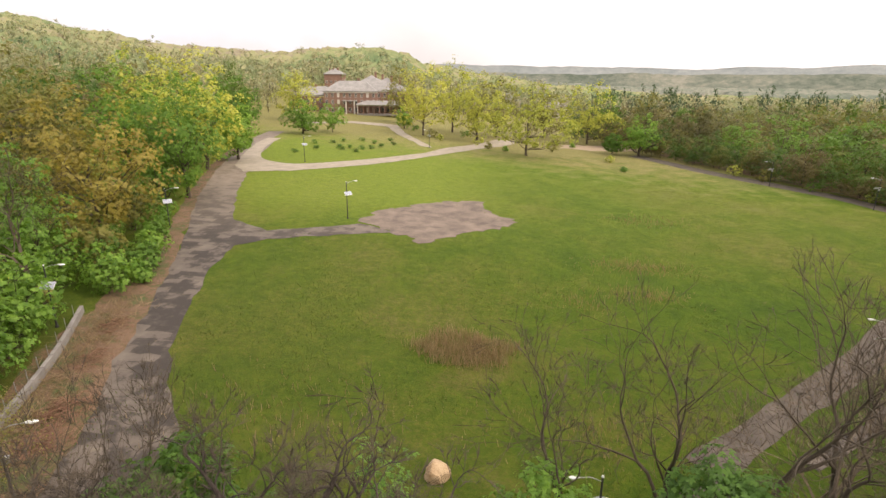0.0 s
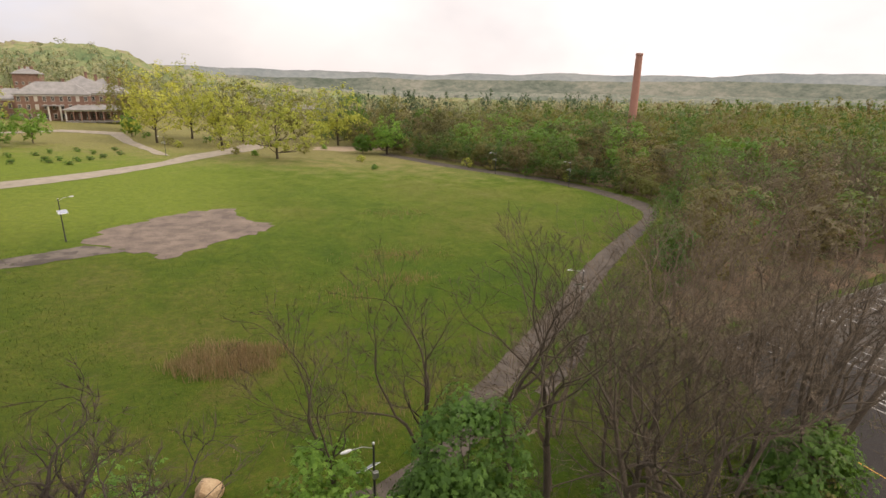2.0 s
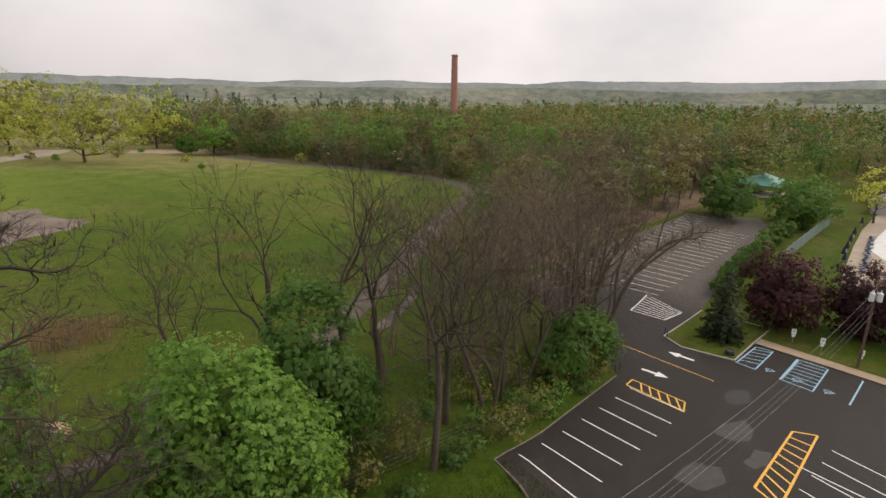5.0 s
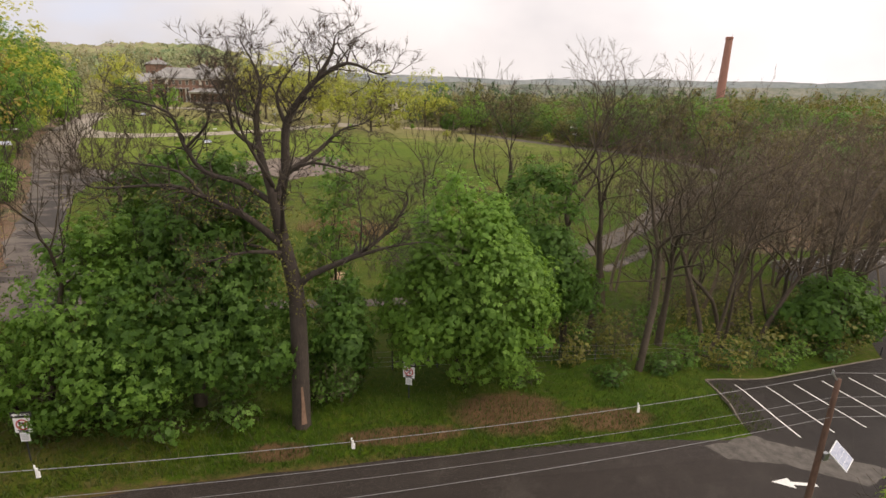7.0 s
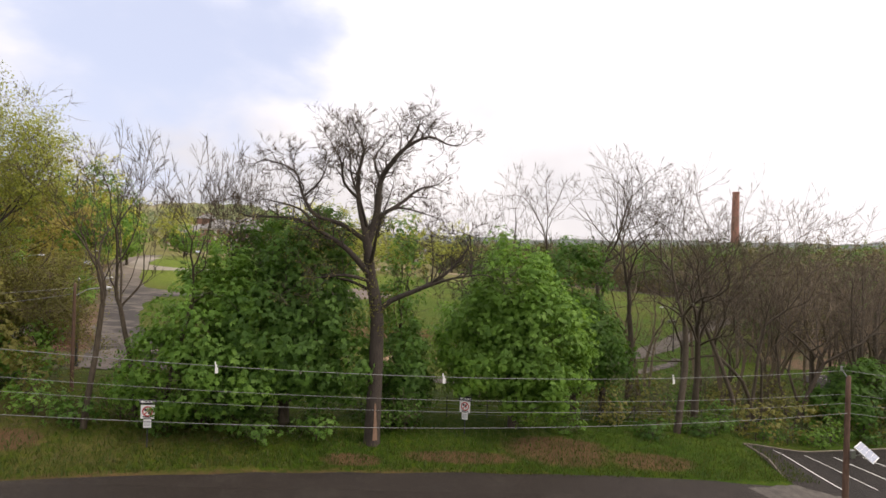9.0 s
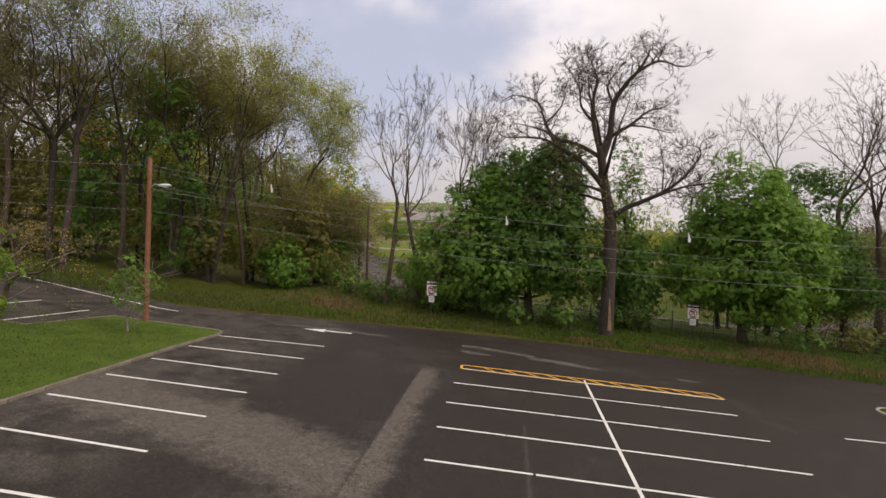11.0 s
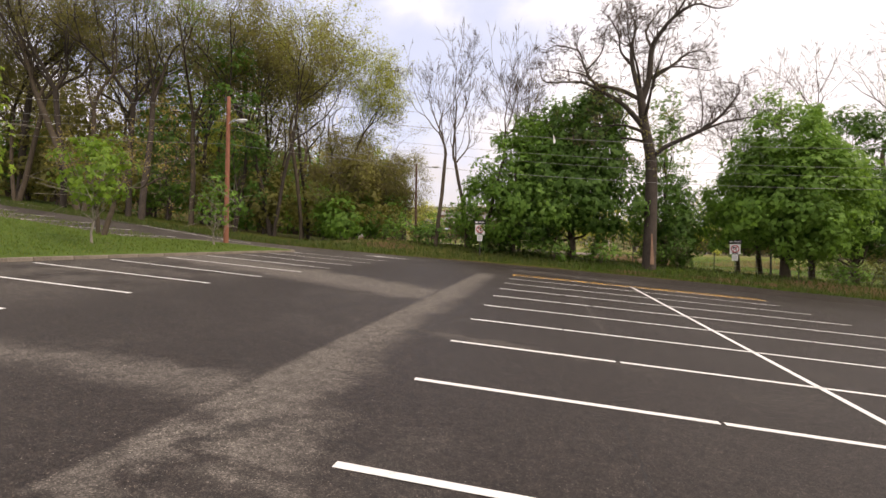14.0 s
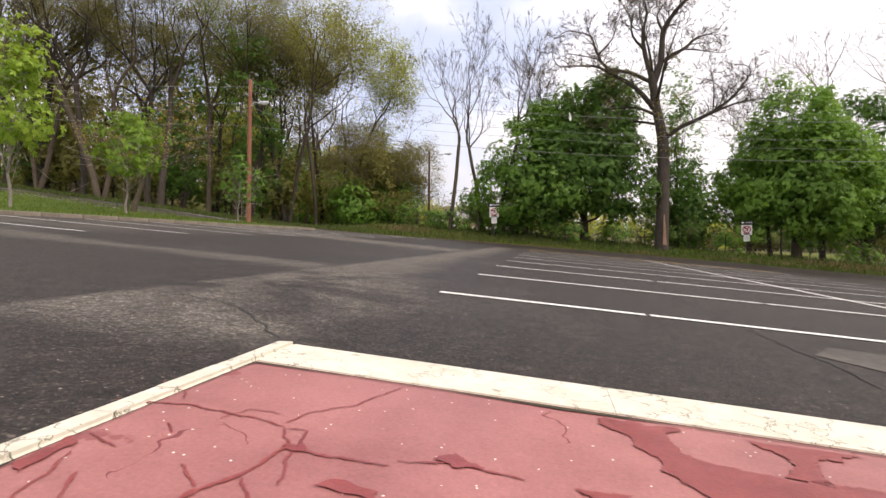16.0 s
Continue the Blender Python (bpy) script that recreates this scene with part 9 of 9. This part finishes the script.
def brick_house():
    b = thing("brick_building", "derelict two-storey red-brick institution with grey slate hip roofs", "building")
    g = land(-55, 335) - 0.5
    blocks = ((-103, 340, -76, 356, 11.0, 5.0), (-82, 334, -50, 350, 13.5, 6.0), (-58, 338, -33, 362, 14.0, 7.5), (-70, 352, -45, 380, 15.5, 7.5))
    for k, (x0, y0, x1, y1, h, rise) in enumerate(blocks):
        part("wall", box_bm(x1 - x0, y1 - y0, h, ((x0 + x1) / 2, (y0 + y1) / 2, g), 0.05), M_BRICK, b)
        part("cornice", box_bm(x1 - x0 + 0.5, y1 - y0 + 0.5, 0.6, ((x0 + x1) / 2, (y0 + y1) / 2, g + h - 0.65), 0.05), M_TRIM, b)
        part("roof", hip_roof(x0, y0, x1, y1, g + h + 0.35, rise), M_SLATE, b)
        n = int((x1 - x0) / 3.4)
        for i in range(n):
            for z in (1.6, 6.6) if h < 12 else (1.8, 6.4, 10.4):
                window(b, x0 + (i + 0.5) * (x1 - x0) / n, y0 - 0.02, g + z, 1.3, 2.3, 0, boarded=(i * 7 + k) % 5 == 0)
        for i in range(int((y1 - y0) / 4)):
            for z in (1.8, 6.4):
                window(b, x1 + 0.02, y0 + (i + 0.5) * 4, g + z, 1.3, 2.3, 90)
    for x, y, z in ((-72, 345, 19), (-62, 343, 20), (-48, 349, 22.5), (-42, 346, 21.5), (-55, 366, 24), (-90, 348, 16), (-38, 356, 21)):
        part("chimney", join_bm(box_bm(1.3, 1.0, 4.0, (x, y, g + z - 3), 0.04), box_bm(1.6, 1.3, 0.4, (x, y, g + z + 1), 0.04)), M_BRICK, b)
    for x in (-66, -44):
        part("dormer", join_bm(box_bm(2.6, 3.0, 2.0, (x, 339.5 if x < -50 else 342.5, g + 15.0), 0.04)), M_TRIM, b)
    # porch across the front
    px0, px1, py = -61, -34, 328
    part("porch_floor", box_bm(px1 - px0, 9.5, 1.0, ((px0 + px1) / 2, py + 4.5, g), 0.05), M_WALLSTONE, b)
    part("porch_wall", box_bm(px1 - px0 - 1, 0.4, 4.6, ((px0 + px1) / 2, py + 7.0, g + 1), 0.03), M_BRICK, b)
    part("porch_roof", hip_roof(px0, py, px1, py + 9.5, g + 6.4, 2.2), M_SLATE, b)
    part("porch_beam", box_bm(px1 - px0, 0.5, 0.7, ((px0 + px1) / 2, py + 0.3, g + 5.5), 0.03), M_TRIM, b)
    for i in range(9):
        x = px0 + 0.4 + i * (px1 - px0 - 0.8) / 8
        part("porch_column", box_bm(0.55, 0.55, 4.6, (x, py + 0.4, g + 1), 0.05), M_TRIM if i in (0, 8) else M_BRICK, b)
    for i in range(8):
        x = px0 + 2.0 + i * 3.2
        window(b, x, py + 6.78, g + 2.0, 1.3, 2.4, 0)
    for x in (-63, -68):
        part("porch_column", box_bm(0.7, 0.7, 8.0, (x, 331, g), 0.05), M_TRIM, b)
    part("side_porch_roof", box_bm(9, 5, 0.5, (-66, 333, g + 8), 0.05), M_SLATE, b)
    return b


brick_house()


def small_house(x, y, w, d, h, rise, wall, roof, name, label, storeys=1, face=0):
    b = thing(name, label, "building")
    g = land(x, y) - 0.4
    part("wall", box_bm(w, d, h, (x, y, g), 0.04), wall, b)
    part("roof", hip_roof(x - w / 2, y - d / 2, x + w / 2, y + d / 2, g + h + 0.25, rise), roof, b)
    n = max(2, int(w / 3.2))
    for s in range(storeys):
        for i in range(n):
            window(b, x - w / 2 + (i + 0.5) * w / n, y - d / 2 - 0.02, g + 1.2 + 3.6 * s, 1.2, 1.8, 0)
    part("chimney", box_bm(0.9, 0.9, 3.0, (x + w * 0.2, y, g + h + rise * 0.4), 0.04), M_BRICK, b)
    return b


t = small_house(-98.5, 440, 14, 14, 35.0 - land(-98.5, 440), 4.5, M_BRICK, M_SLATE, "tower_building", "tall brick building with a grey hip roof among trees", 3)
for k in range(3):
    part("chimney", box_bm(1.0, 1.0, 3.5, (-102 + 3 * k, 438, 36), 0.04), M_BRICK, t)
small_house(143, 490, 16, 10, 5, 4, M_TRIM, M_SLATE, "far_house", "small pale house with dark roof beyond the field")
small_house(38, 470, 26, 12, 9, 4, M_TRIM, M_SLATE, "far_house", "long pale building behind the trees", 2)
small_house(75, 430, 24, 12, 9, 3, M_TRIM, M_SLATE, "far_house", "flat pale building behind the yellow trees", 2)


# ---------------------------------------------------------------- pool side beyond the car park
RED = [(86.5, 13.0, 12.2, 6.2), (93.0, 4.0, 11.4, 6.2), (95, -7.0, 11.0, 6.0)]
for i, (x, y, h, w) in enumerate(RED):
    leafy_tree("maple_red", "dark red-leaved maple beside the reserved bays", x, y, [(0, 0, h * 0.58, w, w, h * 0.42), (-w * 0.2, -w * 0.2, h * 0.34, w * 1.0, w * 0.95, h * 0.32)], 510 + i, 230, 1.35, 62, 0.42, M_LEAF_RED, 0.25, group="red maples")
leafy_tree("round_tree", "round light green tree behind the red maples", 99.5, 17.0, [(0, 0, 4.6, 4.6, 4.4, 3.4)], 520, 90, 1.1, 60, 0.36, M_LEAF, 0.2)
leafy_tree("lot_tree", "big green tree at the end of the car park", 151, 47.5, [(0, 0, 7.4, 8.0, 7.8, 7.0), (-1, -1, 4.5, 8.0, 7.2, 4.4)], 522, 170, 1.6, 50, 0.6, M_LEAF_DEEP, 0.3, group="trees at the end of the car park")
leafy_tree("lot_tree", "big green tree at the end of the car park", 163, 33.0, [(0, 0, 7.6, 9.6, 9.0, 7.0), (-1, -1, 4.5, 9.4, 8.4, 4.4)], 523, 190, 1.6, 50, 0.6, M_LEAF_DEEP, 0.3, group="trees at the end of the car park")
leafy_tree("lot_tree", "thin yellow-green tree over the pool lawn", 186, 21.0, [(0, 0, 10, 8.0, 8.0, 6.0)], 524, 90, 1.6, 26, 0.55, M_LEAF_YEL, 0.3, group="trees at the end of the car park")
hedge = thing("hedge", "tall clipped green hedge along the car park", "hedge")
hp = smooth_line([(93, 23.0), (104, 25.6), (120, 28.0), (140, 30.5), (157, 31.6)], 6)
cs = []
rh = random.Random(3)
for x, y in hp:
    for _ in range(18):
        cs.append((x + rh.uniform(-1.8, 1.8), y + rh.uniform(-1.8, 1.8), land(x, y) + rh.uniform(0.5, 3.6)))
v, f = leaves(np.random.default_rng(3), cs, np.full(len(cs), 0.8), 46, 0.36)
array_mesh("foliage", v, f, M_LEAF_DEEP, hedge, tint=np.full(len(v), 0.25), soft=LEAF_NORMALS[0])
segs = [(x, y, land(x, y) - 0.1, x + 0.1, y, land(x, y) + 2.4, 0.06, 0.03) for x, y in hp[::2]]
v, f = tubes(segs)
array_mesh("stem", v, f, M_BARK, hedge)
fen = thing("privacy_fence", "tall green mesh fence beside the pool lawn", "fence")
fp = smooth_line([(112, 22.0), (126, 23.8), (147, 25.8), (172, 27.8)], 4)
for a, b in zip(fp, fp[1:]):
    ln, ang = math.hypot(b[0] - a[0], b[1] - a[1]), math.degrees(math.atan2(b[1] - a[1], b[0] - a[0]))
    cx, cy = (a[0] + b[0]) / 2, (a[1] + b[1]) / 2
    part("mesh_panel", box_bm(ln - 0.1, 0.05, 2.8, (cx, cy, land(cx, cy) + 0.1), 0, ang), M_FENCEGREEN, fen)
    part("fence_post", rod_bm((a[0], a[1], land(*a) - 0.2), (a[0], a[1], land(*a) + 3.1), 0.06), M_STEEL, fen)
deck = drape("pool_deck", [(118, 12.0), (131, 14.4), (151, 17.6), (174, 20.8), (202, 23), (214, 14), (214, -40), (118, -40)], M_DECK, 0.06)
tagged(deck, "tan concrete deck round the drained pool", "pool deck", kind="structure")
basin = drape("pool", [(152, 15.2), (196, 18.0), (204, -6), (150, -22), (128, -10), (128, 1.5)], M_POOL, 0.10)
tagged(basin, "large pale empty swimming pool", "pool", kind="structure")


def lounger(x, y, rz):
    s = thing("sun_lounger", "blue and grey sun lounger on the pool deck", "sun lounger", "loungers by the pool", at=pose(x, y, land(x, y) + 0.06, 0, 0, rz))
    part("seat", box_bm(0.65, 1.25, 0.06, (0, -0.2, 0.32), 0.02), M_LOUNGE, s)
    bm = box_bm(0.65, 0.75, 0.06, (0, 0, 0), 0.02)
    bm.transform(pose(0, 0.75, 0.45, 28, 0, 0))
    part("backrest", bm, M_LOUNGE, s)
    part("frame", join_bm(rod_bm((-0.3, -0.8, 0.3), (-0.3, 0.5, 0.3), 0.02), rod_bm((0.3, -0.8, 0.3), (0.3, 0.5, 0.3), 0.02)), M_LAMPGREY, s)
    for dx, dy in ((-0.3, -0.7), (0.3, -0.7), (-0.3, 0.4), (0.3, 0.4)):
        part("leg", rod_bm((dx, dy, 0), (dx, dy, 0.32), 0.02), M_LAMPGREY, s)
    return s


first = lounger(128.5, 11.0, 82)
for k in range(1, 26):
    x, y = 128.5 + 1.45 * k, 11.0 + 0.16 * 1.45 * k + 0.3 * math.sin(k * 1.9)
    copy_thing(first, pose(x, y, land(x, y) + 0.06, 0, 0, 82 + 14 * math.sin(k * 2.7)))


def umbrella(x, y, mat, label, h=2.7):
    s = thing("pool_umbrella", label, "umbrella", "closed umbrellas by the pool", at=pose(x, y, land(x, y) + 0.06))
    part("pole", rod_bm((0, 0, 0), (0, 0, h), 0.03), M_LAMPGREY, s)
    part("base", rod_bm((0, 0, 0), (0, 0, 0.12), 0.35, 0.3, 14), M_WALLSTONE, s)
    bm = bmesh.new()
    rings = []
    for z, r in ((0.9, 0.30), (1.1, 0.36), (1.7, 0.26), (2.0, 0.22), (2.45, 0.14), (2.7, 0.03)):
        rings.append([bm.verts.new((r * (1 + 0.25 * math.cos(a * 3.1416)) * math.cos(a * 0.3927), r * (1 + 0.25 * math.cos(a * 3.1416)) * math.sin(a * 0.3927), z)) for a in range(16)])
    for a, b in zip(rings, rings[1:]):
        for i in range(16):
            bm.faces.new((a[i], a[(i + 1) % 16], b[(i + 1) % 16], b[i]))
    part("canopy", bm, mat, s, smooth=True)


for x, y in ((132.5, 15.2), (138, 16.6), (144.1, 17.4), (152, 18.6), (161.7, 20.0), (178, 22.0)):
    umbrella(x, y, M_UMBR, "closed navy umbrella at the deck edge")
umbrella(131.1, 9.8, M_UMBRTAN, "closed brown umbrella beside the pool")
umbrella(121.5, -1.0, M_UMBR, "closed navy umbrella near the maples")
hut = thing("pool_house", "grey pool house with white door under the trees", "building")
gz = land(204, 14)
part("wall", box_bm(16, 18, 4.2, (210, 16, gz), 0.05), M_GREYWALL, hut)
part("roof", hip_roof(202, 7, 218, 25, gz + 4.4, 3.4), M_SLATE, hut)
part("door", box_bm(0.1, 4.0, 3.0, (201.93, 12, gz + 0.1), 0.02), M_SIGNWHITE, hut, "white roll-up door")
pav = thing("pavilion", "open picnic pavilion with green hip roof", "pavilion", at=pose(196, 54, land(196, 54)))
part("roof", hip_roof(-6.5, -6.5, 6.5, 6.5, 3.6, 3.4), M_GREENROOF, pav)
for dx in (-5.8, 0, 5.8):
    for dy in (-5.8, 5.8):
        part("post", box_bm(0.25, 0.25, 3.6, (dx, dy, -0.2), 0.02), M_POLE, pav)
part("slab", box_bm(13.5, 13.5, 0.35, (0, 0, -0.25), 0.03), M_CONCRETE, pav)
tub = thing("tyre_planter", "black rubber planter on the kerbed corner", "planter", at=pose(68.6, 12.4, land(68.6, 12.4) + 0.1))
bm = bmesh.new()
rings = [[bm.verts.new((r * math.cos(a * 0.3927), r * math.sin(a * 0.3927), z)) for a in range(16)] for z, r in ((0, 0.50), (0.12, 0.58), (0.5, 0.60), (0.66, 0.52), (0.62, 0.40), (0.45, 0.38))]
for a, b in zip(rings, rings[1:]):
    for i in range(16):
        bm.faces.new((a[i], a[(i + 1) % 16], b[(i + 1) % 16], b[i]))
part("rim", bm, M_RUBBER, tub, smooth=True)
part("soil", rod_bm((0, 0, 0.40), (0, 0, 0.47), 0.39, 0.39, 16), M_SOIL, tub)
for x, y in ((66.6, 19.9), (67.4, 20.6)):
    b = thing("bollard", "short dark post at the kerbed corner", "bollard", "posts at the kerb", at=pose(x, y, land(x, y) + 0.1))
    part("shaft", join_bm(rod_bm((0, 0, -0.2), (0, 0, 1.0), 0.08), rod_bm((0, 0, 1.0), (0, 0, 1.06), 0.08, 0.03)), M_DARKSTEEL, b)
pipe = thing("steel_bollard", "pair of short posts by the lot entrance", "bollard", at=pose(50.4, 17.9, land(50.4, 17.9)))
for dx in (0, 0.9):
    part("post", rod_bm((dx, 0, -0.2), (dx, 0, 0.9), 0.06), M_DARKSTEEL, pipe)
